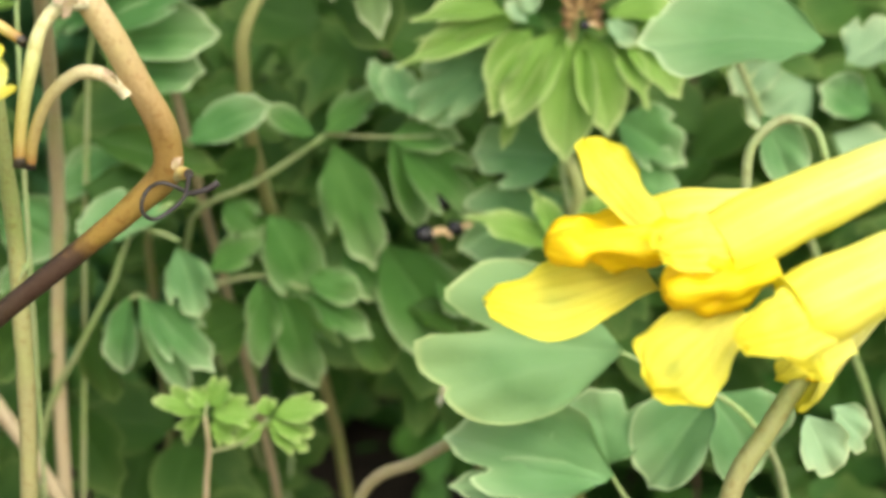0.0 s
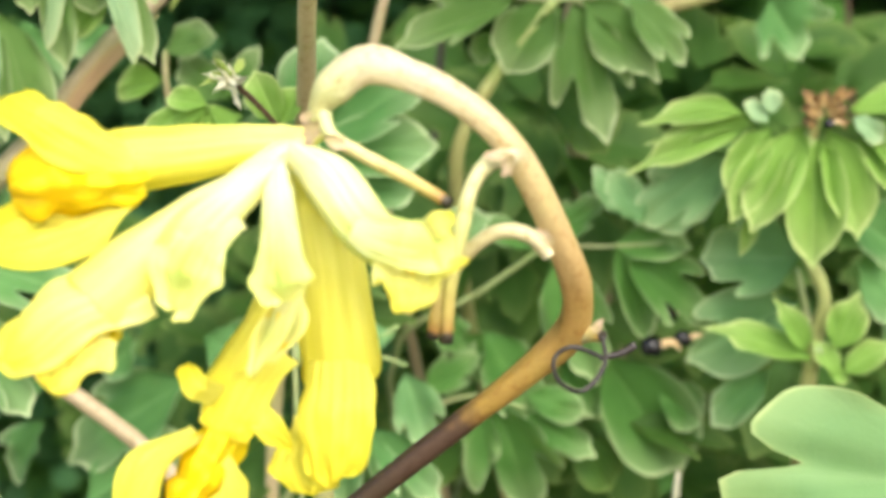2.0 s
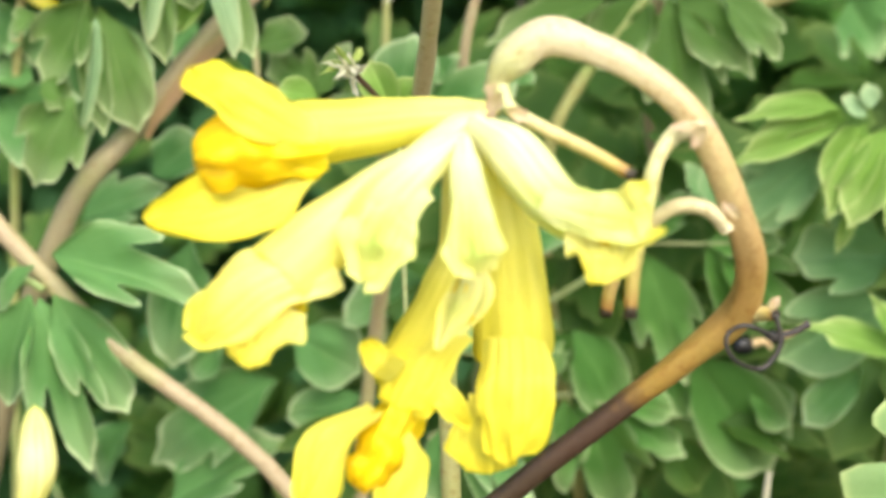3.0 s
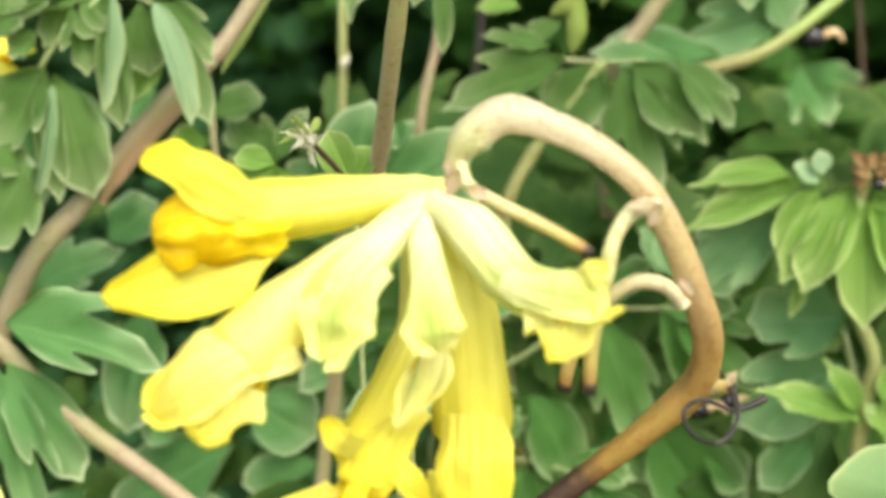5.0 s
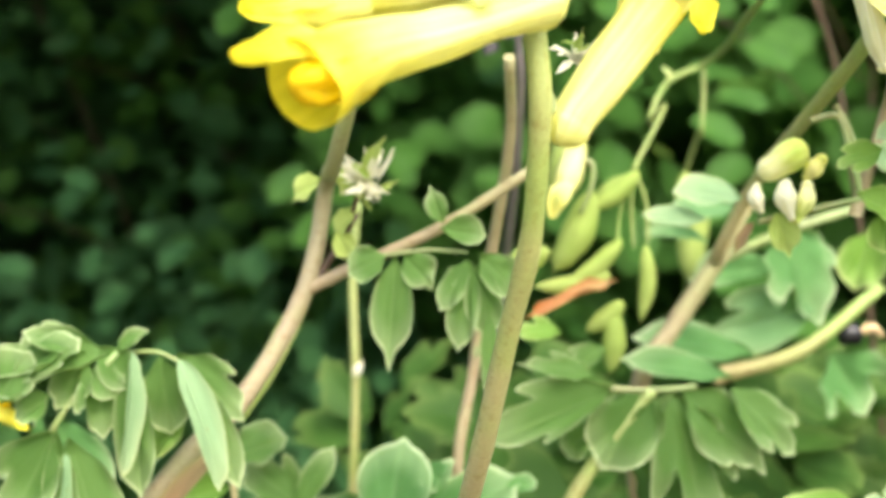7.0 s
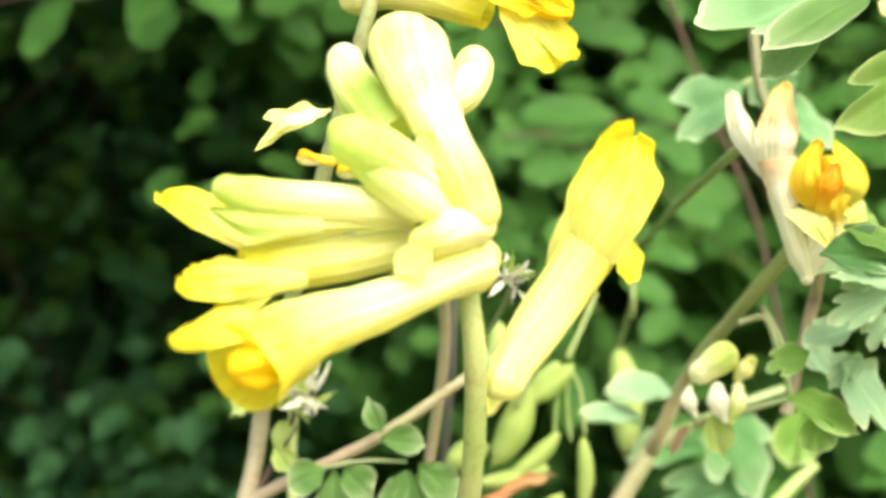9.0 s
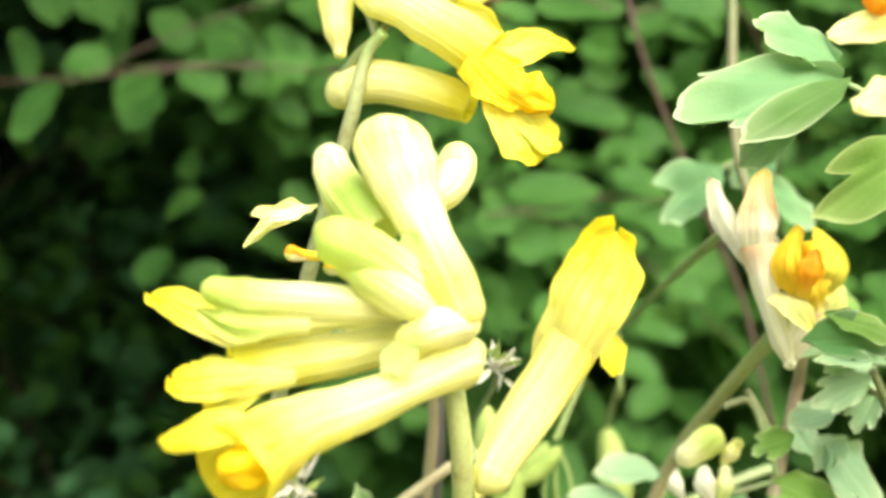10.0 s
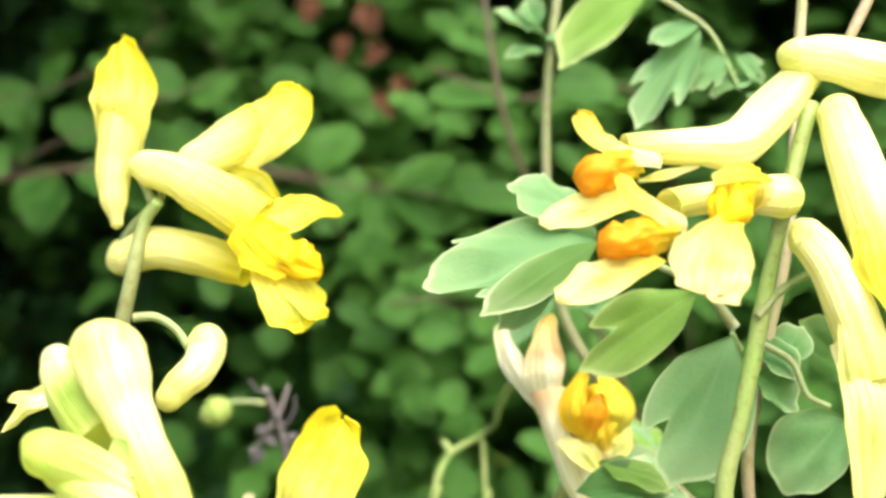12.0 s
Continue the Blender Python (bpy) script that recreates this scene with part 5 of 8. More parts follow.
leaflet(leaf, (57.4, 108, 250.6), (60.2, 108, 250.4), 2.7, notches=TOOTHED, material=TAN, name="bract", label="brown dry bract", fold=0.6, wave=0.4)
leaflet(leaf, (56.4, 108, 250.6), (54.7, 108, 250.3), 2.4, notches=TOOTHED, material=TAN, name="bract", label="brown dry bract", fold=0.6, wave=0.4)
leaflet(leaf, (57.7, 108, 252.3), (60.7, 108, 254.6), 1.8, notches=TOOTHED, material=TAN, name="bract", label="brown dry bract", fold=0.6, wave=0.4)
leaflet(leaf, (57, 108, 252.2), (57.3, 108, 254.4), 1.8, notches=TOOTHED, material=TAN, name="bract", label="brown dry bract", fold=0.6, wave=0.4)
leaflet(leaf, (56, 108, 252.3), (54.6, 108, 254.4), 1.5, notches=TOOTHED, material=TAN, name="bract", label="brown dry bract", fold=0.6, wave=0.4)
leaflet(leaf, (48, 110, 251.4), (37.8, 108, 252), 3.7, notches=POINT, material=LEAF_YOUNG, fold=0.55, droop=0.24, ob_=0.35)
leaflet(leaf, (49, 110, 250.3), (36.4, 107, 246.7), 3.8, notches=POINT, material=LEAF_YOUNG, fold=0.55, droop=0.24, ob_=0.35)
leaflet(leaf, (48.7, 110, 250.8), (38.2, 109, 249.4), 2.8, notches=POINT, material=LEAF_YOUNG, fold=0.55, droop=0.24, ob_=0.35)
leaflet(leaf, (51.1, 110, 249.6), (45.8, 106, 242.9), 4.4, material=LEAF_YOUNG, fold=0.55, droop=0.24, ob_=0.35)
leaflet(leaf, (52.6, 110, 248.9), (46.6, 105, 240.2), 4.3, material=LEAF_YOUNG, fold=0.55, droop=0.24, ob_=0.35)
leaflet(leaf, (55, 110, 249.6), (48.6, 104, 239.5), 5.9, material=LEAF_YOUNG, fold=0.55, droop=0.24, ob_=0.35)
leaflet(leaf, (56.2, 110, 249.2), (55.9, 103, 235.4), 6.8, material=LEAF_YOUNG, fold=0.55, droop=0.24, ob_=0.35)
leaflet(leaf, (57.8, 110, 249.2), (61.5, 104, 238.7), 6.0, material=LEAF_YOUNG, fold=0.55, droop=0.24, ob_=0.35)
leaflet(leaf, (60.9, 110, 251.6), (68.8, 108, 253.7), 5.1, material=LEAF_YOUNG, fold=0.55, droop=0.24, ob_=0.35)
leaflet(leaf, (61.9, 110, 249.7), (70.6, 107, 243.6), 5.6, material=LEAF_YOUNG, fold=0.55, droop=0.24, ob_=0.35)
leaflet(leaf, (61.6, 110, 248.5), (65.6, 105, 243.3), 3.5, notches=POINT, material=LEAF_YOUNG, fold=0.55, droop=0.24, ob_=0.35)
leaflet(leaf, (64, 110, 250.3), (70.1, 109, 248.3), 4.2, material=LEAF_YOUNG, fold=0.55, droop=0.24, ob_=0.35)
leaflet(leaf, (60.3, 107, 251.2), (64.3, 107, 248.7), 3.1, material=LEAF_SPRIG)
leaflet(leaf, (50.4, 107, 250.6), (47.6, 107, 253), 2.4, material=LEAF_SPRIG)
leaflet(leaf, (50.8, 107, 251.6), (50.3, 107, 254.5), 2.5, material=LEAF_SPRIG)
leaflet(leaf, (50.4, 108, 245.4), (48.3, 108, 234.2), 2.1, material=LEAF_YOUNG)
leaflet(leaf, (46.7, 114, 246.4), (36.5, 114, 237.5), 8.7, notches=SHALLOW, material=LEAF_BLUE)
leaflet(leaf, (36.1, 114, 237.5), (32.4, 114, 243.7), 4.8, notches=SHALLOW, material=LEAF_BLUE)
leaf = stem(t, [(58.3, 110, 220.9), (57.6, 108, 222.7)], 0.63, 0.49, STEM_LEAF, "leaf")
leaflet(leaf, (56.6, 108, 221.3), (46.1, 108, 225.4), 4.6, notches=POINT, material=LEAF_YOUNG)
leaflet(leaf, (56, 108, 222.3), (52.9, 108, 228), 3.1, notches=POINT, material=LEAF_YOUNG)
leaflet(leaf, (59.7, 108, 222.7), (61.8, 108, 228.6), 4.6, notches=POINT, material=LEAF_YOUNG)
leaflet(leaf, (60.8, 108, 219.5), (65.7, 108, 223.4), 3.5, notches=POINT, material=LEAF_YOUNG)
leaflet(leaf, (60.2, 108, 219.5), (57.6, 108, 223.4), 2.8, notches=POINT, material=LEAF_YOUNG)
leaflet(leaf, (58.7, 108, 219.9), (61.6, 108, 219.1), 2.1, notches=POINT, material=LEAF_YOUNG)
leaf = stem(t, [(57.8, 116, 224.1), (56, 116, 231.4)], 0.51, 0.36, STEM_LEAF, "leaf")
leaflet(leaf, (56.5, 117, 232.8), (44.6, 117, 232.6), 10.9, facing=(0, -0.9, 0.4), notches=ROUNDED, material=LEAF_BLUE)
leaflet(leaf, (56.5, 118, 226.7), (43.2, 118, 219.3), 10.2, facing=(0, -0.9, 0.4), notches=NOTCHED, material=LEAF_BLUE)
leaflet(leaf, (48.1, 114, 246.4), (35.7, 114, 237.9), 7.9, notches=ROUNDED, material=LEAF_BLUE)
leaflet(leaf, (34.1, 114, 237.9), (30.7, 114, 244.4), 5.4, notches=NOTCHED, material=LEAF_BLUE)
leaflet(leaf, (64, 120, 231), (72.8, 120, 227.4), 11.1, notches=TRIPLE)
leaflet(leaf, (63.4, 122, 237.4), (73, 122, 232.3), 9.0, notches=LOBED)
leaflet(leaf, (69.3, 118, 217.9), (74.8, 118, 225.5), 8.8, notches=LOBED)
leaflet(leaf, (52.9, 116, 218), (45.9, 116, 211.1), 5.1)

# the leafy shoot with broad three-lobed leaves

t = thing("leafy_plant", (40, 130, 0), "leafy stem with broad pale-edged three-lobed leaves", "plant", "leafy plants")
stem(t, [(20, 270, 0), (22, 200, 150), (12.5, 116, 245.5), (16.8, 114, 254.9), (21.4, 113, 260.8), (24.6, 112, 265.1)], 1.11, 0.72, STEM_GREEN)
leaf = stem(t, [(19.7, 112, 265.4), (24.6, 112, 265.1), (29.8, 112, 265.4)], 0.39, 0.32, STEM_LEAF, "leaf")
leaflet(leaf, (20.1, 112, 265.2), (6.1, 112, 260), 7.1, notches=LOBED, material=LEAF_SOFT)
leaflet(leaf, (24.7, 112, 265), (18.7, 112, 256.7), 7.7, material=LEAF_SOFT)
leaflet(leaf, (27, 112, 264.6), (30.9, 112, 249.3), 9.7, notches=TRIPLE, material=LEAF_SOFT)
leaflet(leaf, (28, 112, 264.9), (36.9, 112, 257), 7.5, notches=TIPPED, material=LEAF_SOFT)
leaflet(leaf, (33.7, 112, 265.2), (40.6, 112, 257.8), 5.8, notches=TOOTHED, material=LEAF_SOFT)
leaflet(leaf, (18.1, 112, 266.9), (10.3, 112, 268.8), 3.2, notches=LOBED, material=LEAF_SOFT)
leaflet(leaf, (25.2, 112, 264.1), (22.5, 112, 257.6), 3.9, material=LEAF_SOFT)
leaflet(leaf, (22.8, 120, 256.9), (32.2, 120, 246.5), 9.5, material=LEAF_SHADED)
leaflet(leaf, (17.5, 114, 260.8), (14.8, 114, 257.6), 3.9, material=LEAF_SOFT)
leaflet(leaf, (14.5, 114, 271.7), (9.5, 114, 272.3), 3.3, notches=LOBED, material=LEAF_YOUNG)
leaflet(leaf, (19.7, 114, 270), (14.4, 114, 267.5), 3.3, notches=LOBED, material=LEAF_SOFT)

# low shoots of many-lobed leaves in the shade

t = thing("leafy_plant", (14, 250, 0), "low leafy stem with green lobed leaflets darkened for shade", "plant", "leafy plants")
stem(t, [(14, 250, 0), (10, 185, 150), (4.8, 122, 220.3), (15, 120, 226.9), (24, 118, 233.7)], 0.52, 0.37, STEM_LEAF)
leaf = stem(t, [(24.1, 117, 233.9), (32.9, 117, 233.9), (38.8, 117, 234.4)], 0.29, 0.22, STEM_LEAF, "leaf")
leaflet(leaf, (25.2, 117, 232.8), (30.6, 117, 216.6), 8.4, notches=LOBED, material=LEAF_GREEN_SHADED)
leaflet(leaf, (32.6, 117, 233.9), (42.3, 117, 234.1), 4.8, material=LEAF_GREEN_SHADED)
leaflet(leaf, (32.9, 117, 233.6), (37.7, 117, 221.8), 4.4, material=LEAF_GREEN_SHADED)
leaflet(leaf, (34, 117, 233.2), (45.3, 117, 224.8), 8.4, notches=TRIPLE, material=LEAF_GREEN_SHADED)
leaflet(leaf, (23.9, 117, 234.1), (31, 117, 240.1), 4.8, notches=LOBED, material=LEAF_GREEN_SHADED)
leaflet(leaf, (22.6, 117, 233.5), (15.9, 117, 237.1), 3.7, material=LEAF_GREEN_SHADED)
leaflet(leaf, (38.1, 117, 232.2), (40.3, 117, 234.4), 2.9, material=LEAF_GREEN_SHADED)
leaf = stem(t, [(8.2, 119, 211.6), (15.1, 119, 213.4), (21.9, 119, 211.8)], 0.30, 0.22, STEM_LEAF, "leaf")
leaflet(leaf, (15.1, 119, 212.9), (16.5, 119, 203.7), 4.6, material=LEAF_GREEN_SHADED)
leaflet(leaf, (17.5, 119, 212.9), (22.4, 119, 198.3), 12.2, notches=TRIPLE, material=LEAF_GREEN_SHADED)
leaflet(leaf, (21.9, 119, 211), (30.2, 119, 205.9), 5.8, notches=LOBED, material=LEAF_GREEN_SHADED)
leaflet(leaf, (21.9, 119, 213.4), (29.4, 119, 211.6), 4.9, material=LEAF_GREEN_SHADED)
leaflet(leaf, (16.2, 119, 222.2), (23.1, 119, 210.9), 8.2, material=LEAF_GREEN_SHADED)
leaflet(leaf, (8.2, 119, 213.9), (15.1, 119, 218.7), 4.5, notches=LOBED, material=LEAF_GREEN_SHADED)
leaflet(t, (31.9, 123, 218.3), (43.4, 123, 202.7), 11.4, material=LEAF_GREEN_SHADED)
leaflet(t, (39.5, 123, 214), (45.4, 123, 209.3), 6.1, material=LEAF_GREEN_SHADED)
leaflet(t, (27.1, 123, 218.1), (31.4, 123, 210.3), 6.8, notches=LOBED, material=LEAF_GREEN_SHADED)
leaflet(t, (14, 123, 231.1), (7.8, 123, 224.1), 5.3, material=LEAF_SHADED)
leaflet(t, (35.7, 123, 208.8), (48.9, 123, 207.4), 6.8, notches=TRIPLE, material=LEAF_SHADED)
leaflet(t, (28.8, 123, 207.1), (33.5, 123, 199.9), 6.1, material=LEAF_SHADED)
leaflet(t, (14, 123, 206.8), (4.6, 123, 201.8), 9.1, notches=LOBED, material=LEAF_SHADED)
leaflet(t, (17.1, 123, 221.1), (14.8, 123, 214.8), 7.6, notches=LOBED, material=LEAF_GREEN_SHADED)
leaflet(t, (9.4, 123, 223.3), (14, 123, 217.9), 5.3, notches=LOBED, material=LEAF_GREEN_SHADED)

t = thing("leafy_plant", (-15, 120, 0), "low leafy stem with rounded pale-edged leaflets", "plant", "leafy plants")
stem(t, [(-10, 120, 0), (-13.8, 112, 189.7), (-6.7, 108, 205.6), (-2.6, 106, 213.6), (1, 104, 222), (6.1, 103, 225.8)], 0.55, 0.31, STEM_LEAF)
leaf = stem(t, [(1.2, 103, 222.2), (4.3, 103, 221.9), (7.1, 103, 220.9)], 0.27, 0.21, STEM_LEAF, "leaf")
leaflet(leaf, (1.7, 103, 221.5), (-6, 103, 223.5), 8.2, material=LEAF_BLUE)
leaflet(leaf, (6.9, 103, 220.2), (9.6, 103, 211.2), 5.9, notches=ROUNDED, material=LEAF_BLUE)
leaflet(leaf, (5.8, 103, 224.8), (-1.3, 103, 222.9), 4.1, material=LEAF_BLUE)
leaf = stem(t, [(-1.8, 105, 210.9), (1.1, 105, 213), (2.6, 105, 212.5)], 0.28, 0.21, STEM_LEAF, "leaf")
leaflet(leaf, (0.4, 104, 213.2), (-1, 104, 202.7), 4.3)
leaflet(leaf, (1.7, 104, 213.3), (8, 104, 200.2), 3.6)
leaflet(leaf, (2.7, 104, 212.7), (10.8, 104, 204.2), 6.2, notches=LOBED)
leaflet(t, (-7.9, 112, 225.6), (6.1, 112, 225.4), 7.9, notches=LOBED, material=LEAF_SHADED)
leaflet(t, (-7, 112, 232.3), (9.7, 112, 229.2), 5.7, notches=LOBED, material=LEAF_SHADED)
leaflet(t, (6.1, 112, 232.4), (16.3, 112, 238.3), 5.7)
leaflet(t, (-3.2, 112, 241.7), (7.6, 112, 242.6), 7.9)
leaflet(t, (-8.9, 112, 212.1), (-21.1, 112, 199.7), 10.7, notches=LOBED, material=LEAF_SHADED)
leaflet(t, (-5.9, 112, 209.1), (-4.6, 112, 196.1), 6.4, material=LEAF_SHADED)

t = thing("seedling", (14, 80, 0), "small sprig of yellow-green toothed young leaves", "plant", "seedlings")
stem(t, [(14, 80, 0), (15.9, 76, 198.1), (16.3, 75, 202.9), (15.8, 75, 206.4)], 0.41, 0.26, STEM_PINK)
leaf = stem(t, [(15.8, 75, 206.4), (16, 75, 208)], 0.23, 0.17, STEM_LEAF, "leaf")
leaflet(leaf, (15.6, 75, 206.6), (10.2, 75, 208.5), 3.3, notches=TOOTHED, material=LEAF_YOUNG)
leaflet(leaf, (15.3, 75, 206.2), (13.2, 75, 203.2), 2.9, notches=TOOTHED, material=LEAF_YOUNG)
leaflet(leaf, (16.3, 75, 207.7), (18.3, 75, 210.8), 3.3, notches=TOOTHED, material=LEAF_YOUNG)
leaflet(leaf, (16.6, 75, 206.6), (21.5, 75, 207.5), 3.5, notches=TOOTHED, material=LEAF_YOUNG)
leaflet(leaf, (16.6, 75, 206), (19, 75, 203.6), 2.9, notches=TOOTHED, material=LEAF_YOUNG)
leaflet(leaf, (16, 75, 207.5), (14.1, 75, 209.5), 2.3, notches=TOOTHED, material=LEAF_YOUNG)
leaf = stem(t, [(16.6, 75, 202.3), (20.2, 75, 203.7), (22.9, 75, 206.5)], 0.23, 0.17, STEM_LEAF, "leaf")
leaflet(leaf, (22.9, 75, 206.9), (22.4, 75, 209), 2.3, notches=TOOTHED, material=LEAF_YOUNG)
leaflet(leaf, (23.5, 75, 207), (29.1, 75, 208.5), 3.2, notches=TOOTHED, material=LEAF_YOUNG)
leaflet(leaf, (23.2, 75, 206.4), (28, 75, 205.2), 3.2, notches=TOOTHED, material=LEAF_YOUNG)
leaflet(leaf, (22.9, 75, 205.9), (27.5, 75, 203.2), 2.9, notches=TOOTHED, material=LEAF_YOUNG)
leaflet(leaf, (22.6, 75, 205.9), (19, 75, 203.6), 2.9, notches=TOOTHED, material=LEAF_YOUNG)

# the broad leaves in the lower right

t = thing("leafy_plant", (75, 80, 0), "broad bluish-green two-lobed leaves on thin stalks", "plant", "leafy plants")
stem(t, [(80, 80, 0), (78.6, 62, 205.2), (74.2, 62, 213.2), (68.5, 62, 217)], 0.49, 0.24, STEM_LEAF)
leaf = stem(t, [(67.1, 61, 216.1), (64.4, 61, 218.3), (60.3, 61, 220)], 0.26, 0.19, STEM_LEAF, "leaf")
leaflet(leaf, (60.8, 61, 220), (40.5, 61, 220.8), 15.4, (0.1, -0.85, 0.5), notches=HEART, material=LEAF_BROAD, label="broad notched pale green leaf", ob_=0.35, droop=0.05, fold=0.1)
leaf = stem(t, [(64.1, 64, 201.6), (62, 64, 203.9), (60.8, 64, 205.8)], 0.27, 0.19, STEM_LEAF, "leaf")
leaflet(leaf, (60.9, 63, 206), (44.1, 63, 209.6), 10.3, notches=TOOTHED, material=LEAF_BLUE)
leaflet(leaf, (60.7, 66, 206.2), (58.4, 66, 213.8), 10.0, notches=ROUNDED, material=LEAF_BLUE)
leaflet(leaf, (71.2, 64, 216), (64.5, 64, 205.2), 8.2, (-0.6,-0.7,0.4), material=LEAF_BLUE)
leaflet(leaf, (70.9, 68, 214), (77.8, 68, 206.1), 10.1, material=LEAF_BLUE)
leaflet(leaf, (60.2, 62, 205.8), (44.5, 62, 204.7), 4.9, notches=ROUNDED, material=LEAF_BLUE)
leaflet(t, (80.2, 70, 251.6), (62.1, 70, 252), 11.4, (0,-0.8,0.6), material=LEAF_BLUE)
leaflet(t, (75.2, 75, 243.2), (79.6, 75, 235.7), 5.3, material=LEAF_BLUE)
leaflet(t, (77.7, 52, 216.9), (81, 52, 211.3), 4.8, notches=SHALLOW, material=LEAF_SPRIG, fold=0.4)
leaflet(t, (80.5, 54, 217.3), (84.7, 54, 213.5), 4.3, notches=SHALLOW, material=LEAF_SPRIG)
leaflet(t, (94.3, 121, 245.8), (100.5, 121, 252.2), 8.5, notches=LOBED, material=LEAF_SPRIG)
leaflet(t, (89.9, 121, 243.3), (82, 121, 237.9), 9.3, notches=SHALLOW, material=LEAF_SPRIG)
leaflet(t, (92.9, 121, 236.5), (102, 121, 229.9), 9.3, notches=TRIPLE, material=LEAF_SPRIG)
leaflet(t, (85, 121, 247.7), (79.3, 121, 242.1), 6.2, notches=SHALLOW, material=LEAF_SPRIG)
leaflet(t, (97.9, 121, 239.8), (91.5, 121, 243.4), 6.2)

# the stem with hanging folded leaves

t = thing("flowering_plant", (-60, 120, 0), "stout pinkish stem with hanging leaves and fresh yellow flowers on top", "flower", "flowering plants")
stem(t, [(-95, 150, 0), (-75, 125, 150), (-43, 95, 240), (-35.7, 96, 249), (-26.3, 98, 260.5), (-20.7, 100, 266.3), (-14.1, 101, 277.6), (-11.5, 100, 289.1), (-9.8, 84, 289.7), (-3.6, 66, 306.4), (0.9, 58, 318.5), (2.6, 57, 323.7), (4, 56, 325.1)], 1.95, 0.5, STEM_PINK_GREEN, power=0.6)
f = bloom(t, [(0.2, 57, 323.2, 0.24), (0.2, 57, 323.9, 0.62), (0.1, 57, 326, 1.3), (0.2, 57.6, 328.7, 1.74), (0.6, 58, 331.3, 1.94), (0.8, 58.6, 333.8, 1.94), (1, 59, 335.2, 1.76)], PETAL_MID)
petal(f, [(0.5, 57.2, 329.3), (1.2, 56, 333.5), (1.7, 56.6, 337.2), (1.8, 57.8, 340.5)], 6.6, (0, -1, 0.1), PETAL_MID, arch=(66, 34), shape=(0.66, 0.48, 0.36), v=(0.32, 1.0))
f = bloom(t, [(4.3, 58, 327.3, 0.68), (7.4, 58.5, 328.8, 1.95), (11, 59.4, 330.7, 2.5), (13, 60, 331.8, 2.7)], PETAL_MID, stalk=(3.4, 57, 324.9))
petal(f, [(8.6, 57.8, 329.2), (13.2, 57.2, 331.6), (15.7, 57.8, 333.7), (16.9, 58.6, 335.1)], 6.5, (-0.1, -0.9, 0.4), PETAL_MID, arch=(66, 30), shape=(0.78, 0.5, 0.55), v=(0.32, 1.0))
lip(f, [(9.5, 59, 328.3), (12.2, 58.4, 326.8), (14.2, 58.4, 324.7)], 2.43, (0, -0.7, -0.4), PETAL_LIP)
f = bloom(t, [(1.7, 56, 327.8, 0.38), (2.2, 56, 328, 1.33), (3.3, 56, 328, 1.81), (5.6, 55.5, 327.2, 1.99), (8.1, 55, 325.4, 2.27), (10.7, 54, 323.3, 2.58), (12.5, 53.6, 321.7, 2.62)], PETAL_MID, stalk=(3.4, 57, 324.9))
petal(f, [(11.7, 52.4, 323.3), (14.4, 51.6, 322.1), (17.3, 51.6, 322.4), (19.4, 52.4, 321.8)], 3.78, (0.1, -0.8, 0.5), PETAL_MID, arch=(60, 15), shape=(0.8, 0.4, 0.4))
petal(f, [(12.3, 53, 323), (14.5, 52.4, 323.2), (16.2, 52.6, 323.6)], 1.85, (0, -0.8, 0.5), PETAL_MID, arch=(30, 0))
petal(f, [(10.9, 51.6, 321.6), (12.8, 50.8, 319.3), (14.7, 51.2, 317)], 5.13, (-0.1, -0.95, 0.2), INNER, arch=(50, 25), shape=(0.8, 0.5, 0.5), name="inner_petal")
core(f, [(13.2, 53, 319.5, 1.4), (15.5, 51.8, 317.7, 1.66), (16.8, 51.4, 317, 1.29), (17.3, 51.4, 316.9, 0.37)], INNER)
lip(f, [(11.8, 52.6, 319.1), (13.5, 51.6, 316.1), (14.9, 51.2, 313.5), (15.4, 51.2, 312.2)], 5.43, (0.1, -0.9, 0.4), PETAL_LIP)
lip(f, [(14.3, 51.4, 315.3), (16, 50.8, 313.8), (17.3, 51, 313)], 2.01, (0.1, -0.9, 0.3), PETAL_LIP)
f = bloom(t, [(-1.3, 60, 321.1, 0.39), (-0.9, 60, 321.1, 1.28), (-0.1, 60, 321.2, 1.67), (2.9, 59.4, 321.7, 2.05), (6.3, 58.8, 320.9, 2.05), (9.2, 58, 319.6, 1.94), (11, 57.4, 318.5, 1.45)], PETAL_MID, stalk=(3.4, 57, 324.9))
stem(t, [(-14.1, 101, 277.4), (-8.4, 100, 280), (0.2, 98, 283.6), (10.6, 96, 289.8)], 0.72, 0.60, STEM_PINK, "branch")
stem(t, [(-12.7, 101, 278.7), (-8.3, 100, 285.5)], 0.43, 0.27, STEM_TWIG, "twig")
leaf = stem(t, [(-42.1, 93, 256.7), (-38.3, 90, 264.9), (-32.2, 90, 271.6)], 0.40, 0.29, STEM_LEAF, "leaf")
leaflet(leaf, (-30.8, 90, 271), (-30.5, 90, 257.5), 3.8, material=LEAF_SOFT)
leaflet(leaf, (-33.1, 90, 271.5), (-45.6, 90, 270.7), 5.7, notches=LOBED, material=LEAF_SOFT)
leaflet(leaf, (-32.2, 90, 271.6), (-29.5, 90, 273.9), 1.7, material=LEAF_SOFT)
leaflet(leaf, (-38.3, 90, 263.8), (-37.5, 90, 249.5), 3.4, material=LEAF_SOFT)
leaflet(leaf, (-38.6, 90, 263.8), (-43.2, 90, 255), 6.8, notches=LOBED, material=LEAF_SOFT)
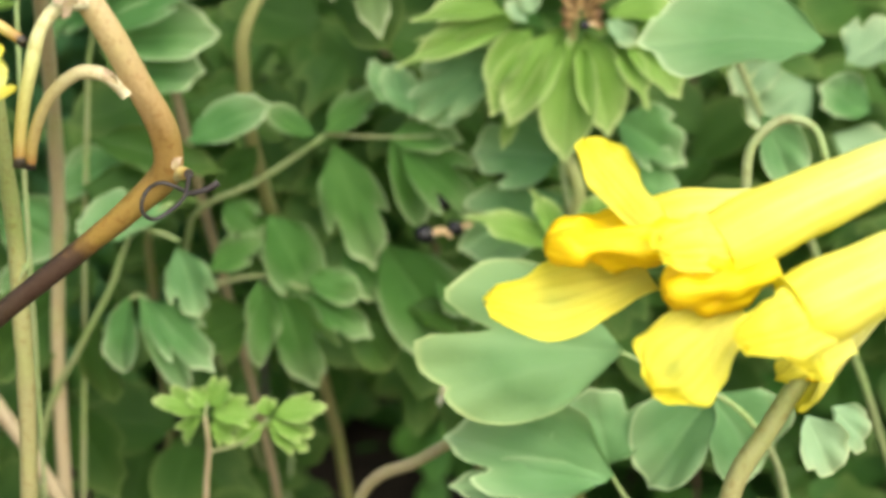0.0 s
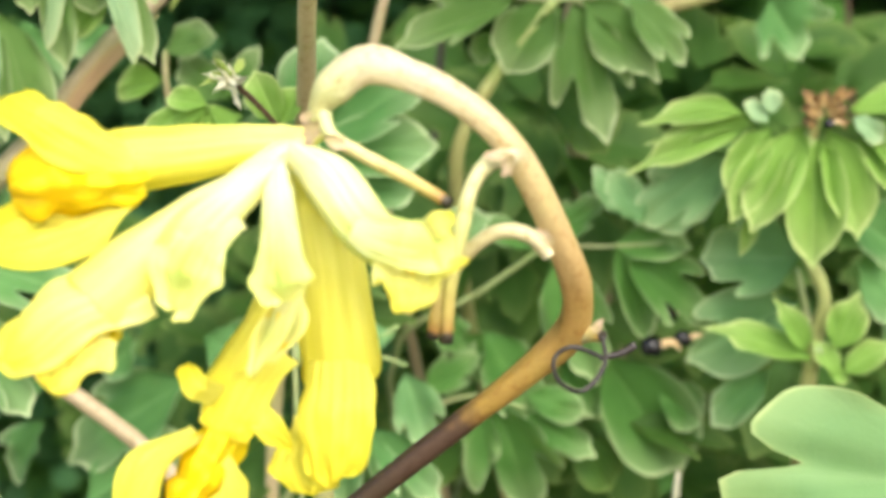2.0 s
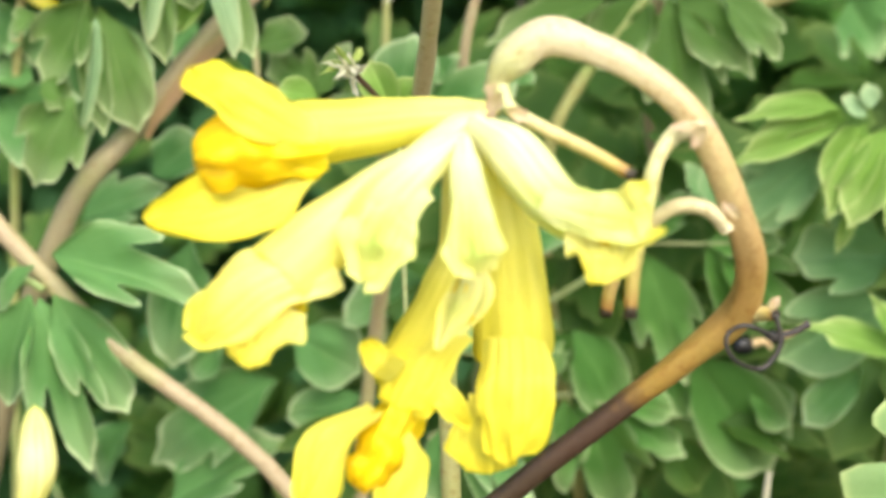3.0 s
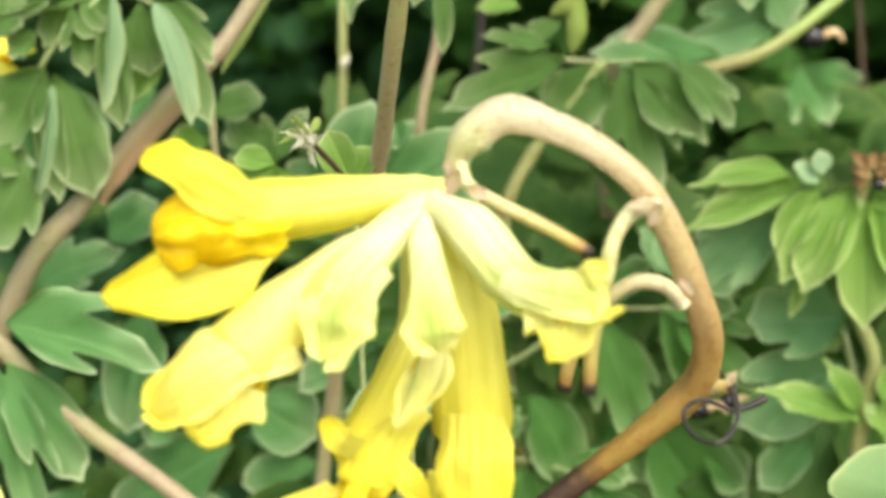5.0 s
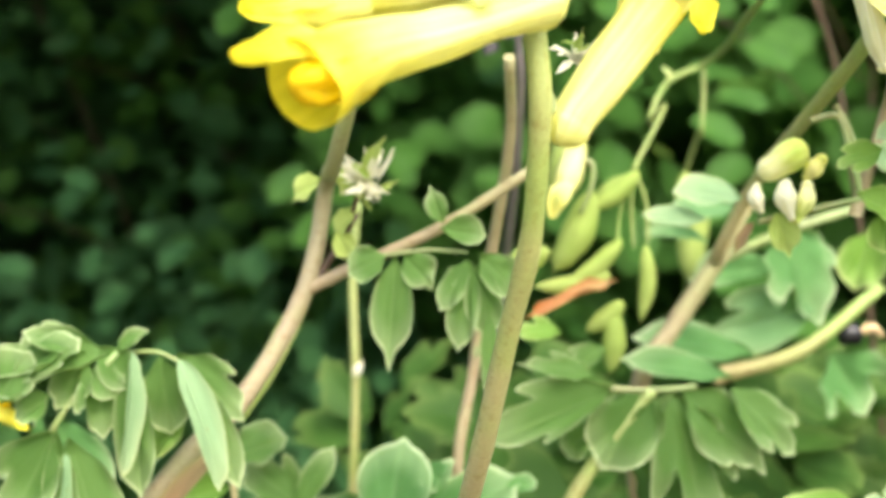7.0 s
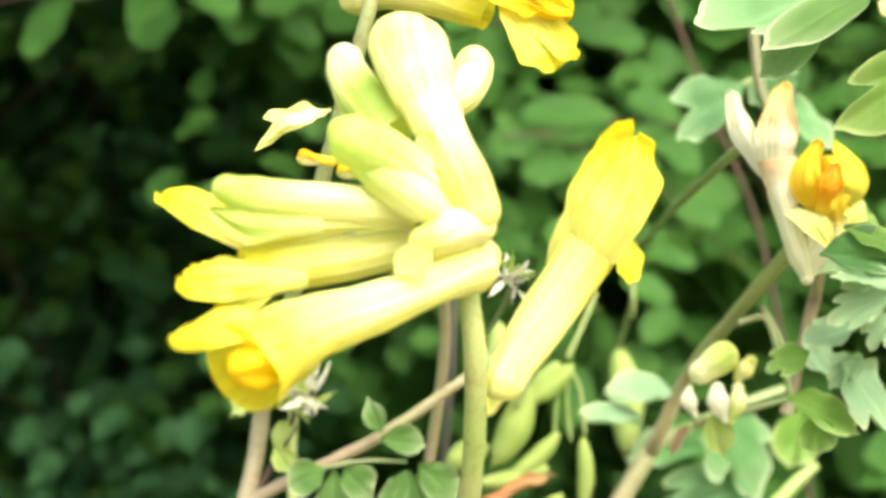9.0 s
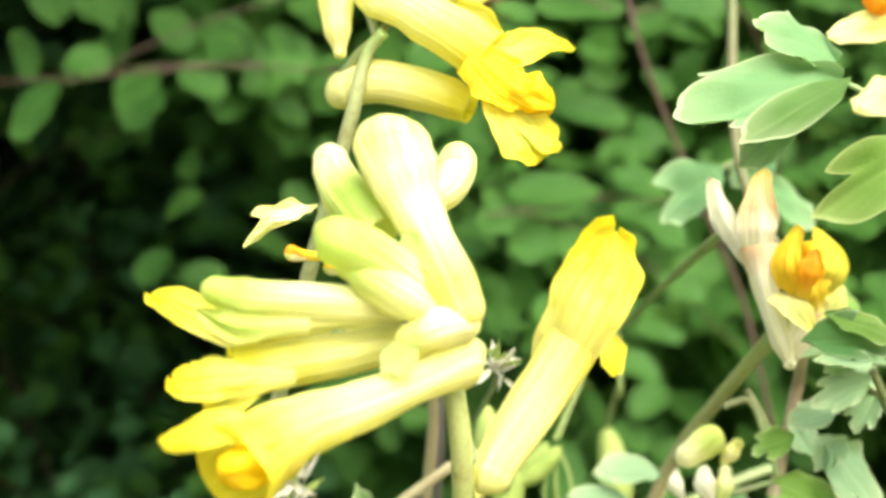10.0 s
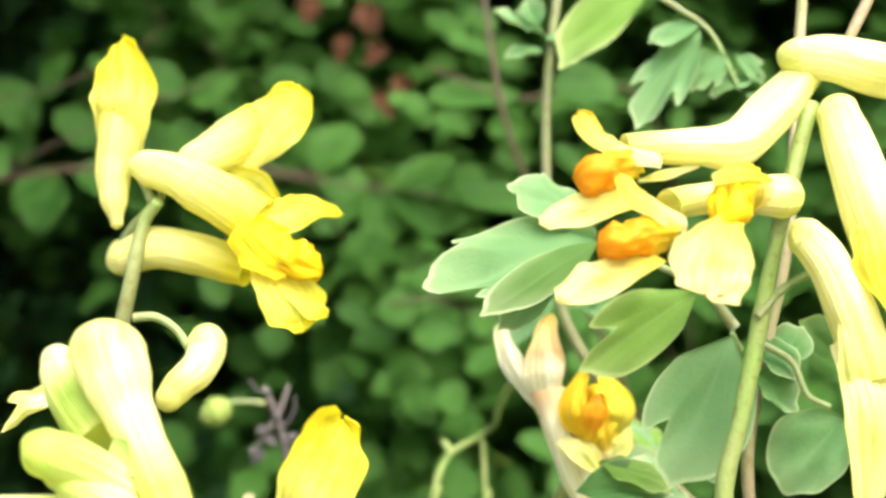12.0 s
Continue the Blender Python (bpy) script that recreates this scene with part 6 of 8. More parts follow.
leaflet(leaf, (-37.2, 90, 263.2), (-33.5, 90, 250), 6.3, material=LEAF_SOFT)
leaflet(leaf, (-39.4, 90, 269.2), (-43.9, 90, 267.9), 4.6, material=LEAF_SOFT)
leaflet(leaf, (-34.2, 90, 270.5), (-33.8, 90, 263.7), 5.1, notches=LOBED, material=LEAF_SOFT)
leaflet(leaf, (-35.9, 90, 272.2), (-41, 90, 273.5), 4.0, material=LEAF_SOFT)
leaflet(leaf, (-36.7, 90, 272.8), (-41.9, 90, 270.7), 5.4, material=LEAF_SOFT)
leaflet(leaf, (-35.3, 90, 271.7), (-38.3, 90, 266.6), 5.7, notches=LOBED, material=LEAF_SOFT)
leaflet(leaf, (-33.9, 90, 272.2), (-30.9, 90, 268.2), 4.0, material=LEAF_SOFT)
leaf = stem(t, [(-32.6, 92, 271.5), (-28, 90, 271.5), (-25.1, 90, 270)], 0.26, 0.17, STEM_LEAF, "leaf")
leaflet(leaf, (-25.7, 90, 270.3), (-20.2, 90, 258.3), 3.5, material=LEAF_SOFT)
leaflet(leaf, (-26.4, 91, 271.2), (-20.4, 91, 265.1), 5.2, notches=LOBED, material=LEAF_SOFT)
leaflet(leaf, (-28.5, 93, 271.2), (-27.5, 93, 263.3), 4.6, material=LEAF_SOFT)
leaflet(leaf, (-26, 95, 265.5), (-31.4, 95, 260.9), 4.1, material=LEAF_YOUNG)
leaf = stem(t, [(-22, 110, 246.4), (-23.4, 110, 255.5), (-23.6, 111, 258.6)], 0.51, 0.32, STEM_PINK, "leaf")
leaflet(leaf, (-23.6, 112, 258.5), (-17.6, 112, 260.4), 5.3, material=LEAF_SOFT)
leaflet(leaf, (-16.4, 113, 252.7), (-21.8, 113, 257.4), 6.5, notches=LOBED, material=LEAF_SOFT)
leaflet(leaf, (-16.3, 112, 252.5), (-12.5, 112, 259.1), 3.0, material=LEAF_SOFT)
leaflet(leaf, (-24, 112, 255), (-30.2, 112, 253.5), 4.5, material=LEAF_YOUNG)
leaflet(t, (-30.4, 88, 271.7), (-30.3, 88, 259.4), 2.6, (0.9, -0.5, 0.2), material=LEAF_SPRIG, fold=0.5, ob_=0.1)
leaflet(t, (-36.8, 87, 261.8), (-37.1, 87, 248.6), 1.9, (0.8, -0.6, 0.2), material=LEAF_SPRIG, fold=0.4, ob_=0.1)
leaflet(t, (-25.8, 88, 270.8), (-20.8, 88, 258.4), 3.5, (0.7, -0.6, 0.3), material=LEAF_SPRIG, fold=0.5, ob_=0.15)
leaflet(t, (-44.2, 89, 266.9), (-40.9, 89, 271.7), 5.4, notches=SHALLOW, material=LEAF_SOFT)
leaflet(t, (-42.1, 89, 269.7), (-36.1, 89, 273), 4.5, notches=SHALLOW, material=LEAF_SOFT)
leaflet(t, (-34.2, 89, 270.1), (-32.3, 89, 267.3), 3.4, material=LEAF_SOFT)
leaflet(t, (-38.8, 89, 267.4), (-42.2, 89, 265.5), 4.5, notches=LOBED, material=LEAF_SOFT)
leaflet(t, (-44, 89, 262.4), (-46.9, 89, 260.2), 4.0, notches=LOBED, material=LEAF_SOFT)
leaflet(t, (-43.7, 89, 255), (-40.9, 89, 252.6), 4.0, material=LEAF_SOFT)
leaflet(t, (-40.3, 89, 253.2), (-45.1, 89, 244.2), 8.5, notches=LOBED, material=LEAF_SOFT)
leaflet(t, (-21.3, 104, 263.3), (-14.8, 104, 277.4), 2.2, material=POD, name="bract")
leaflet(t, (-33.4, 94, 248.3), (-24.3, 94, 261.6), 2.5, notches=POINT, material=SHEATH, name="sheath", label="pinkish-brown leaf sheath", fold=0.5, ob_=0.1)
leaf = stem(t, [(-7, 96, 280.7), (-1.1, 96, 281.4), (3.4, 96, 281.1)], 0.24, 0.18, STEM_LEAF, "leaf")
leaflet(leaf, (-5.2, 95, 280.9), (-9, 95, 279.1), 3.8, material=LEAF_SOFT)
leaflet(leaf, (-4.2, 95, 280.8), (-5, 95, 271), 4.1, notches=POINT, material=LEAF_SOFT)
leaflet(leaf, (-3.3, 95, 280.8), (-0.8, 95, 278), 3.6, notches=POINT, material=LEAF_SOFT)
leaflet(leaf, (3.3, 95, 280.3), (0.5, 95, 275.3), 2.7, material=LEAF_SOFT)
leaflet(leaf, (3.7, 95, 280.2), (2, 95, 271.3), 3.1, material=LEAF_SOFT)
leaflet(leaf, (4.3, 95, 279.9), (5.3, 95, 272.5), 3.6, material=LEAF_SOFT)
leaflet(leaf, (4.5, 95, 280.8), (8.3, 95, 276.9), 3.9, material=LEAF_SOFT)
leaflet(leaf, (0.8, 95, 284.1), (-0.3, 95, 287.4), 2.1, notches=POINT, material=LEAF_SOFT)
leaflet(leaf, (0.6, 95, 283.6), (5.1, 95, 282.8), 2.9, material=LEAF_SOFT)
leaflet(leaf, (5.3, 95, 274.9), (5.7, 95, 266), 2.1, material=LEAF_SOFT)

t = thing("leafy_plant", (-14, 120, 0), "upright blue-green oval leaves round a withered flower", "plant", "leafy plants")
stem(t, [(-10, 120, 0), (-7.1, 112, 242), (-6.3, 111, 246), (-6.2, 110, 249.4)], 0.39, 0.26, STEM_LEAF)
leaflet(t, (-6.2, 110, 249.1), (-4.2, 110, 259.8), 7.7, material=LEAF)
leaflet(t, (-6, 110, 246.8), (8.3, 110, 255.5), 10.3, notches=ROUNDED, material=LEAF)
leaflet(t, (-5.7, 110, 245.5), (9.5, 110, 247.8), 7.7, material=LEAF)
leaflet(t, (7.4, 110, 254.3), (10.9, 110, 255.2), 2.2, material=LEAF)
leaflet(t, (-1.6, 110, 257.6), (0.3, 110, 254.7), 3.9, material=LEAF)
leaflet(t, (-9.6, 90, 250.7), (-24.4, 90, 249.8), 6.8, notches=LOBED, material=LEAF_YOUNG)
leaflet(t, (-10.2, 90, 251.8), (-18.2, 90, 248.6), 5.1, material=LEAF_YOUNG)

t = thing("leafy_plant", (-40, 110, 0), "slanting pinkish stem with limp grey-green lobed leaves", "plant", "leafy plants")
stem(t, [(-53, 90, 242.4), (-44.1, 86, 234.7), (-34.9, 84, 226.3), (-15, 84, 209.4), (25, 95, 120), (30, 100, 0)], 1.16, 0.91, STEM_PINK)
leaf = stem(t, [(-46.1, 84, 232.8), (-44.5, 84, 233.4), (-42.6, 84, 232.4)], 0.60, 0.36, STEM_LEAF, "leaf")
leaflet(leaf, (-43.5, 82, 232.2), (-47.7, 82, 220.1), 6.5, material=LEAF)
leaflet(leaf, (-42.5, 82, 231.9), (-37.9, 82, 214.3), 7.7, notches=TRIPLE, material=LEAF)
leaflet(leaf, (-40.9, 82, 232.2), (-33.4, 82, 219.7), 7.1, notches=ROUNDED, material=LEAF)
leaflet(leaf, (-40.9, 82, 236.6), (-26, 82, 233.7), 8.9, notches=TRIPLE, material=LEAF)
leaflet(leaf, (-42.8, 82, 235.3), (-48, 82, 230.9), 3.6, material=LEAF)
pod(t, (-42, 78, 220.9), (-43.7, 78, 207.4), 4.1, material=PETAL_PALE, label="pale yellow seed pod")
leaflet(t, (-48, 116, 236.1), (-37.8, 116, 241), 7.2, notches=LOBED)
leaflet(t, (-22.3, 116, 215.6), (-39.8, 116, 205.9), 11.5, notches=LOBED)
leaflet(t, (-36.9, 116, 198.3), (-23.9, 116, 207.8), 10.1, notches=LOBED)
leaflet(t, (-20.4, 116, 221.5), (-11.7, 116, 217.1), 8.6)
leaflet(t, (-1.5, 116, 230), (-14, 116, 223.8), 7.2)
leaflet(t, (-11.1, 116, 213.4), (-21.2, 116, 210.9), 5.0)
leaflet(t, (-33.2, 116, 234), (-36.5, 116, 217.5), 7.9)
leaflet(t, (-40.3, 116, 216.6), (-45.7, 116, 212.7), 5.7, notches=LOBED)
leaflet(t, (-42, 116, 209.7), (-47.5, 116, 201.9), 6.5, notches=LOBED)
leaflet(t, (-53.4, 116, 253.6), (-59.3, 116, 255), 6.5)
leaflet(t, (-58, 116, 252.1), (-48.5, 116, 244.9), 10.8, notches=TRIPLE)
leaflet(t, (-28.9, 116, 220.6), (-34.3, 116, 216.8), 7.2)
leaflet(t, (3.4, 116, 256), (-2.3, 116, 251), 7.2)
leaflet(t, (-6.7, 116, 226.9), (-3.7, 116, 219.5), 7.2, notches=LOBED)
leaflet(t, (-38.2, 116, 242.1), (-32.2, 116, 247.2), 6.5)
leaflet(t, (-50.8, 118, 263), (-54, 118, 256.5), 8.0)
leaflet(t, (-47.1, 118, 263.7), (-48.3, 118, 246.6), 4.1)
leaflet(t, (-44.9, 118, 263), (-42.2, 118, 251.4), 8.7)
leaflet(t, (-53.8, 118, 262.3), (-59.9, 118, 257.9), 7.3, notches=LOBED)
leaflet(t, (-32.3, 118, 261.6), (-36.8, 118, 258), 5.8)
leaflet(t, (-6.8, 118, 251.6), (-14.9, 118, 245.7), 8.7, notches=LOBED)

# stems and pods farther back

t = thing("leafy_plant", (50, 290, 0), "brownish forked stem with bluish leaves and drooping pods", "plant", "leafy plants")
stem(t, [(50, 290, 0), (48, 230, 150), (27.8, 146, 263.6), (32.6, 146, 271.2), (39.8, 146, 281.6)], 1.47, 1.32, STEM_PINK)
stem(t, [(39.4, 146, 280.4), (48.4, 146, 284.1), (58, 147, 286.9)], 0.78, 0.62, STEM_LEAF, "branch")
leaflet(t, (55.6, 160, 273.1), (40.8, 160, 270.2), 9.1, notches=NOTCHED, material=LEAF_BLUE)
leaflet(t, (42.4, 150, 287.4), (33.6, 150, 288.1), 4.7, material=LEAF_BLUE)
leaflet(t, (38.6, 150, 282.7), (30.4, 150, 285.3), 2.8, material=LEAF_BLUE)
leaflet(t, (45.3, 155, 266.8), (29.2, 155, 270.2), 6.5)
leaflet(t, (51, 165, 279), (39.2, 165, 279.3), 5.9)
leaflet(t, (50.8, 160, 285.5), (56.4, 160, 272.2), 14.0, notches=LOBED)
leaflet(t, (59.2, 165, 266.2), (64.1, 165, 257.7), 12.6, notches=TRIPLE)
leaflet(t, (39.1, 140, 264.4), (25.6, 140, 268.1), 4.5)
leaflet(t, (61.2, 150, 284), (58.7, 150, 276.2), 6.3, material=LEAF_YOUNG)
stem(t, [(38.7, 150, 264), (50.1, 148, 267.3), (62.4, 150, 276.1)], 1.18, 0.86, STEM_GREEN, "branch")

t = thing("seed_pod_plant", (25.2, 128, 291.5), "thin green stalk with drooping green seed pods", "plant")
stem(t, [(26.8, 140, 292.5), (31.9, 145, 301.3), (32, 160, 301), (35.6, 165, 307.3), (41, 165, 309.8), (38.7, 120, 309.8), (35.5, 75, 309), (36.6, 70, 309.8)], 0.35, 0.54, STEM_FRESH)
stem(t, [(41, 165, 309.7), (40.9, 165, 305.5), (40.5, 165, 299.5), (42.9, 180, 301.6), (41.8, 188, 295.2)], 0.35, 0.31, STEM_FRESH, "pedicel")
leaflet(t, (36, 164, 307.5), (35, 164, 309.5), 0.9, notches=POINT, material=STEM_GREEN, name="bract")
stem(t, [(25.2, 128, 291.5), (23.6, 128, 287.3), (22.9, 128, 282.3)], 0.28, 0.21, STEM_FRESH, "pedicel")
stem(t, [(25.4, 128, 291.1), (26.6, 128, 287.9), (26.8, 128, 282.2)], 0.28, 0.21, STEM_FRESH, "pedicel")
stem(t, [(25.2, 128, 291.5), (24.8, 128, 286.5), (25, 128, 281.6)], 0.28, 0.21, STEM_FRESH, "pedicel")
pod(t, (9, 126, 279.3), (14.6, 126, 281.7), 3.5)
pod(t, (19.7, 126, 289), (14.5, 126, 278.8), 4.2)
pod(t, (23.4, 126, 282.9), (15.6, 126, 276.8), 2.4)
pod(t, (21.9, 126, 278.6), (11.9, 126, 277.2), 2.4)
pod(t, (23.3, 126, 275.2), (18.3, 126, 271.5), 2.5)
pod(t, (21.8, 126, 274.5), (21.3, 126, 266), 2.9)
pod(t, (26.2, 126, 282.2), (25.3, 126, 272.4), 2.1)
pod(t, (25.7, 126, 291.3), (18.6, 126, 286.4), 2.5)
pod(t, (16.6, 126, 297.1), (14.7, 126, 288.7), 3.2)
leaflet(t, (22.4, 124, 277.7), (11.3, 124, 274.2), 2.5, material=RUST, name="withered_flower", fold=0.9, wave=0.5)
f = bloom(t, [(17.7, 122, 295.4, 0.55), (17.4, 122, 293.9, 1.52), (16.5, 122, 290.5, 1.79), (15.1, 122, 287.2, 0.96)], PETAL_PALE, "limp pale yellow flower")
petal(f, [(16.7, 120, 291), (14.9, 119, 288.2), (14.2, 120, 285.5)], 3.0, (-0.3, -0.9, 0.1), PETAL_PALE)
stem(t, [(18, 123, 293.3), (19.5, 123, 291.9), (19.3, 123, 289.2), (18, 124, 286.2)], 0.35, 0.3, STEM_LEAF, "pedicel")
pod(t, (27.1, 150.0, 292.3), (21.9, 150.0, 288.1), 3.01)
pod(t, (41.9, 190, 295.6), (41.9, 190, 277.1), 5.4, label="hanging pale green seed pod")

t = thing("plant_shoot", (-16, 270, 0), "thin upright green stem", "plant", "bare stems")
stem(t, [(-16, 270, 0), (-15, 210, 150), (-12.3, 155, 245.3), (-11.4, 152, 264.8), (-11.5, 152, 279.2), (-10.6, 150, 289.4)], 0.72, 0.60, STEM_GREEN)
leaflet(t, (-11.4, 151, 264.9), (-10.6, 151, 266.9), 1.1, notches=POINT, material=DRY, name="node", label="whitish node scar")

# leaves and withered flowers at the upper right

t = thing("leafy_plant", (60, 150, 260), "leafy stem with bluish leaves and two faded flowers", "plant", "leafy plants")
stem(t, [(37.6, 146, 278), (39.8, 146, 281.8), (43.6, 143, 289.4), (35.2, 128, 280), (38.2, 118, 288.9), (40, 100, 294.6), (40, 80, 298.4), (38.4, 68, 299.1)], 0.92, 0.74, STEM_TAN)
f = bloom(t, [(39.3, 68, 295.4, 0.47), (38.6, 68, 298.3, 1.21), (37.9, 68, 301.3, 1.16), (37.4, 67.6, 304.3, 1.47), (37.2, 67.4, 306.8, 1.89)], PETAL_OLD, label="faded white and pinkish flower")
petal(f, [(37.4, 66.2, 304.1), (36.9, 65.2, 307.2), (37, 65.2, 310.3), (37.9, 66, 313.6)], 4.7, (0, -1, 0.1), PETAL_OLD, arch=(75, 45), shape=(0.62, 0.45, 0.3))
petal(f, [(37.3, 67.6, 303.8), (35.1, 67.2, 307.4), (33.9, 66.8, 310.1), (33.5, 67.2, 313.1)], 2.5, (-0.2, -1, 0), DRY_PALE, arch=(70, 30), shape=(0.6, 0.6, 0.6), ruffle=0.14)
f = bloom(t, [(39.1, 69, 296.3, 1), (40.5, 68, 298.7, 1.49), (41.4, 67, 300.8, 1.77)], PETAL_OLD, label="faded flower with an orange mouth")
core(f, [(41.8, 67, 300.8, 1.1), (41.5, 66.4, 303, 1.62), (41.6, 66.2, 305.2, 1.5), (41.7, 66.2, 306.8, 0.42)], INNER_FADED)
petal(f, [(40.3, 65.6, 301.2), (38.7, 64.6, 304.4), (40.6, 65.2, 308)], 3.19, (-0.5, -0.85, 0.1), INNER_FADED, arch=(50, 30), shape=(0.7, 0.5, 0.4))
petal(f, [(42.3, 65.6, 301.1), (43.6, 64.8, 303.9), (41.9, 65.2, 307.9)], 3.3, (0.5, -0.85, 0.1), PETAL, arch=(50, 30), shape=(0.7, 0.45, 0.4))
petal(f, [(40.1, 64.2, 301.3), (40.7, 63.6, 303.9), (41.3, 64, 305.6)], 2.21, (0, -1, 0.1), INNER_OLD, arch=(50, 20), shape=(0.7, 0.5, 0.4))
petal(f, [(37.7, 66, 302.6), (39.3, 65, 300.6), (41, 65.4, 298.2)], 2.62, (0, -0.9, 0.3), PETAL_PALE, arch=(30, 10))
petal(f, [(41, 65.6, 300.4), (42.6, 65, 300.5), (43.9, 65.2, 302.5)], 2.23, (0.1, -0.9, 0.3), PETAL_PALE, arch=(30, 10))
leaflet(t, (47.1, 116, 324.2), (39, 116, 318.7), 8.1, notches=NOTCHED, material=LEAF_BLUE)
leaflet(t, (49, 117, 323.1), (58.9, 117, 316.9), 5.5, material=LEAF_BLUE)
leaflet(t, (54.9, 118, 325.7), (48.8, 118, 322.4), 4.8, material=LEAF_BLUE)
stem(t, [(42.9, 92, 283.9), (46, 90, 294.8), (45.7, 86, 297.5), (46.4, 82, 302.2)], 0.70, 0.58, STEM_PINK, "branch")
stem(t, [(45.4, 117, 318.8), (47.3, 117, 324.1), (54.6, 117, 325.5)], 0.41, 0.27, STEM_LEAF, "branch")
leaflet(t, (35, 110, 286.6), (27.8, 110, 288.5), 4.2, material=LEAF_SPRIG)
leaflet(t, (30.9, 110, 284.3), (24.3, 110, 285.9), 2.6, material=LEAF_SPRIG)
leaflet(t, (42.3, 75, 299.4), (49.9, 75, 297.9), 4.2, material=LEAF_SPRIG)
leaflet(t, (48.7, 85, 296.1), (52.9, 85, 294.1), 5.1, notches=LOBED, material=LEAF_SPRIG)
leaflet(t, (45.3, 80, 288.7), (50.9, 80, 282.3), 7.1, notches=LOBED, material=LEAF_SPRIG)
leaflet(t, (39.7, 80, 285.7), (46.6, 80, 282), 3.8, material=LEAF_YOUNG)
leaflet(t, (42.6, 80, 283.9), (42.3, 80, 280.1), 3.3, material=LEAF_YOUNG)
leaflet(t, (47.1, 90, 287.7), (45.1, 90, 291.3), 3.5, material=LEAF_SPRIG)
stem(t, [(37.6, 88, 293.4), (40.3, 88, 293.8), (41.5, 88, 290.3), (42.5, 88, 285.6)], 0.37, 0.26, STEM_LEAF, "branch")
stem(t, [(40.1, 88, 295), (41.8, 88, 291.4), (42.3, 88, 286.8)], 0.37, 0.26, STEM_LEAF, "branch")
stem(t, [(32.1, 88, 283.4), (38.6, 88, 284.7), (42.8, 88, 285.6)], 0.37, 0.26, STEM_LEAF, "branch")
f = bloom(t, [(32.3, 88, 288, 0.34), (33.5, 87.5, 288.7, 1.47), (35.2, 87, 289.8, 1.8), (37, 87, 290.7, 0.79)], PETAL_BUD, shut=True)
f = bloom(t, [(36.8, 88, 287.4, 0.34), (37.8, 87.6, 288.6, 1.02), (38.9, 87.4, 289.9, 0.45)], PETAL_PALE, shut=True)
f = bloom(t, [(34.6, 86.5, 287.5, 0.5), (34.5, 86, 285.7, 1.23), (35.1, 86, 283.3, 0.34)], DRY_PALE, "pale heart-shaped bud", shut=True)
f = bloom(t, [(36.9, 87, 287.4, 0.45), (36.6, 86.6, 285.3, 1.07), (35.5, 86.4, 283.1, 0.28)], PETAL_BUD, shut=True)
f = bloom(t, [(32.2, 88, 287.4, 0.28), (31.9, 87.6, 285.8, 0.96), (32.5, 87.6, 284.1, 0.34)], DRY_PALE, "pale heart-shaped bud", shut=True)
leaflet(t, (33.7, 87.0, 284.3), (34.9, 87.0, 280.5), 2.93, notches=POINT, material=POD, name="bract", fold=0.5)
leaflet(t, (31.6, 87.0, 283.4), (29.8, 88.0, 280.7), 1.24, notches=POINT, material=SHEATH, name="bract", fold=0.5)

t = thing("leafy_plant", (125, 90, 0), "stem with large three-lobed bluish-green leaves", "plant", "leafy plants")
stem(t, [(170, 110, 0), (140, 90, 200), (108, 74, 262), (73, 61, 271), (52.5, 52, 284), (49.6, 49, 295.8), (52, 48, 305.5), (54.9, 47, 314), (59.3, 48, 332.9), (60.7, 48, 338.9)], 0.58, 0.45, STEM_PINK)
leaf = stem(t, [(50.1, 48, 308.5), (47.5, 47, 311.9), (39.5, 46, 316.1)], 0.49, 0.22, STEM_LEAF, "leaf")
leaflet(leaf, (39.3, 47.0, 318.1), (33.0, 46.0, 321.4), 5.0, (0.05, -0.9, 0.4), notches=SHALLOW, material=LEAF_BLUE, fold=0.12, droop=0.05)
leaflet(leaf, (39.3, 46.0, 316.4), (25.4, 42.0, 313.2), 7.3, (0.05, -0.9, 0.4), notches=SPLIT, material=LEAF_BLUE, label="large bluish lobed leaf", fold=0.15, droop=0.05, ob_=0.35)
leaflet(leaf, (39.0, 43.0, 315.8), (28.8, 37.5, 310.2), 3.6, (0.05, -0.7, 0.7), material=LEAF_SOFT, fold=0.1, droop=0.02, wave=0.08)
leaflet(leaf, (36.0, 47.0, 313.9), (31.0, 47.0, 310.5), 2.7, (0.05, -0.9, 0.4), material=LEAF_BLUE, fold=0.2)
leaflet(leaf, (48.0, 50.0, 312.1), (37.9, 50.0, 307.4), 5.4, (0.05, -0.9, 0.4), notches=NOTCHED, material=LEAF_YOUNG, fold=0.15)
leaflet(leaf, (48.4, 43.0, 307.2), (42.0, 42.0, 296.9), 7.5, (0.05, -0.9, 0.4), notches=HALF_LOBED_OTHER, material=LEAF_BLUE, fold=0.12, droop=0.04, ob_=0.28)
leaf = stem(t, [(49.1, 44, 306.2), (48.4, 43, 307.5)], 0.30, 0.22, STEM_LEAF, "leaf")
leaflet(leaf, (51, 47, 307.3), (54.5, 47, 304), 3.1)
leaflet(leaf, (50.4, 47, 304.4), (54, 47, 301.5), 4.0)
leaflet(leaf, (57.1, 46, 300.2), (51.5, 46, 295.5), 6.6, material=LEAF_BLUE, ob_=0.2)
leaflet(leaf, (53.4, 48, 305.4), (55.7, 48, 308), 3.1)
leaflet(leaf, (61, 55, 305.5), (58, 55, 309.3), 3.8, material=LEAF_SHADED)
leaflet(leaf, (46.4, 50, 299.4), (47.9, 50, 296.5), 3.2, material=LEAF_BLUE)
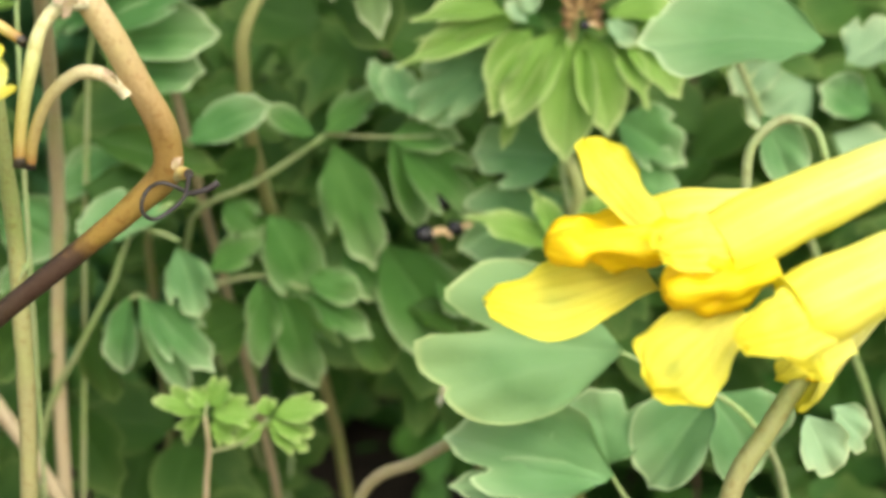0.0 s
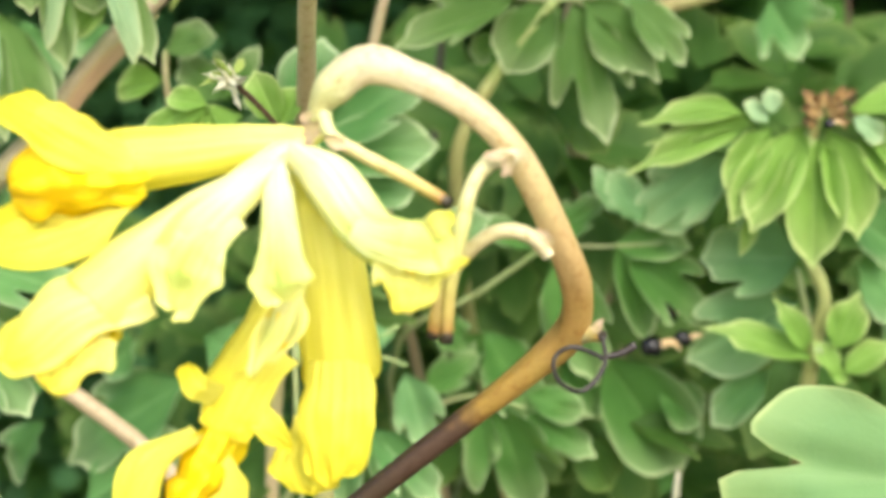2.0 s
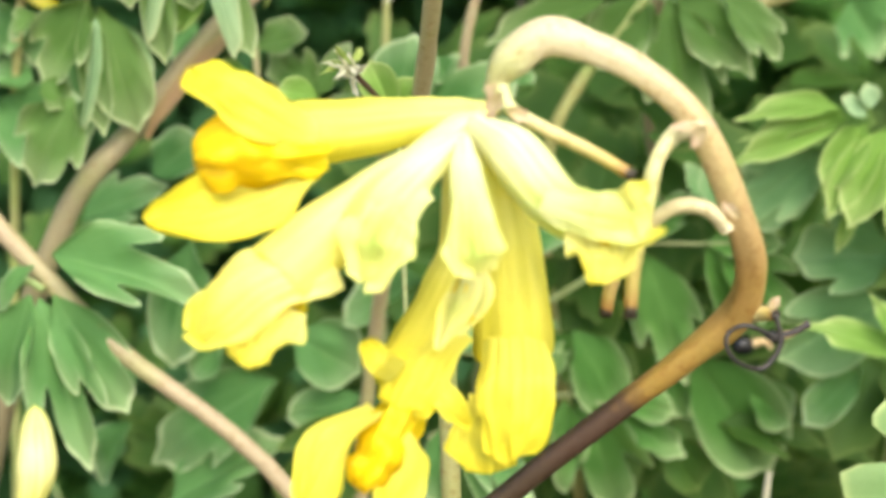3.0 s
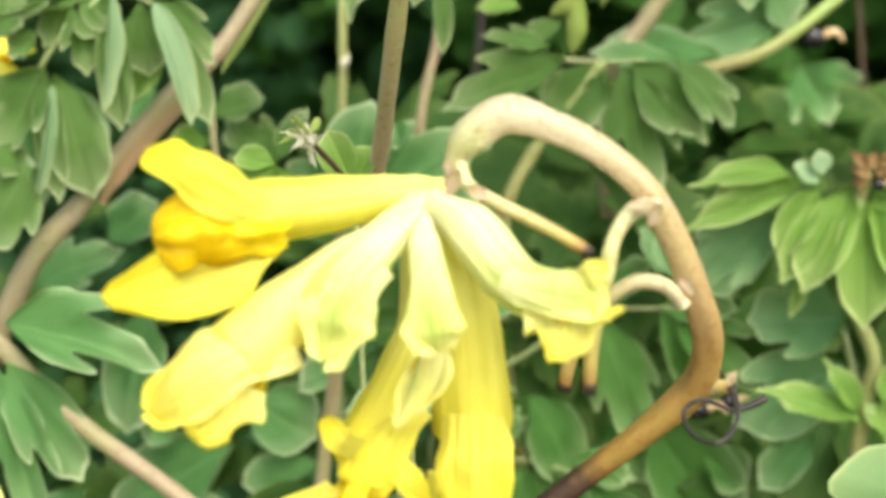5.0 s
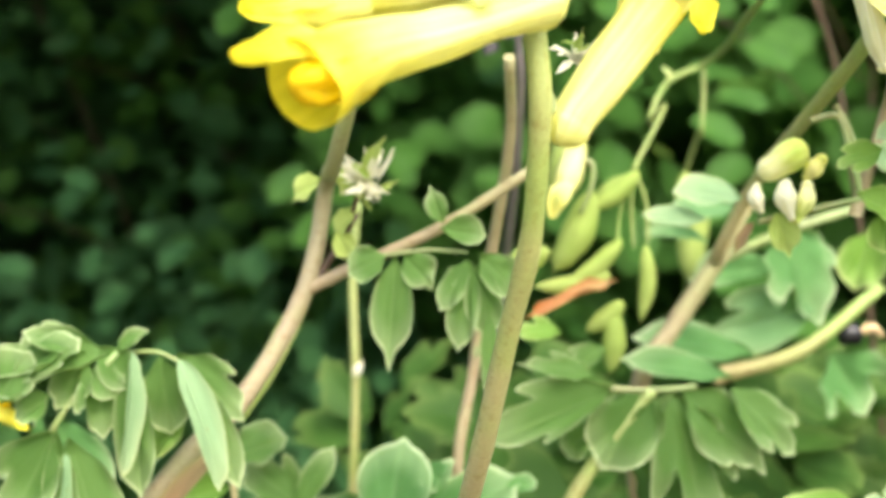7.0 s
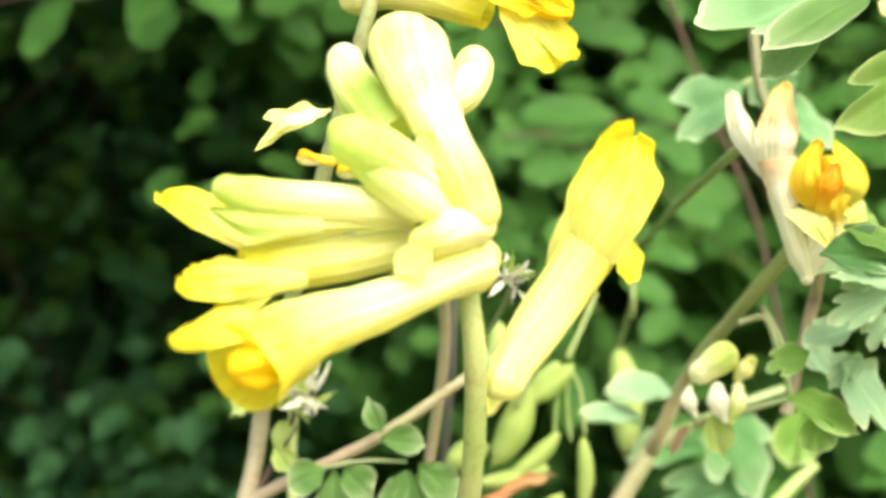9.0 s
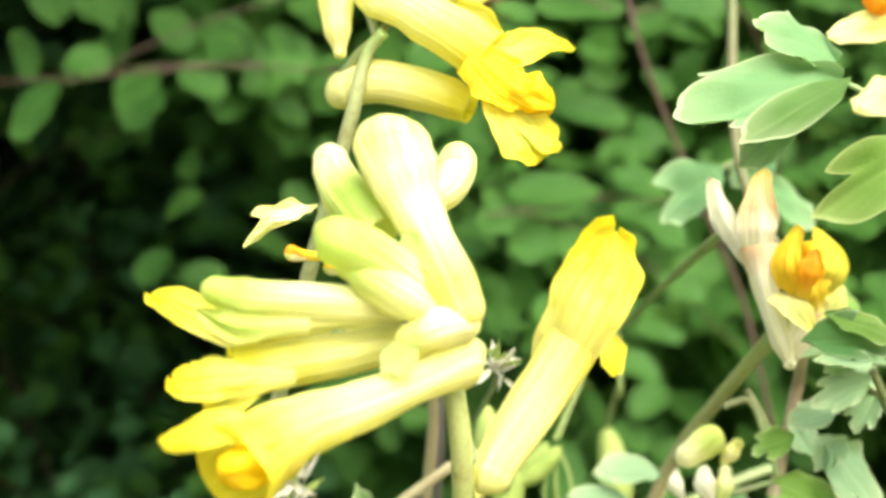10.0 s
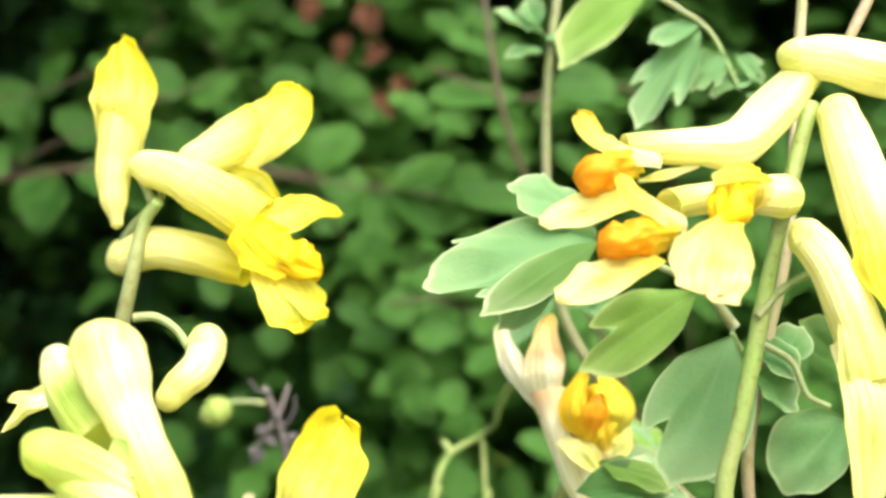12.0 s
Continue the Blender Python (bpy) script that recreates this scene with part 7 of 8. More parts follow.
leaflet(leaf, (36.8, 56, 297), (44.6, 56, 296.6), 4.3, notches=LOBED)
leaflet(leaf, (39, 56, 299.1), (45.1, 56, 297.1), 2.9, material=LEAF_YOUNG)
stem(t, [(50.7, 46, 307.2), (53.7, 46, 305.1), (54.6, 46, 302.3), (56.3, 46, 301.2)], 0.31, 0.22, STEM_LEAF, "branch")
leaf = stem(t, [(53.6, 76, 348.1), (56.6, 75, 345.3), (59.5, 75, 342.6), (61.8, 75, 336)], 0.33, 0.22, STEM_LEAF, "leaf")
leaflet(leaf, (58.6, 75, 342.7), (50.6, 75, 334.2), 6.0, notches=ROUNDED, material=LEAF_BLUE)
leaflet(leaf, (58.7, 75, 343.3), (53.2, 75, 342.2), 3.3, material=LEAF_BLUE)
leaflet(leaf, (60.9, 75, 340), (56.9, 75, 337), 3.8, notches=ROUNDED, material=LEAF_BLUE)
leaflet(leaf, (61.7, 75, 339.7), (64.6, 75, 337), 2.7, notches=ROUNDED, material=LEAF_BLUE)
leaflet(leaf, (64, 75, 337.1), (58.8, 75, 336.6), 2.9, material=LEAF_BLUE)
leaflet(leaf, (62.3, 75, 335.7), (63.8, 75, 333.4), 2.2, material=LEAF_BLUE)
leaflet(t, (57.8, 90, 353.1), (46.5, 90, 346.6), 6.6, material=LEAF_YOUNG)
stem(t, [(59.8, 33, 330.7), (57.4, 33, 327.1)], 0.43, 0.39, STEM_PINK, "branch")

t = thing("leafy_plant", (135, 140, 0), "thin upright stem with small folded leaves", "plant", "leafy plants")
stem(t, [(180, 150, 0), (152, 132, 200), (55.7, 98, 296.2), (51.3, 97, 303.5), (46.4, 96, 312.1), (43.9, 96, 320.1), (44.7, 96, 337.2), (46.2, 96, 346.6), (49, 97, 357.9)], 0.69, 0.56, STEM_DULL)
leaflet(t, (45.9, 95, 350.3), (40.8, 95, 353.6), 4.0, notches=ROUNDED, material=LEAF_BLUE)
leaflet(t, (45.6, 95, 348.4), (41.1, 95, 348.2), 2.7, material=LEAF_BLUE)
leaflet(t, (45.2, 95, 351.1), (44.6, 95, 354.7), 2.5, material=LEAF_BLUE)
leaflet(t, (46, 95, 349.7), (49, 95, 349.8), 2.5, material=LEAF_BLUE)

t = thing("plant_shoot", (12, 240, 0), "thin pinkish upright stem behind the leaves", "plant", "bare stems")
stem(t, [(12, 240, 0), (14, 170, 150), (1.9, 112, 254.8), (4.1, 112, 267.7), (5.5, 110, 276.8), (8.2, 100, 293.2), (7.9, 92, 300.9)], 0.78, 0.58, STEM_PINK)
leaflet(t, (4.3, 111, 269.1), (5.3, 111, 271.6), 1.0, notches=POINT, material=STEM_LEAF, name="bract")

t = thing("plant_shoot", (-2, 60, 0), "pale green upright stem behind the nodding flowers", "plant", "bare stems")
stem(t, [(0, 60, 0), (4.5, 46, 213), (4.2, 45, 225.6), (4.1, 44, 231.8), (5, 36, 245.6), (5, 33, 254)], 0.90, 0.71, STEM_GREEN)
leaflet(t, (4.2, 44, 227.9), (5.3, 44, 229.8), 0.7, notches=POINT, material=STEM_LEAF, name="bract")

# the dry twig with a round bud

t = thing("dry_twig", (-5, 300, 0), "dry purplish-black twig with a pale round bud", "twig")
stem(t, [(-5, 300, 0), (0, 230, 180), (11.7, 134, 304.4), (10.6, 133, 312.7), (9.3, 132, 316.9)], 0.76, 0.45, STEM_GREY)
stem(t, [(10.7, 132, 312.6), (12, 132, 315.5), (12.5, 132, 316.9)], 0.45, 0.26, STEM_GREY, "twig")
stem(t, [(10.2, 132, 312.3), (7.7, 132, 309.1), (6.5, 132, 308.5)], 0.45, 0.26, STEM_GREY, "twig")
stem(t, [(9.3, 132, 314.6), (7.1, 132, 315.1), (4.5, 132, 315.3)], 0.45, 0.30, STEM_LEAF, "stalk")
stem(t, [(10, 132, 315.7), (8.3, 132, 316.6), (7.3, 132, 318.1)], 0.30, 0.19, STEM_DARK, "twig")
stem(t, [(11.2, 132, 311), (12.9, 132, 313.1), (13.2, 132, 315.3)], 0.30, 0.19, STEM_DARK, "twig")
leaflet(t, (10.9, 131, 309.5), (13.2, 131, 309.8), 1.5, notches=POINT, material=STEM_DARK, name="husk", fold=0.3, wave=0.3)
leaflet(t, (8.8, 131, 308.2), (6.8, 131, 307.3), 1.8, notches=POINT, material=STEM_DARK, name="husk", fold=0.3, wave=0.3)
leaflet(t, (10.1, 131, 308.8), (8.9, 131, 310.3), 1.4, notches=POINT, material=STEM_DARK, name="husk", fold=0.3, wave=0.3)
leaflet(t, (9.7, 131, 311.1), (7.9, 131, 310.9), 1.4, notches=POINT, material=STEM_DARK, name="husk", fold=0.3, wave=0.3)
pod(t, (4.7, 131, 315.2), (0.5, 131, 313.5), 3.8, name="bud")

# small dry and faded things

t = thing("withered_flower", (-5.7, 59, 257.1), "small whitish withered flower head with dry bracts", "flower", "withered flower heads")
leaflet(t, (-5.9, 58.2, 257.1), (-7.2, 57.9, 257.8), 0.5, (1.02, -0.7, 0.12), notches=TOOTHED, material=POD, name="bract", fold=0.6, wave=0.5)
leaflet(t, (-5.2, 59.2, 256.5), (-5.3, 59.8, 254.6), 0.7, (-0.96, -0.7, 0.41), notches=POINT, material=DRY, name="bract", fold=0.6, wave=0.5)
leaflet(t, (-5.8, 58.1, 257.4), (-6.3, 55.8, 256.5), 0.6, (0.17, -0.7, -0.1), notches=POINT, material=DRY, name="bract", fold=0.6, wave=0.5)
leaflet(t, (-5.7, 58.4, 257), (-4.6, 59, 257), 0.7, (0.7, -0.7, 0.52), notches=TOOTHED, material=DRY, name="bract", fold=0.6, wave=0.5)
leaflet(t, (-5.8, 59.5, 257.1), (-7.3, 55.7, 257.2), 0.7, (0.1, -0.7, 0.76), notches=POINT, material=POD, name="bract", fold=0.6, wave=0.5)
leaflet(t, (-6.4, 58.2, 256.6), (-4.7, 57.1, 256), 0.5, (0.45, -0.7, 0.39), notches=POINT, material=DRY, name="bract", fold=0.6, wave=0.5)
leaflet(t, (-5.7, 59.1, 256.5), (-6.3, 58.2, 258.8), 0.9, (0.63, -0.7, -0.06), notches=TOOTHED, material=DRY, name="bract", fold=0.6, wave=0.5)
leaflet(t, (-6, 58.1, 257.5), (-6.9, 58, 256.1), 0.6, (0.4, -0.7, -0.84), notches=POINT, material=DRY, name="bract", fold=0.6, wave=0.5)
leaflet(t, (-5.4, 59.3, 257.2), (-6.8, 55.9, 259.2), 0.7, (-0.82, -0.7, 0.47), notches=POINT, material=POD, name="bract", fold=0.6, wave=0.5)
leaflet(t, (-5.5, 59.3, 256.5), (-6.7, 55.8, 257.7), 0.5, (0.46, -0.7, 0.83), notches=TOOTHED, material=DRY, name="bract", fold=0.6, wave=0.5)
leaflet(t, (-5.5, 59.1, 257.3), (-7.4, 57.8, 257.7), 0.7, (0.47, -0.7, 0.15), notches=POINT, material=DRY, name="bract", fold=0.6, wave=0.5)
leaflet(t, (-5.6, 59.6, 257.3), (-5, 56.4, 257.1), 0.7, (-0.41, -0.7, 0.78), notches=POINT, material=DRY, name="bract", fold=0.6, wave=0.5)
leaflet(t, (-5.4, 58.8, 257.4), (-4.7, 60.4, 259), 0.8, (0.44, -0.7, 0.66), notches=TOOTHED, material=POD, name="bract", fold=0.6, wave=0.5)
leaflet(t, (-5.5, 59.6, 256.2), (-6.3, 56.8, 256.6), 0.5, (-1.19, -0.7, 0.2), notches=POINT, material=DRY, name="bract", fold=0.6, wave=0.5)
leaflet(t, (-5.7, 59.3, 257), (-4.3, 57.6, 257.1), 0.7, (-0.25, -0.7, -0.91), notches=POINT, material=DRY, name="bract", fold=0.6, wave=0.5)
leaflet(t, (-5.8, 58.5, 256.5), (-6.4, 56.6, 258.8), 0.6, (0.03, -0.7, 0.86), notches=TOOTHED, material=DRY, name="bract", fold=0.6, wave=0.5)
stem(t, [(-5.3, 60, 256.5), (-3.7, 62, 254.6), (-2.2, 64, 252.5)], 0.30, 0.26, STEM_TWIG)

t = thing("withered_flower", (-8, 95, 287.7), "small withered pale flower head among green bracts", "flower", "withered flower heads")
stem(t, [(-10.8, 100, 281.2), (-9, 97, 284.7), (-8, 95, 287.2)], 0.30, 0.24, STEM_TWIG)
leaflet(t, (-7, 95, 289.1), (-8, 92.2, 286.9), 1.1, (0.69, -0.7, -0.54), notches=TOOTHED, material=POD, name="bract", fold=0.6, wave=0.5)
leaflet(t, (-6.2, 95.1, 287.7), (-4.4, 93.4, 291.2), 1.0, (0.13, -0.7, 1.84), notches=POINT, material=DRY, name="bract", fold=0.6, wave=0.5)
leaflet(t, (-7.4, 94.3, 288.9), (-6.4, 94.1, 288.3), 0.7, (0.5, -0.7, 1.82), notches=POINT, material=DRY, name="bract", fold=0.6, wave=0.5)
leaflet(t, (-6.3, 94.2, 288.8), (-9.6, 95.6, 288.7), 0.7, (0.27, -0.7, 0.58), notches=TOOTHED, material=DRY, name="bract", fold=0.6, wave=0.5)
leaflet(t, (-7.1, 94.6, 289.6), (-5.5, 91.9, 292.3), 1.2, (0.08, -0.7, 0.49), notches=POINT, material=POD, name="bract", fold=0.6, wave=0.5)
leaflet(t, (-7.3, 94.5, 289.3), (-6.6, 94.9, 287.5), 1.1, (-0.2, -0.7, -0.17), notches=POINT, material=DRY, name="bract", fold=0.6, wave=0.5)
leaflet(t, (-7.5, 95.6, 289.1), (-7.2, 93.4, 288.1), 1.0, (0.67, -0.7, 1.5), notches=TOOTHED, material=DRY, name="bract", fold=0.6, wave=0.5)
leaflet(t, (-7.4, 94.7, 288.2), (-5.1, 91.9, 287.3), 0.9, (-0.28, -0.7, -0.03), notches=POINT, material=DRY, name="bract", fold=0.6, wave=0.5)
leaflet(t, (-7.6, 95.7, 286.9), (-4.2, 96.1, 288.6), 0.7, (1.27, -0.7, 0.41), notches=POINT, material=POD, name="bract", fold=0.6, wave=0.5)
leaflet(t, (-7.4, 95.6, 288.4), (-9.1, 96.1, 291.1), 0.8, (-0.28, -0.7, 0.54), notches=TOOTHED, material=DRY, name="bract", fold=0.6, wave=0.5)
leaflet(t, (-7.4, 94.9, 288.6), (-6.5, 91.7, 286.7), 1.2, (-0.45, -0.7, -0.12), notches=POINT, material=DRY, name="bract", fold=0.6, wave=0.5)
leaflet(t, (-6.7, 95.9, 288.7), (-9.1, 92.6, 291.1), 0.9, (0.23, -0.7, -0.73), notches=POINT, material=DRY, name="bract", fold=0.6, wave=0.5)
leaflet(t, (-7, 95.6, 288.5), (-9.6, 97, 287.8), 1.0, (0.4, -0.7, 0.36), notches=TOOTHED, material=POD, name="bract", fold=0.6, wave=0.5)
leaflet(t, (-7.2, 94.9, 288.6), (-7.1, 93.8, 291.6), 0.7, (0.79, -0.7, -0.41), notches=POINT, material=DRY, name="bract", fold=0.6, wave=0.5)
leaflet(t, (-6.8, 95.8, 290.3), (-10.3, 96.2, 290.3), 0.9, (-0.42, -0.7, -0.23), notches=POINT, material=DRY, name="bract", fold=0.6, wave=0.5)
leaflet(t, (-7, 94.7, 288.2), (-7.2, 95.1, 287.2), 0.7, (0.51, -0.7, 0.36), notches=TOOTHED, material=DRY, name="bract", fold=0.6, wave=0.5)
leaflet(t, (-7.4, 96, 288.2), (-6.8, 94.7, 285.8), 0.8, (-0.28, -0.7, -0.49), notches=POINT, material=POD, name="bract", fold=0.6, wave=0.5)
leaflet(t, (-7.5, 94.9, 288.8), (-5.6, 95.2, 291.5), 1.0, (-0.03, -0.7, -0.11), notches=POINT, material=DRY, name="bract", fold=0.6, wave=0.5)
leaflet(t, (-11.8, 96, 289.1), (-14.6, 96, 287.4), 3.0, notches=POINT, material=POD, name="bract", fold=0.5)
leaflet(t, (-8, 96, 289.9), (-9.8, 96, 287.9), 2.7, notches=POINT, material=POD, name="bract", fold=0.5)
leaflet(t, (-10.5, 96, 283.4), (-9, 96, 281), 2.4, notches=POINT, material=POD, name="bract", fold=0.5)
leaflet(t, (-8.1, 96, 285.8), (-10.5, 96, 283.4), 2.6, notches=POINT, material=POD, name="bract", fold=0.5)

t = thing("withered_flower", (13, 70, 297.9), "dry whitish star of withered bracts", "flower", "withered flower heads")
leaflet(t, (12.8, 70.4, 297.3), (14.8, 69.4, 297.8), 0.9, (0.24, -0.7, 0.99), notches=TOOTHED, material=POD, name="bract", fold=0.6, wave=0.5)
leaflet(t, (12.5, 70.6, 297.8), (10.3, 70.1, 298.6), 0.7, (0.24, -0.7, 0.75), notches=POINT, material=DRY, name="bract", fold=0.6, wave=0.5)
leaflet(t, (12.7, 69.4, 297), (12.7, 71.2, 299.8), 0.9, (-0.34, -0.7, 0.4), notches=POINT, material=DRY, name="bract", fold=0.6, wave=0.5)
leaflet(t, (12.5, 70.3, 297.8), (10.9, 68.7, 297.8), 0.6, (-0.02, -0.7, 0.52), notches=TOOTHED, material=DRY, name="bract", fold=0.6, wave=0.5)
leaflet(t, (12.4, 69, 298.4), (11.7, 71.9, 299.5), 0.6, (0.35, -0.7, 1.24), notches=POINT, material=POD, name="bract", fold=0.6, wave=0.5)
leaflet(t, (12.3, 69.2, 297.2), (10.8, 66.8, 296.1), 0.6, (-0.01, -0.7, 0.46), notches=POINT, material=DRY, name="bract", fold=0.6, wave=0.5)
leaflet(t, (12.7, 69.2, 297.6), (14.4, 68.4, 298.9), 0.8, (1.26, -0.7, -0.68), notches=TOOTHED, material=DRY, name="bract", fold=0.6, wave=0.5)
leaflet(t, (13.1, 69.2, 296.8), (11.7, 71.8, 298.3), 0.8, (-1.29, -0.7, -0.69), notches=POINT, material=DRY, name="bract", fold=0.6, wave=0.5)
leaflet(t, (13, 69.3, 297.2), (14.5, 67.8, 297.8), 0.8, (0.09, -0.7, 0.86), notches=POINT, material=POD, name="bract", fold=0.6, wave=0.5)
leaflet(t, (12.7, 69.1, 297.8), (14.9, 69.2, 298.1), 0.5, (1.27, -0.7, 0.9), notches=TOOTHED, material=DRY, name="bract", fold=0.6, wave=0.5)
leaflet(t, (13, 69, 297.5), (14.2, 69.4, 297.8), 0.6, (-1.01, -0.7, 0.63), notches=POINT, material=DRY, name="bract", fold=0.6, wave=0.5)
leaflet(t, (12.1, 69.4, 297.3), (14.7, 70, 297.4), 0.5, (0.61, -0.7, -0.57), notches=POINT, material=DRY, name="bract", fold=0.6, wave=0.5)
leaflet(t, (12.4, 70.3, 297.4), (14.1, 68.9, 298.5), 0.8, (-0.22, -0.7, 0.59), notches=TOOTHED, material=POD, name="bract", fold=0.6, wave=0.5)
leaflet(t, (12.3, 70, 297.8), (13.9, 68.5, 297.6), 0.6, (0.14, -0.7, -0.26), notches=POINT, material=DRY, name="bract", fold=0.6, wave=0.5)
leaflet(t, (13.5, 69.1, 297), (12.8, 70.3, 295.6), 0.5, (-0.74, -0.7, 0.96), notches=POINT, material=DRY, name="bract", fold=0.6, wave=0.5)
leaflet(t, (13.3, 70.3, 296.6), (14.7, 70.6, 295.1), 0.5, (-0.35, -0.7, 0.22), notches=TOOTHED, material=DRY, name="bract", fold=0.6, wave=0.5)
leaflet(t, (12.3, 69.7, 298.3), (13, 68.4, 299.4), 0.7, (0.32, -0.7, -0.02), notches=POINT, material=POD, name="bract", fold=0.6, wave=0.5)
leaflet(t, (12.5, 70.7, 297.2), (13.4, 67.9, 297.4), 0.5, (-0.01, -0.7, -0.04), notches=POINT, material=DRY, name="bract", fold=0.6, wave=0.5)
stem(t, [(13, 70, 297.3), (13.1, 80, 296), (12.1, 90, 293.8)], 0.27, 0.25, STEM_LEAF)

t = thing("withered_flower", (-6, 92, 286.8), "dry whitish withered head of small bracts", "flower", "withered flower heads")
leaflet(t, (-6.6, 93.8, 288.5), (-8, 91.9, 290.3), 0.7, (0.18, -0.7, 0.19), notches=TOOTHED, material=POD, name="bract", fold=0.6, wave=0.5)
leaflet(t, (-7.3, 93.3, 288.5), (-9.8, 94, 289.4), 0.6, (-0.91, -0.7, 0.97), notches=POINT, material=DRY, name="bract", fold=0.6, wave=0.5)
leaflet(t, (-6.9, 93.9, 288.4), (-8.6, 91.1, 289.8), 0.6, (-0.01, -0.7, 0.55), notches=POINT, material=DRY, name="bract", fold=0.6, wave=0.5)
leaflet(t, (-6.8, 93.4, 287.8), (-6.8, 94.8, 286.7), 0.7, (0.14, -0.7, 1.3), notches=TOOTHED, material=DRY, name="bract", fold=0.6, wave=0.5)
leaflet(t, (-7.1, 94.5, 288), (-8.2, 94, 287.3), 0.8, (-0.78, -0.7, 0.88), notches=POINT, material=POD, name="bract", fold=0.6, wave=0.5)
leaflet(t, (-7.6, 94.7, 287.7), (-9.1, 92.4, 289.8), 0.9, (0.12, -0.7, 1.0), notches=POINT, material=DRY, name="bract", fold=0.6, wave=0.5)
leaflet(t, (-6.4, 93.4, 287.8), (-5.8, 93.9, 286.4), 0.6, (-0.38, -0.7, 0.87), notches=TOOTHED, material=DRY, name="bract", fold=0.6, wave=0.5)
leaflet(t, (-6.8, 93.7, 287.8), (-9, 90.8, 287.3), 0.7, (0.09, -0.7, 0.17), notches=POINT, material=DRY, name="bract", fold=0.6, wave=0.5)
leaflet(t, (-6.5, 94.9, 288.5), (-7.5, 95, 287.1), 0.7, (-0.25, -0.7, 0.43), notches=POINT, material=POD, name="bract", fold=0.6, wave=0.5)
leaflet(t, (-6.9, 94.1, 288.4), (-7, 94.6, 290.6), 0.6, (0.71, -0.7, 0.41), notches=TOOTHED, material=DRY, name="bract", fold=0.6, wave=0.5)
leaflet(t, (-6.8, 93.2, 288.6), (-7.9, 94.9, 290.2), 0.5, (0.26, -0.7, 0.15), notches=POINT, material=DRY, name="bract", fold=0.6, wave=0.5)
leaflet(t, (-6.9, 93.8, 288.8), (-5.9, 93, 291.2), 0.8, (-0.03, -0.7, -0.72), notches=POINT, material=DRY, name="bract", fold=0.6, wave=0.5)
leaflet(t, (-7.5, 94.7, 289.1), (-8.4, 90.9, 290.1), 0.6, (-0.5, -0.7, 0.24), notches=TOOTHED, material=POD, name="bract", fold=0.6, wave=0.5)
leaflet(t, (-6.8, 94.8, 289.3), (-5.5, 95.4, 289.6), 0.8, (1.36, -0.7, 0.61), notches=POINT, material=DRY, name="bract", fold=0.6, wave=0.5)
leaflet(t, (-6.5, 93.7, 288.5), (-5.9, 91, 287.4), 0.7, (-0.5, -0.7, 0.04), notches=POINT, material=DRY, name="bract", fold=0.6, wave=0.5)
leaflet(t, (-6.5, 94, 288.7), (-7.7, 92, 287.4), 0.9, (-0.33, -0.7, 0.42), notches=TOOTHED, material=DRY, name="bract", fold=0.6, wave=0.5)

t = thing("flower", (-44.3, 112, 264.8), "yellow flower half hidden by hanging leaves", "flower")
flower(t, (-61.1, 114, 268.9), (-47.2, 112, 264.8), "half")
leaflet(t, (-36.7, 97, 267.1), (-33.2, 97, 264.6), 2.4, notches=TOOTHED, material=PETAL, name="petal", fold=0.4)
stem(t, [(-53.9, 114, 266.5), (-56.7, 118, 251.2), (-70, 140, 0)], 0.60, 0.66, STEM_GREEN)

t = thing("seedling", (-1.4, 62, 256.3), "yellow-green folded young leaves with pale edges", "plant", "seedlings")
stem(t, [(5, 90, 0), (-1.8, 64, 251.3), (-2.2, 66, 253.8)], 0.29, 0.19, STEM_LEAF)
leaflet(t, (-2.2, 64, 252.7), (-4.3, 64, 257.5), 3.3, material=LEAF_YOUNG)
leaflet(t, (-2, 64, 252.7), (-0, 64, 256), 2.8, material=LEAF_YOUNG)
leaflet(t, (-9.9, 70, 253.9), (-17.2, 70, 251.1), 3.0, material=LEAF_YOUNG, fold=0.5)
leaflet(t, (-9.9, 70, 253.7), (-18.3, 70, 247.1), 3.0, material=LEAF_YOUNG, fold=0.5)
leaflet(t, (-9.8, 70, 253.7), (-10.3, 70, 247.9), 3.0, material=LEAF_YOUNG, fold=0.5)
leaflet(t, (-10.1, 70, 254.2), (-14.1, 70, 255), 2.5, material=LEAF_YOUNG, fold=0.5)

# black seeds from burst pods

t = thing("seed", (38, 118, 220.5), "glossy black seed with a pale appendage held in leaves", "seed", "black seeds")
seed_grain(t, (38, 118, 220.5), 1.55)

t = thing("seed", (40, 119, 224.8), "glossy black seed with a pale appendage held in leaves", "seed", "black seeds")
seed_grain(t, (40, 119, 224.8), 1.41)

t = thing("seed", (42.1, 119, 221.4), "glossy black seed with a pale appendage held in leaves", "seed", "black seeds")
seed_grain(t, (42.1, 119, 221.4), 1.25)

t = thing("seed", (57.9, 150, 269.5), "glossy black seed with a pale appendage held in leaves", "seed", "black seeds")
seed_grain(t, (57.9, 150, 269.5), 1.90)

t = thing("seed", (57.6, 107, 250.4), "glossy black seed with a pale appendage held in leaves", "seed", "black seeds")
seed_grain(t, (57.6, 107, 250.4), 0.69)

# brown twigs of the shrub that cross in front of it

t = thing("shrub_branch", (75.1, 220, 317.2), "bare brown twig rising from the shrub", "twig", "shrub twigs")
stem(t, [(110, 260, 0), (78.6, 230, 315.9), (71.2, 225, 335.8), (63.9, 220, 354.2), (57.8, 215, 373.3), (56.2, 215, 403.3)], 0.59, 0.48, STEM_TWIG)

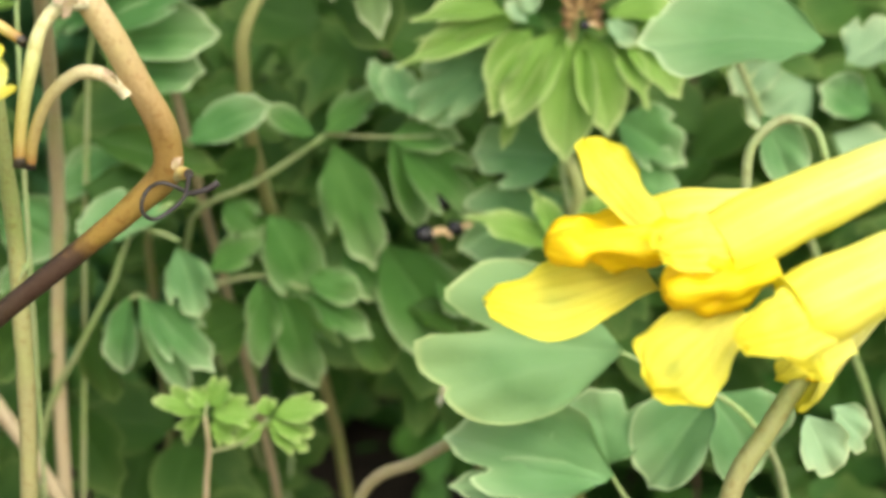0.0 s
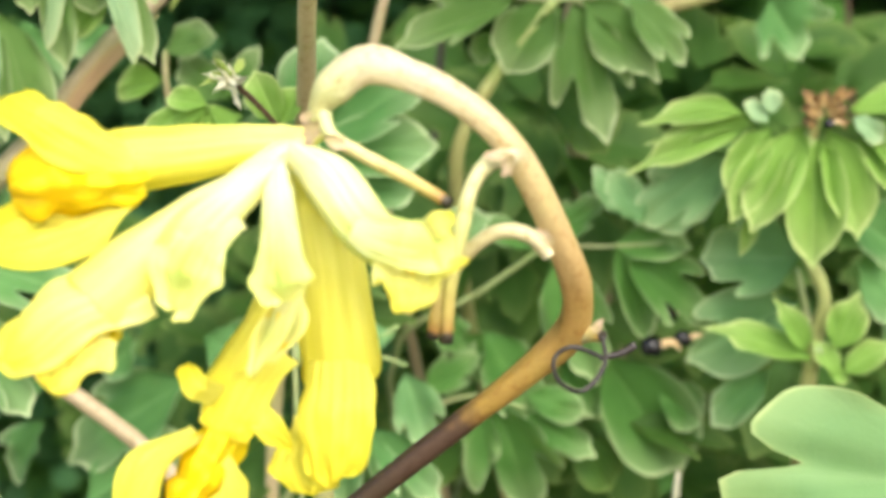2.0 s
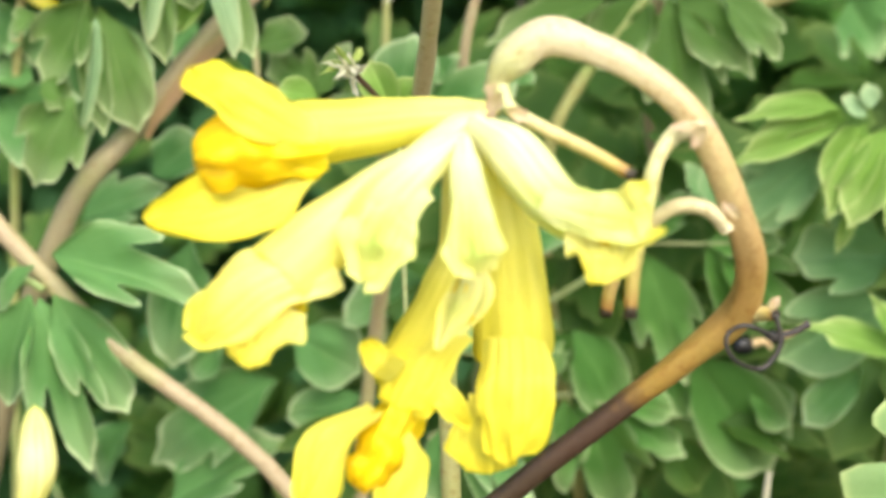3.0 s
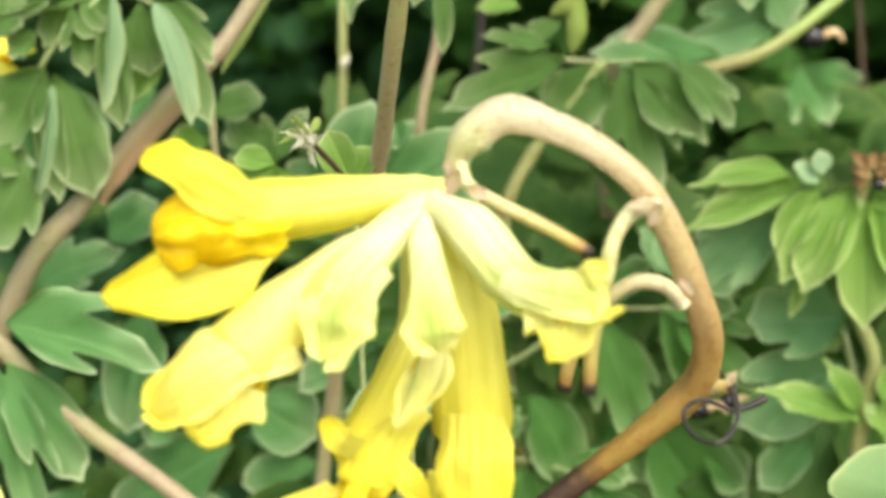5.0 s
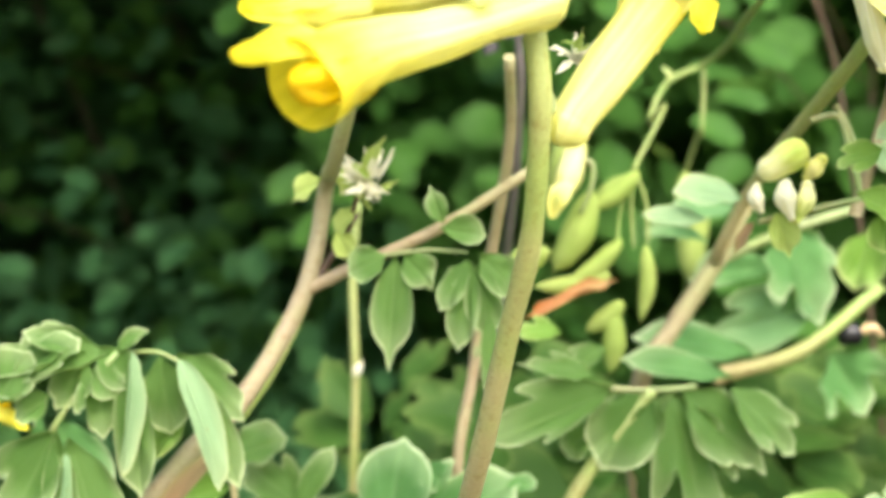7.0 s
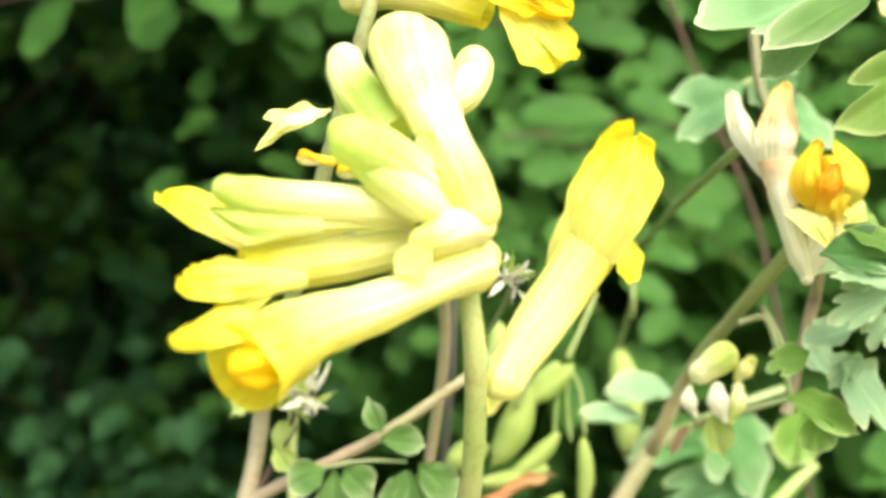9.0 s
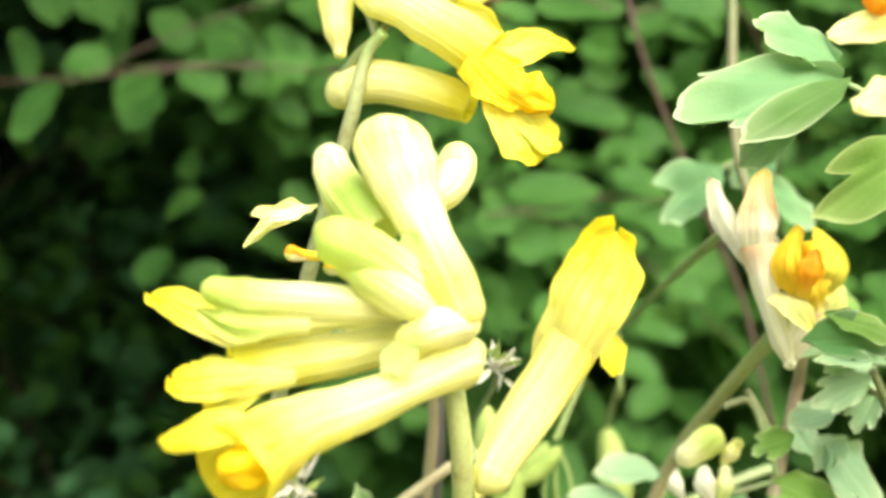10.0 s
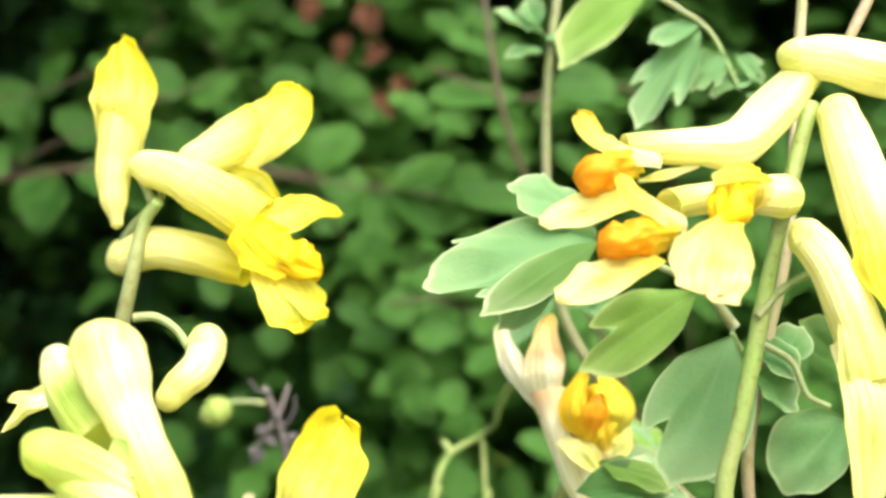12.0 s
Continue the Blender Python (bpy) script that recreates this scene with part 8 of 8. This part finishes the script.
t = thing("shrub_branch", (-62.8, 300, 391.5), "thin brown twig with round leaves across the shrub", "twig", "shrub twigs")
stem(t, [(-190, 420, 340), (-95.6, 330, 397.5), (-66.9, 325, 399.4), (-40.1, 320, 399.8), (4.9, 330, 397.6), (9.9, 335, 396.9), (58.7, 340, 387.3)], 0.36, 0.29, STEM_TWIG, "branch")

# the nearest leaves of the shrub

t = thing("shrub_branch", (58.7, 340, 387.3), "brown twig with oval bright green leaves", "twig", "shrub twigs")
stem(t, [(140, 420, 330), (112.2, 330, 409.1), (87, 320, 409), (76.1, 315, 406.8), (53.7, 312, 416.3)], 0.58, 0.43, STEM_TWIG, "branch")
leaflet(t, (76.5, 314, 406.9), (53.4, 314, 409.9), 13.6, (0, -0.8, 0.6), material=LEAF_BUSH, name="leaf", ob_=0.12, fold=0.12, wave=0.1)
leaflet(t, (85.7, 314, 408.3), (102.6, 314, 409.7), 13.9, (0, -0.8, 0.6), material=LEAF_BUSH, name="leaf", ob_=0.12, fold=0.12, wave=0.1)
leaflet(t, (52.6, 314, 404.6), (42.7, 314, 410.1), 9.9, (0, -0.8, 0.6), material=LEAF_BUSH, name="leaf", ob_=0.12, fold=0.12, wave=0.1)
leaflet(t, (70.6, 314, 418.6), (60.8, 314, 425.7), 9.9, (0, -0.8, 0.6), material=LEAF_BUSH, name="leaf", ob_=0.12, fold=0.12, wave=0.1)
stem(t, [(90, 430, 400), (64, 345, 388), (43.5, 342, 390.8), (22.1, 340, 397), (3.9, 335, 399)], 0.53, 0.38, STEM_TWIG, "branch")
leaflet(t, (43.4, 340, 391.1), (60, 340, 399.4), 14.4, (0.1, -0.8, 0.6), material=LEAF_BUSH, name="leaf", ob_=0.12, fold=0.12, wave=0.1)
leaflet(t, (41.7, 340, 389.7), (56.3, 340, 379.5), 13.6, (0.1, -0.8, 0.6), material=LEAF_BUSH, name="leaf", ob_=0.12, fold=0.12, wave=0.1)
leaflet(t, (22.2, 340, 397.8), (32.1, 340, 411.6), 14.4, (0.1, -0.8, 0.6), material=LEAF_BUSH, name="leaf", ob_=0.12, fold=0.12, wave=0.1)
leaflet(t, (22, 340, 396.2), (35.7, 340, 392.6), 12.1, (0.1, -0.8, 0.6), material=LEAF_BUSH, name="leaf", ob_=0.12, fold=0.12, wave=0.1)
leaflet(t, (5.3, 340, 400.1), (-6.2, 340, 391.6), 12.1, (0.1, -0.8, 0.6), material=LEAF_BUSH, name="leaf", ob_=0.12, fold=0.12, wave=0.1)
leaflet(t, (37, 340, 390.1), (40.3, 340, 376.2), 12.1, (0.1, -0.8, 0.6), material=LEAF_BUSH, name="leaf", ob_=0.12, fold=0.12, wave=0.1)
leaflet(t, (55.6, 340, 387.6), (67.4, 340, 394.6), 9.1, (0.1, -0.8, 0.6), material=LEAF_BUSH, name="leaf", ob_=0.12, fold=0.12, wave=0.1)

t = thing("shrub_branch", (-66.9, 325, 398.6), "thin brown twig with round dull green leaves", "twig", "shrub twigs")
stem(t, [(30, 420, 395), (14.4, 345, 399.8), (-18.8, 330, 401.4), (-45, 325, 399.9), (-71.3, 325, 398.1)], 0.44, 0.37, STEM_TWIG, "branch")
leaflet(t, (-40.7, 326, 400.3), (-28.5, 326, 394.9), 13.0, (-0.1, -0.75, 0.65), material=LEAF_BUSH, name="leaf", ob_=0.12, fold=0.12, wave=0.1)
leaflet(t, (-18.6, 326, 400.3), (-6.9, 326, 397.8), 12.1, (-0.1, -0.75, 0.65), material=LEAF_BUSH, name="leaf", ob_=0.12, fold=0.12, wave=0.1)
leaflet(t, (-45.1, 326, 399.9), (-57.8, 326, 392.5), 13.7, (-0.1, -0.75, 0.65), material=LEAF_BUSH, name="leaf", ob_=0.12, fold=0.12, wave=0.1)
leaflet(t, (-59.8, 326, 399.4), (-66.9, 326, 407.3), 11.6, (-0.1, -0.75, 0.65), material=LEAF_BUSH, name="leaf", ob_=0.12, fold=0.12, wave=0.1)
leaflet(t, (-30.4, 326, 400.8), (-27.1, 326, 410.2), 10.1, (-0.1, -0.75, 0.65), material=LEAF_BUSH, name="leaf", ob_=0.12, fold=0.12, wave=0.1)
leaflet(t, (-71.5, 326, 398.4), (-84.8, 326, 385.4), 13.0, (-0.1, -0.75, 0.65), material=LEAF_BUSH, name="leaf", ob_=0.12, fold=0.12, wave=0.1)
leaflet(t, (-6.9, 326, 397.8), (5.2, 326, 402.6), 10.1, (-0.1, -0.75, 0.65), material=LEAF_BUSH, name="leaf", ob_=0.12, fold=0.12, wave=0.1)

t = thing("shrub_branch", (56.9, 330, 361.4), "brown twig with broad rounded green leaves", "twig", "shrub twigs")
stem(t, [(140, 430, 340), (100.6, 350, 358.4), (72.8, 335, 361.6), (53.7, 330, 358.6), (37.1, 330, 357.9)], 0.52, 0.37, STEM_TWIG, "branch")
leaflet(t, (43.7, 332, 364), (68.2, 332, 363.6), 12.6, (0.1, -0.75, 0.65), material=LEAF_BUSH, name="leaf", ob_=0.12, fold=0.12, wave=0.1)
leaflet(t, (46.2, 332, 356.2), (35.8, 332, 358.3), 11.7, (0.1, -0.75, 0.65), material=LEAF_BUSH, name="leaf", ob_=0.12, fold=0.12, wave=0.1)
leaflet(t, (56.2, 332, 348.2), (43.5, 332, 349.6), 11.2, (0.1, -0.75, 0.65), material=LEAF_BUSH, name="leaf", ob_=0.12, fold=0.12, wave=0.1)
leaflet(t, (72.7, 332, 367.2), (86.2, 332, 363.5), 11.7, (0.1, -0.75, 0.65), material=LEAF_BUSH, name="leaf", ob_=0.12, fold=0.12, wave=0.1)
leaflet(t, (58.9, 332, 386.4), (78.5, 332, 383.2), 11.2, (0.1, -0.75, 0.65), material=LEAF_BUSH, name="leaf", ob_=0.12, fold=0.12, wave=0.1)
leaflet(t, (49.3, 332, 334.9), (54.8, 332, 328.7), 11.7, (0.1, -0.75, 0.65), material=LEAF_BUSH, name="leaf", ob_=0.12, fold=0.12, wave=0.1)
leaflet(t, (67.9, 332, 343), (57.1, 332, 339), 11.2, (0.1, -0.75, 0.65), material=LEAF_BUSH, name="leaf", ob_=0.12, fold=0.12, wave=0.1)
leaflet(t, (79.5, 332, 356.1), (91, 332, 347.9), 11.7, (0.1, -0.75, 0.65), material=LEAF_BUSH, name="leaf", ob_=0.12, fold=0.12, wave=0.1)
leaflet(t, (38.5, 332, 376.5), (32, 332, 369.2), 11.2, (0.1, -0.75, 0.65), material=LEAF_BUSH, name="leaf", ob_=0.12, fold=0.12, wave=0.1)

t = thing("shrub_branch", (-55, 340, 412), "drooping brown twigs with rounded green leaves", "twig", "shrub twigs")
stem(t, [(-10, 430, 470), (-5.1, 370, 436.7), (-35.7, 350, 420.3), (-72.2, 340, 402)], 0.31, 0.23, STEM_TWIG, "branch")
stem(t, [(-40, 430, 500), (-21, 370, 451.8), (-55.8, 350, 429.9), (-82, 340, 428.3)], 0.31, 0.23, STEM_TWIG, "branch")
leaflet(t, (-32.8, 364, 401.3), (-42.9, 364, 412.4), 11.8, (0.23, -0.75, 0.78), material=LEAF_BUSH, name="leaf", ob_=0.12, fold=0.12, wave=0.12)
leaflet(t, (-49.7, 366, 407.8), (-61, 366, 395.7), 14.2, (-0.2, -0.75, 0.66), material=LEAF_BUSH, name="leaf", ob_=0.12, fold=0.12, wave=0.12)
leaflet(t, (-24.7, 384, 419.6), (-37.6, 384, 434), 14.6, (0.22, -0.75, 0.38), material=LEAF_BUSH, name="leaf", ob_=0.12, fold=0.12, wave=0.12)
leaflet(t, (-19.2, 376, 425.8), (-7.1, 376, 413.7), 13.2, (-0.06, -0.75, 0.31), material=LEAF_BUSH, name="leaf", ob_=0.12, fold=0.12, wave=0.12)
leaflet(t, (-42.1, 377, 448.1), (-28.9, 377, 440.9), 12.4, (-0.16, -0.75, 0.7), material=LEAF_BUSH, name="leaf", ob_=0.12, fold=0.12, wave=0.12)
leaflet(t, (-60.2, 383, 430.3), (-74.2, 383, 445.1), 17.7, (-0.2, -0.75, 0.65), material=LEAF_BUSH, name="leaf", ob_=0.12, fold=0.12, wave=0.12)
leaflet(t, (-63, 382, 433.9), (-65.3, 382, 419.2), 12.7, (-0.26, -0.75, 0.69), material=LEAF_BUSH, name="leaf", ob_=0.12, fold=0.12, wave=0.12)
leaflet(t, (-82.8, 368, 445.7), (-79.5, 368, 428.9), 12.6, (0.03, -0.75, 0.65), material=LEAF_BUSH, name="leaf", ob_=0.12, fold=0.12, wave=0.12)
leaflet(t, (-54.4, 374, 435.8), (-49.8, 374, 449.7), 11.0, (-0.23, -0.75, 0.73), material=LEAF_BUSH, name="leaf", ob_=0.12, fold=0.12, wave=0.12)
leaflet(t, (-24.9, 365, 441.8), (-14.8, 365, 431.8), 11.1, (-0.14, -0.75, 0.58), material=LEAF_BUSH, name="leaf", ob_=0.12, fold=0.12, wave=0.12)
leaflet(t, (-77.5, 375, 411.7), (-69.1, 375, 424.6), 12.1, (0.1, -0.75, 0.65), material=LEAF_BUSH, name="leaf", ob_=0.12, fold=0.12, wave=0.12)
leaflet(t, (-42.7, 376, 420.1), (-50.1, 376, 434.2), 13.3, (0.02, -0.75, 0.88), material=LEAF_BUSH, name="leaf", ob_=0.12, fold=0.12, wave=0.12)
leaflet(t, (-90.1, 378, 413.8), (-90.6, 378, 429.9), 11.6, (0.49, -0.75, 0.4), material=LEAF_BUSH, name="leaf", ob_=0.12, fold=0.12, wave=0.12)
leaflet(t, (1.6, 368, 435.5), (-12.1, 368, 429.7), 10.7, (0.42, -0.75, 0.63), material=LEAF_BUSH, name="leaf", ob_=0.12, fold=0.12, wave=0.12)

t = thing("shrub_branch", (66.4, 350, 357.9), "leafy brown twig with oval green leaves", "twig", "shrub twigs")
stem(t, [(130, 440, 330), (110.2, 380, 327.4), (80.2, 360, 350.4), (43.3, 352, 364.7)], 0.32, 0.24, STEM_TWIG, "branch")
leaflet(t, (50.3, 362, 368.2), (71.4, 362, 369.1), 15.8, (-0.04, -0.75, 0.83), material=LEAF_BUSH, name="leaf", ob_=0.12, fold=0.12, wave=0.12)
leaflet(t, (87.2, 365, 353), (68.7, 365, 353), 13.0, (-0.02, -0.75, 0.72), material=LEAF_BUSH, name="leaf", ob_=0.12, fold=0.12, wave=0.12)
leaflet(t, (50.6, 351, 365.9), (38.6, 351, 359.7), 10.6, (-0.03, -0.75, 0.79), material=LEAF_BUSH, name="leaf", ob_=0.12, fold=0.12, wave=0.12)
leaflet(t, (82.7, 343, 312.6), (71.4, 343, 321.1), 9.8, (0.14, -0.75, 0.74), material=LEAF_BUSH, name="leaf", ob_=0.12, fold=0.12, wave=0.12)
leaflet(t, (86.1, 354, 331.3), (72.1, 354, 335.6), 9.5, (0.01, -0.75, 1.4), material=LEAF_BUSH, name="leaf", ob_=0.12, fold=0.12, wave=0.12)
leaflet(t, (45.7, 352, 352), (58.3, 352, 356.9), 10.6, (0.28, -0.75, 0.68), material=LEAF_BUSH, name="leaf", ob_=0.12, fold=0.12, wave=0.12)
leaflet(t, (36.8, 352, 375.6), (22.5, 352, 372), 9.3, (0.0, -0.75, 1.12), material=LEAF_BUSH, name="leaf", ob_=0.12, fold=0.12, wave=0.12)
leaflet(t, (91.1, 348, 323.1), (79.3, 348, 329), 8.5, (0.01, -0.75, 0.84), material=LEAF_BUSH, name="leaf", ob_=0.12, fold=0.12, wave=0.12)
leaflet(t, (50.4, 343, 379.6), (62.8, 343, 383), 8.2, (0.29, -0.75, 0.59), material=LEAF_BUSH, name="leaf", ob_=0.12, fold=0.12, wave=0.12)
leaflet(t, (100.6, 358, 334.9), (89.4, 358, 343.5), 11.5, (0.1, -0.75, 0.38), material=LEAF_BUSH, name="leaf", ob_=0.12, fold=0.12, wave=0.12)
leaflet(t, (41.6, 363, 353.6), (28.6, 363, 354.6), 8.8, (0.46, -0.75, 0.43), material=LEAF_BUSH, name="leaf", ob_=0.12, fold=0.12, wave=0.12)

# more of the small leaves and litter

t = thing("leafy_sprig", (49.2, 74, 294.9), "sprig of small pale grey-green lobed leaves", "plant")
stem(t, [(48.7, 74, 295.3), (50.6, 76, 291.7), (54.1, 82, 286), (120, 130, 150), (130, 150, 0)], 0.39, 0.50, STEM_LEAF)
leaflet(t, (50.1, 73, 295.6), (41.6, 73, 298.1), 4.1, notches=TOOTHED, material=LEAF_SPRIG)
leaflet(t, (49.2, 73, 296.8), (46.1, 73, 300), 3.4, notches=LOBED, material=LEAF_SPRIG)
leaflet(t, (48.3, 73, 294.7), (42.6, 73, 292.4), 3.5, notches=TOOTHED, material=LEAF_SPRIG)
leaflet(t, (49.6, 73, 293.8), (52.3, 73, 291.7), 3.0, notches=LOBED, material=LEAF_SPRIG)
leaflet(t, (46.9, 73, 296.1), (44, 73, 295.3), 2.7, notches=LOBED, material=LEAF_SPRIG)
leaflet(t, (51.5, 73, 297.4), (54.4, 73, 298.9), 3.2, notches=LOBED, material=LEAF_SPRIG)
leaflet(t, (48.6, 73, 292.8), (46.1, 73, 289.7), 3.2, notches=TOOTHED, material=LEAF_SPRIG)
leaflet(t, (49.6, 80, 301), (43.5, 80, 303.8), 3.9, notches=LOBED, material=LEAF_SPRIG)
leaflet(t, (50, 80, 300.1), (47, 80, 304.1), 3.4, notches=TOOTHED, material=LEAF_YOUNG)
leaflet(t, (53, 80, 300.8), (56.9, 80, 303.4), 3.4, notches=LOBED, material=LEAF_SPRIG)
leaflet(t, (47.3, 80, 292.1), (41.9, 80, 290.8), 3.4, notches=SHALLOW, material=LEAF_SPRIG)
leaflet(t, (47.5, 80, 289.3), (44.3, 80, 286.7), 3.4, notches=LOBED, material=LEAF_SPRIG)
leaflet(t, (42.4, 80, 289.7), (38.2, 80, 288.3), 3.1, notches=TOOTHED, material=LEAF_YOUNG)

t = thing("dry_straw", (41.7, 119, 200.8), "short bright white dry straw among leaves", "straw")
stem(t, [(41.5, 119, 197.6), (41.9, 118, 203.8)], 0.48, 0.30, DRY, "stalk")
leaflet(t, (41.5, 119, 198), (40.9, 119, 196), 0.7, notches=POINT, material=DRY, name="husk")

t = thing("leafy_plant", (33.9, 80, 196.7), "pinkish slanting stalk under broad leaves", "plant", "leafy plants")
stem(t, [(20, 120, 0), (33.2, 80, 196), (40.1, 74, 202.9), (46, 68, 208.7)], 0.76, 0.64, STEM_PINK)
leaflet(t, (46, 67, 209), (48.5, 67, 210.3), 1.7, material=LEAF_BLUE)

t = thing("leaf_litter", (42.2, 350, 439.8), "rusty dead leaves caught in the shrub", "leaf")
leaflet(t, (40.1, 352, 451), (42.4, 352, 440.5), 7.8, notches=LOBED, material=DEAD, name="dead_leaf", fold=0.6, wave=0.4)
leaflet(t, (46.7, 352, 435), (38.3, 352, 432.3), 6.9, notches=LOBED, material=DEAD, name="dead_leaf", fold=0.6, wave=0.4)
leaflet(t, (47.7, 352, 428.1), (50.1, 352, 419.4), 6.2, notches=LOBED, material=DEAD, name="dead_leaf", fold=0.6, wave=0.4)
leaflet(t, (27.2, 352, 453.8), (23.2, 352, 445.5), 6.9, notches=LOBED, material=DEAD, name="dead_leaf", fold=0.6, wave=0.4)
leaflet(t, (40.7, 352, 423.6), (44.7, 352, 414.8), 5.6, notches=LOBED, material=DEAD, name="dead_leaf", fold=0.6, wave=0.4)
leaflet(t, (35.8, 352, 441), (31.8, 352, 432.8), 5.3, notches=LOBED, material=DEAD, name="dead_leaf", fold=0.6, wave=0.4)
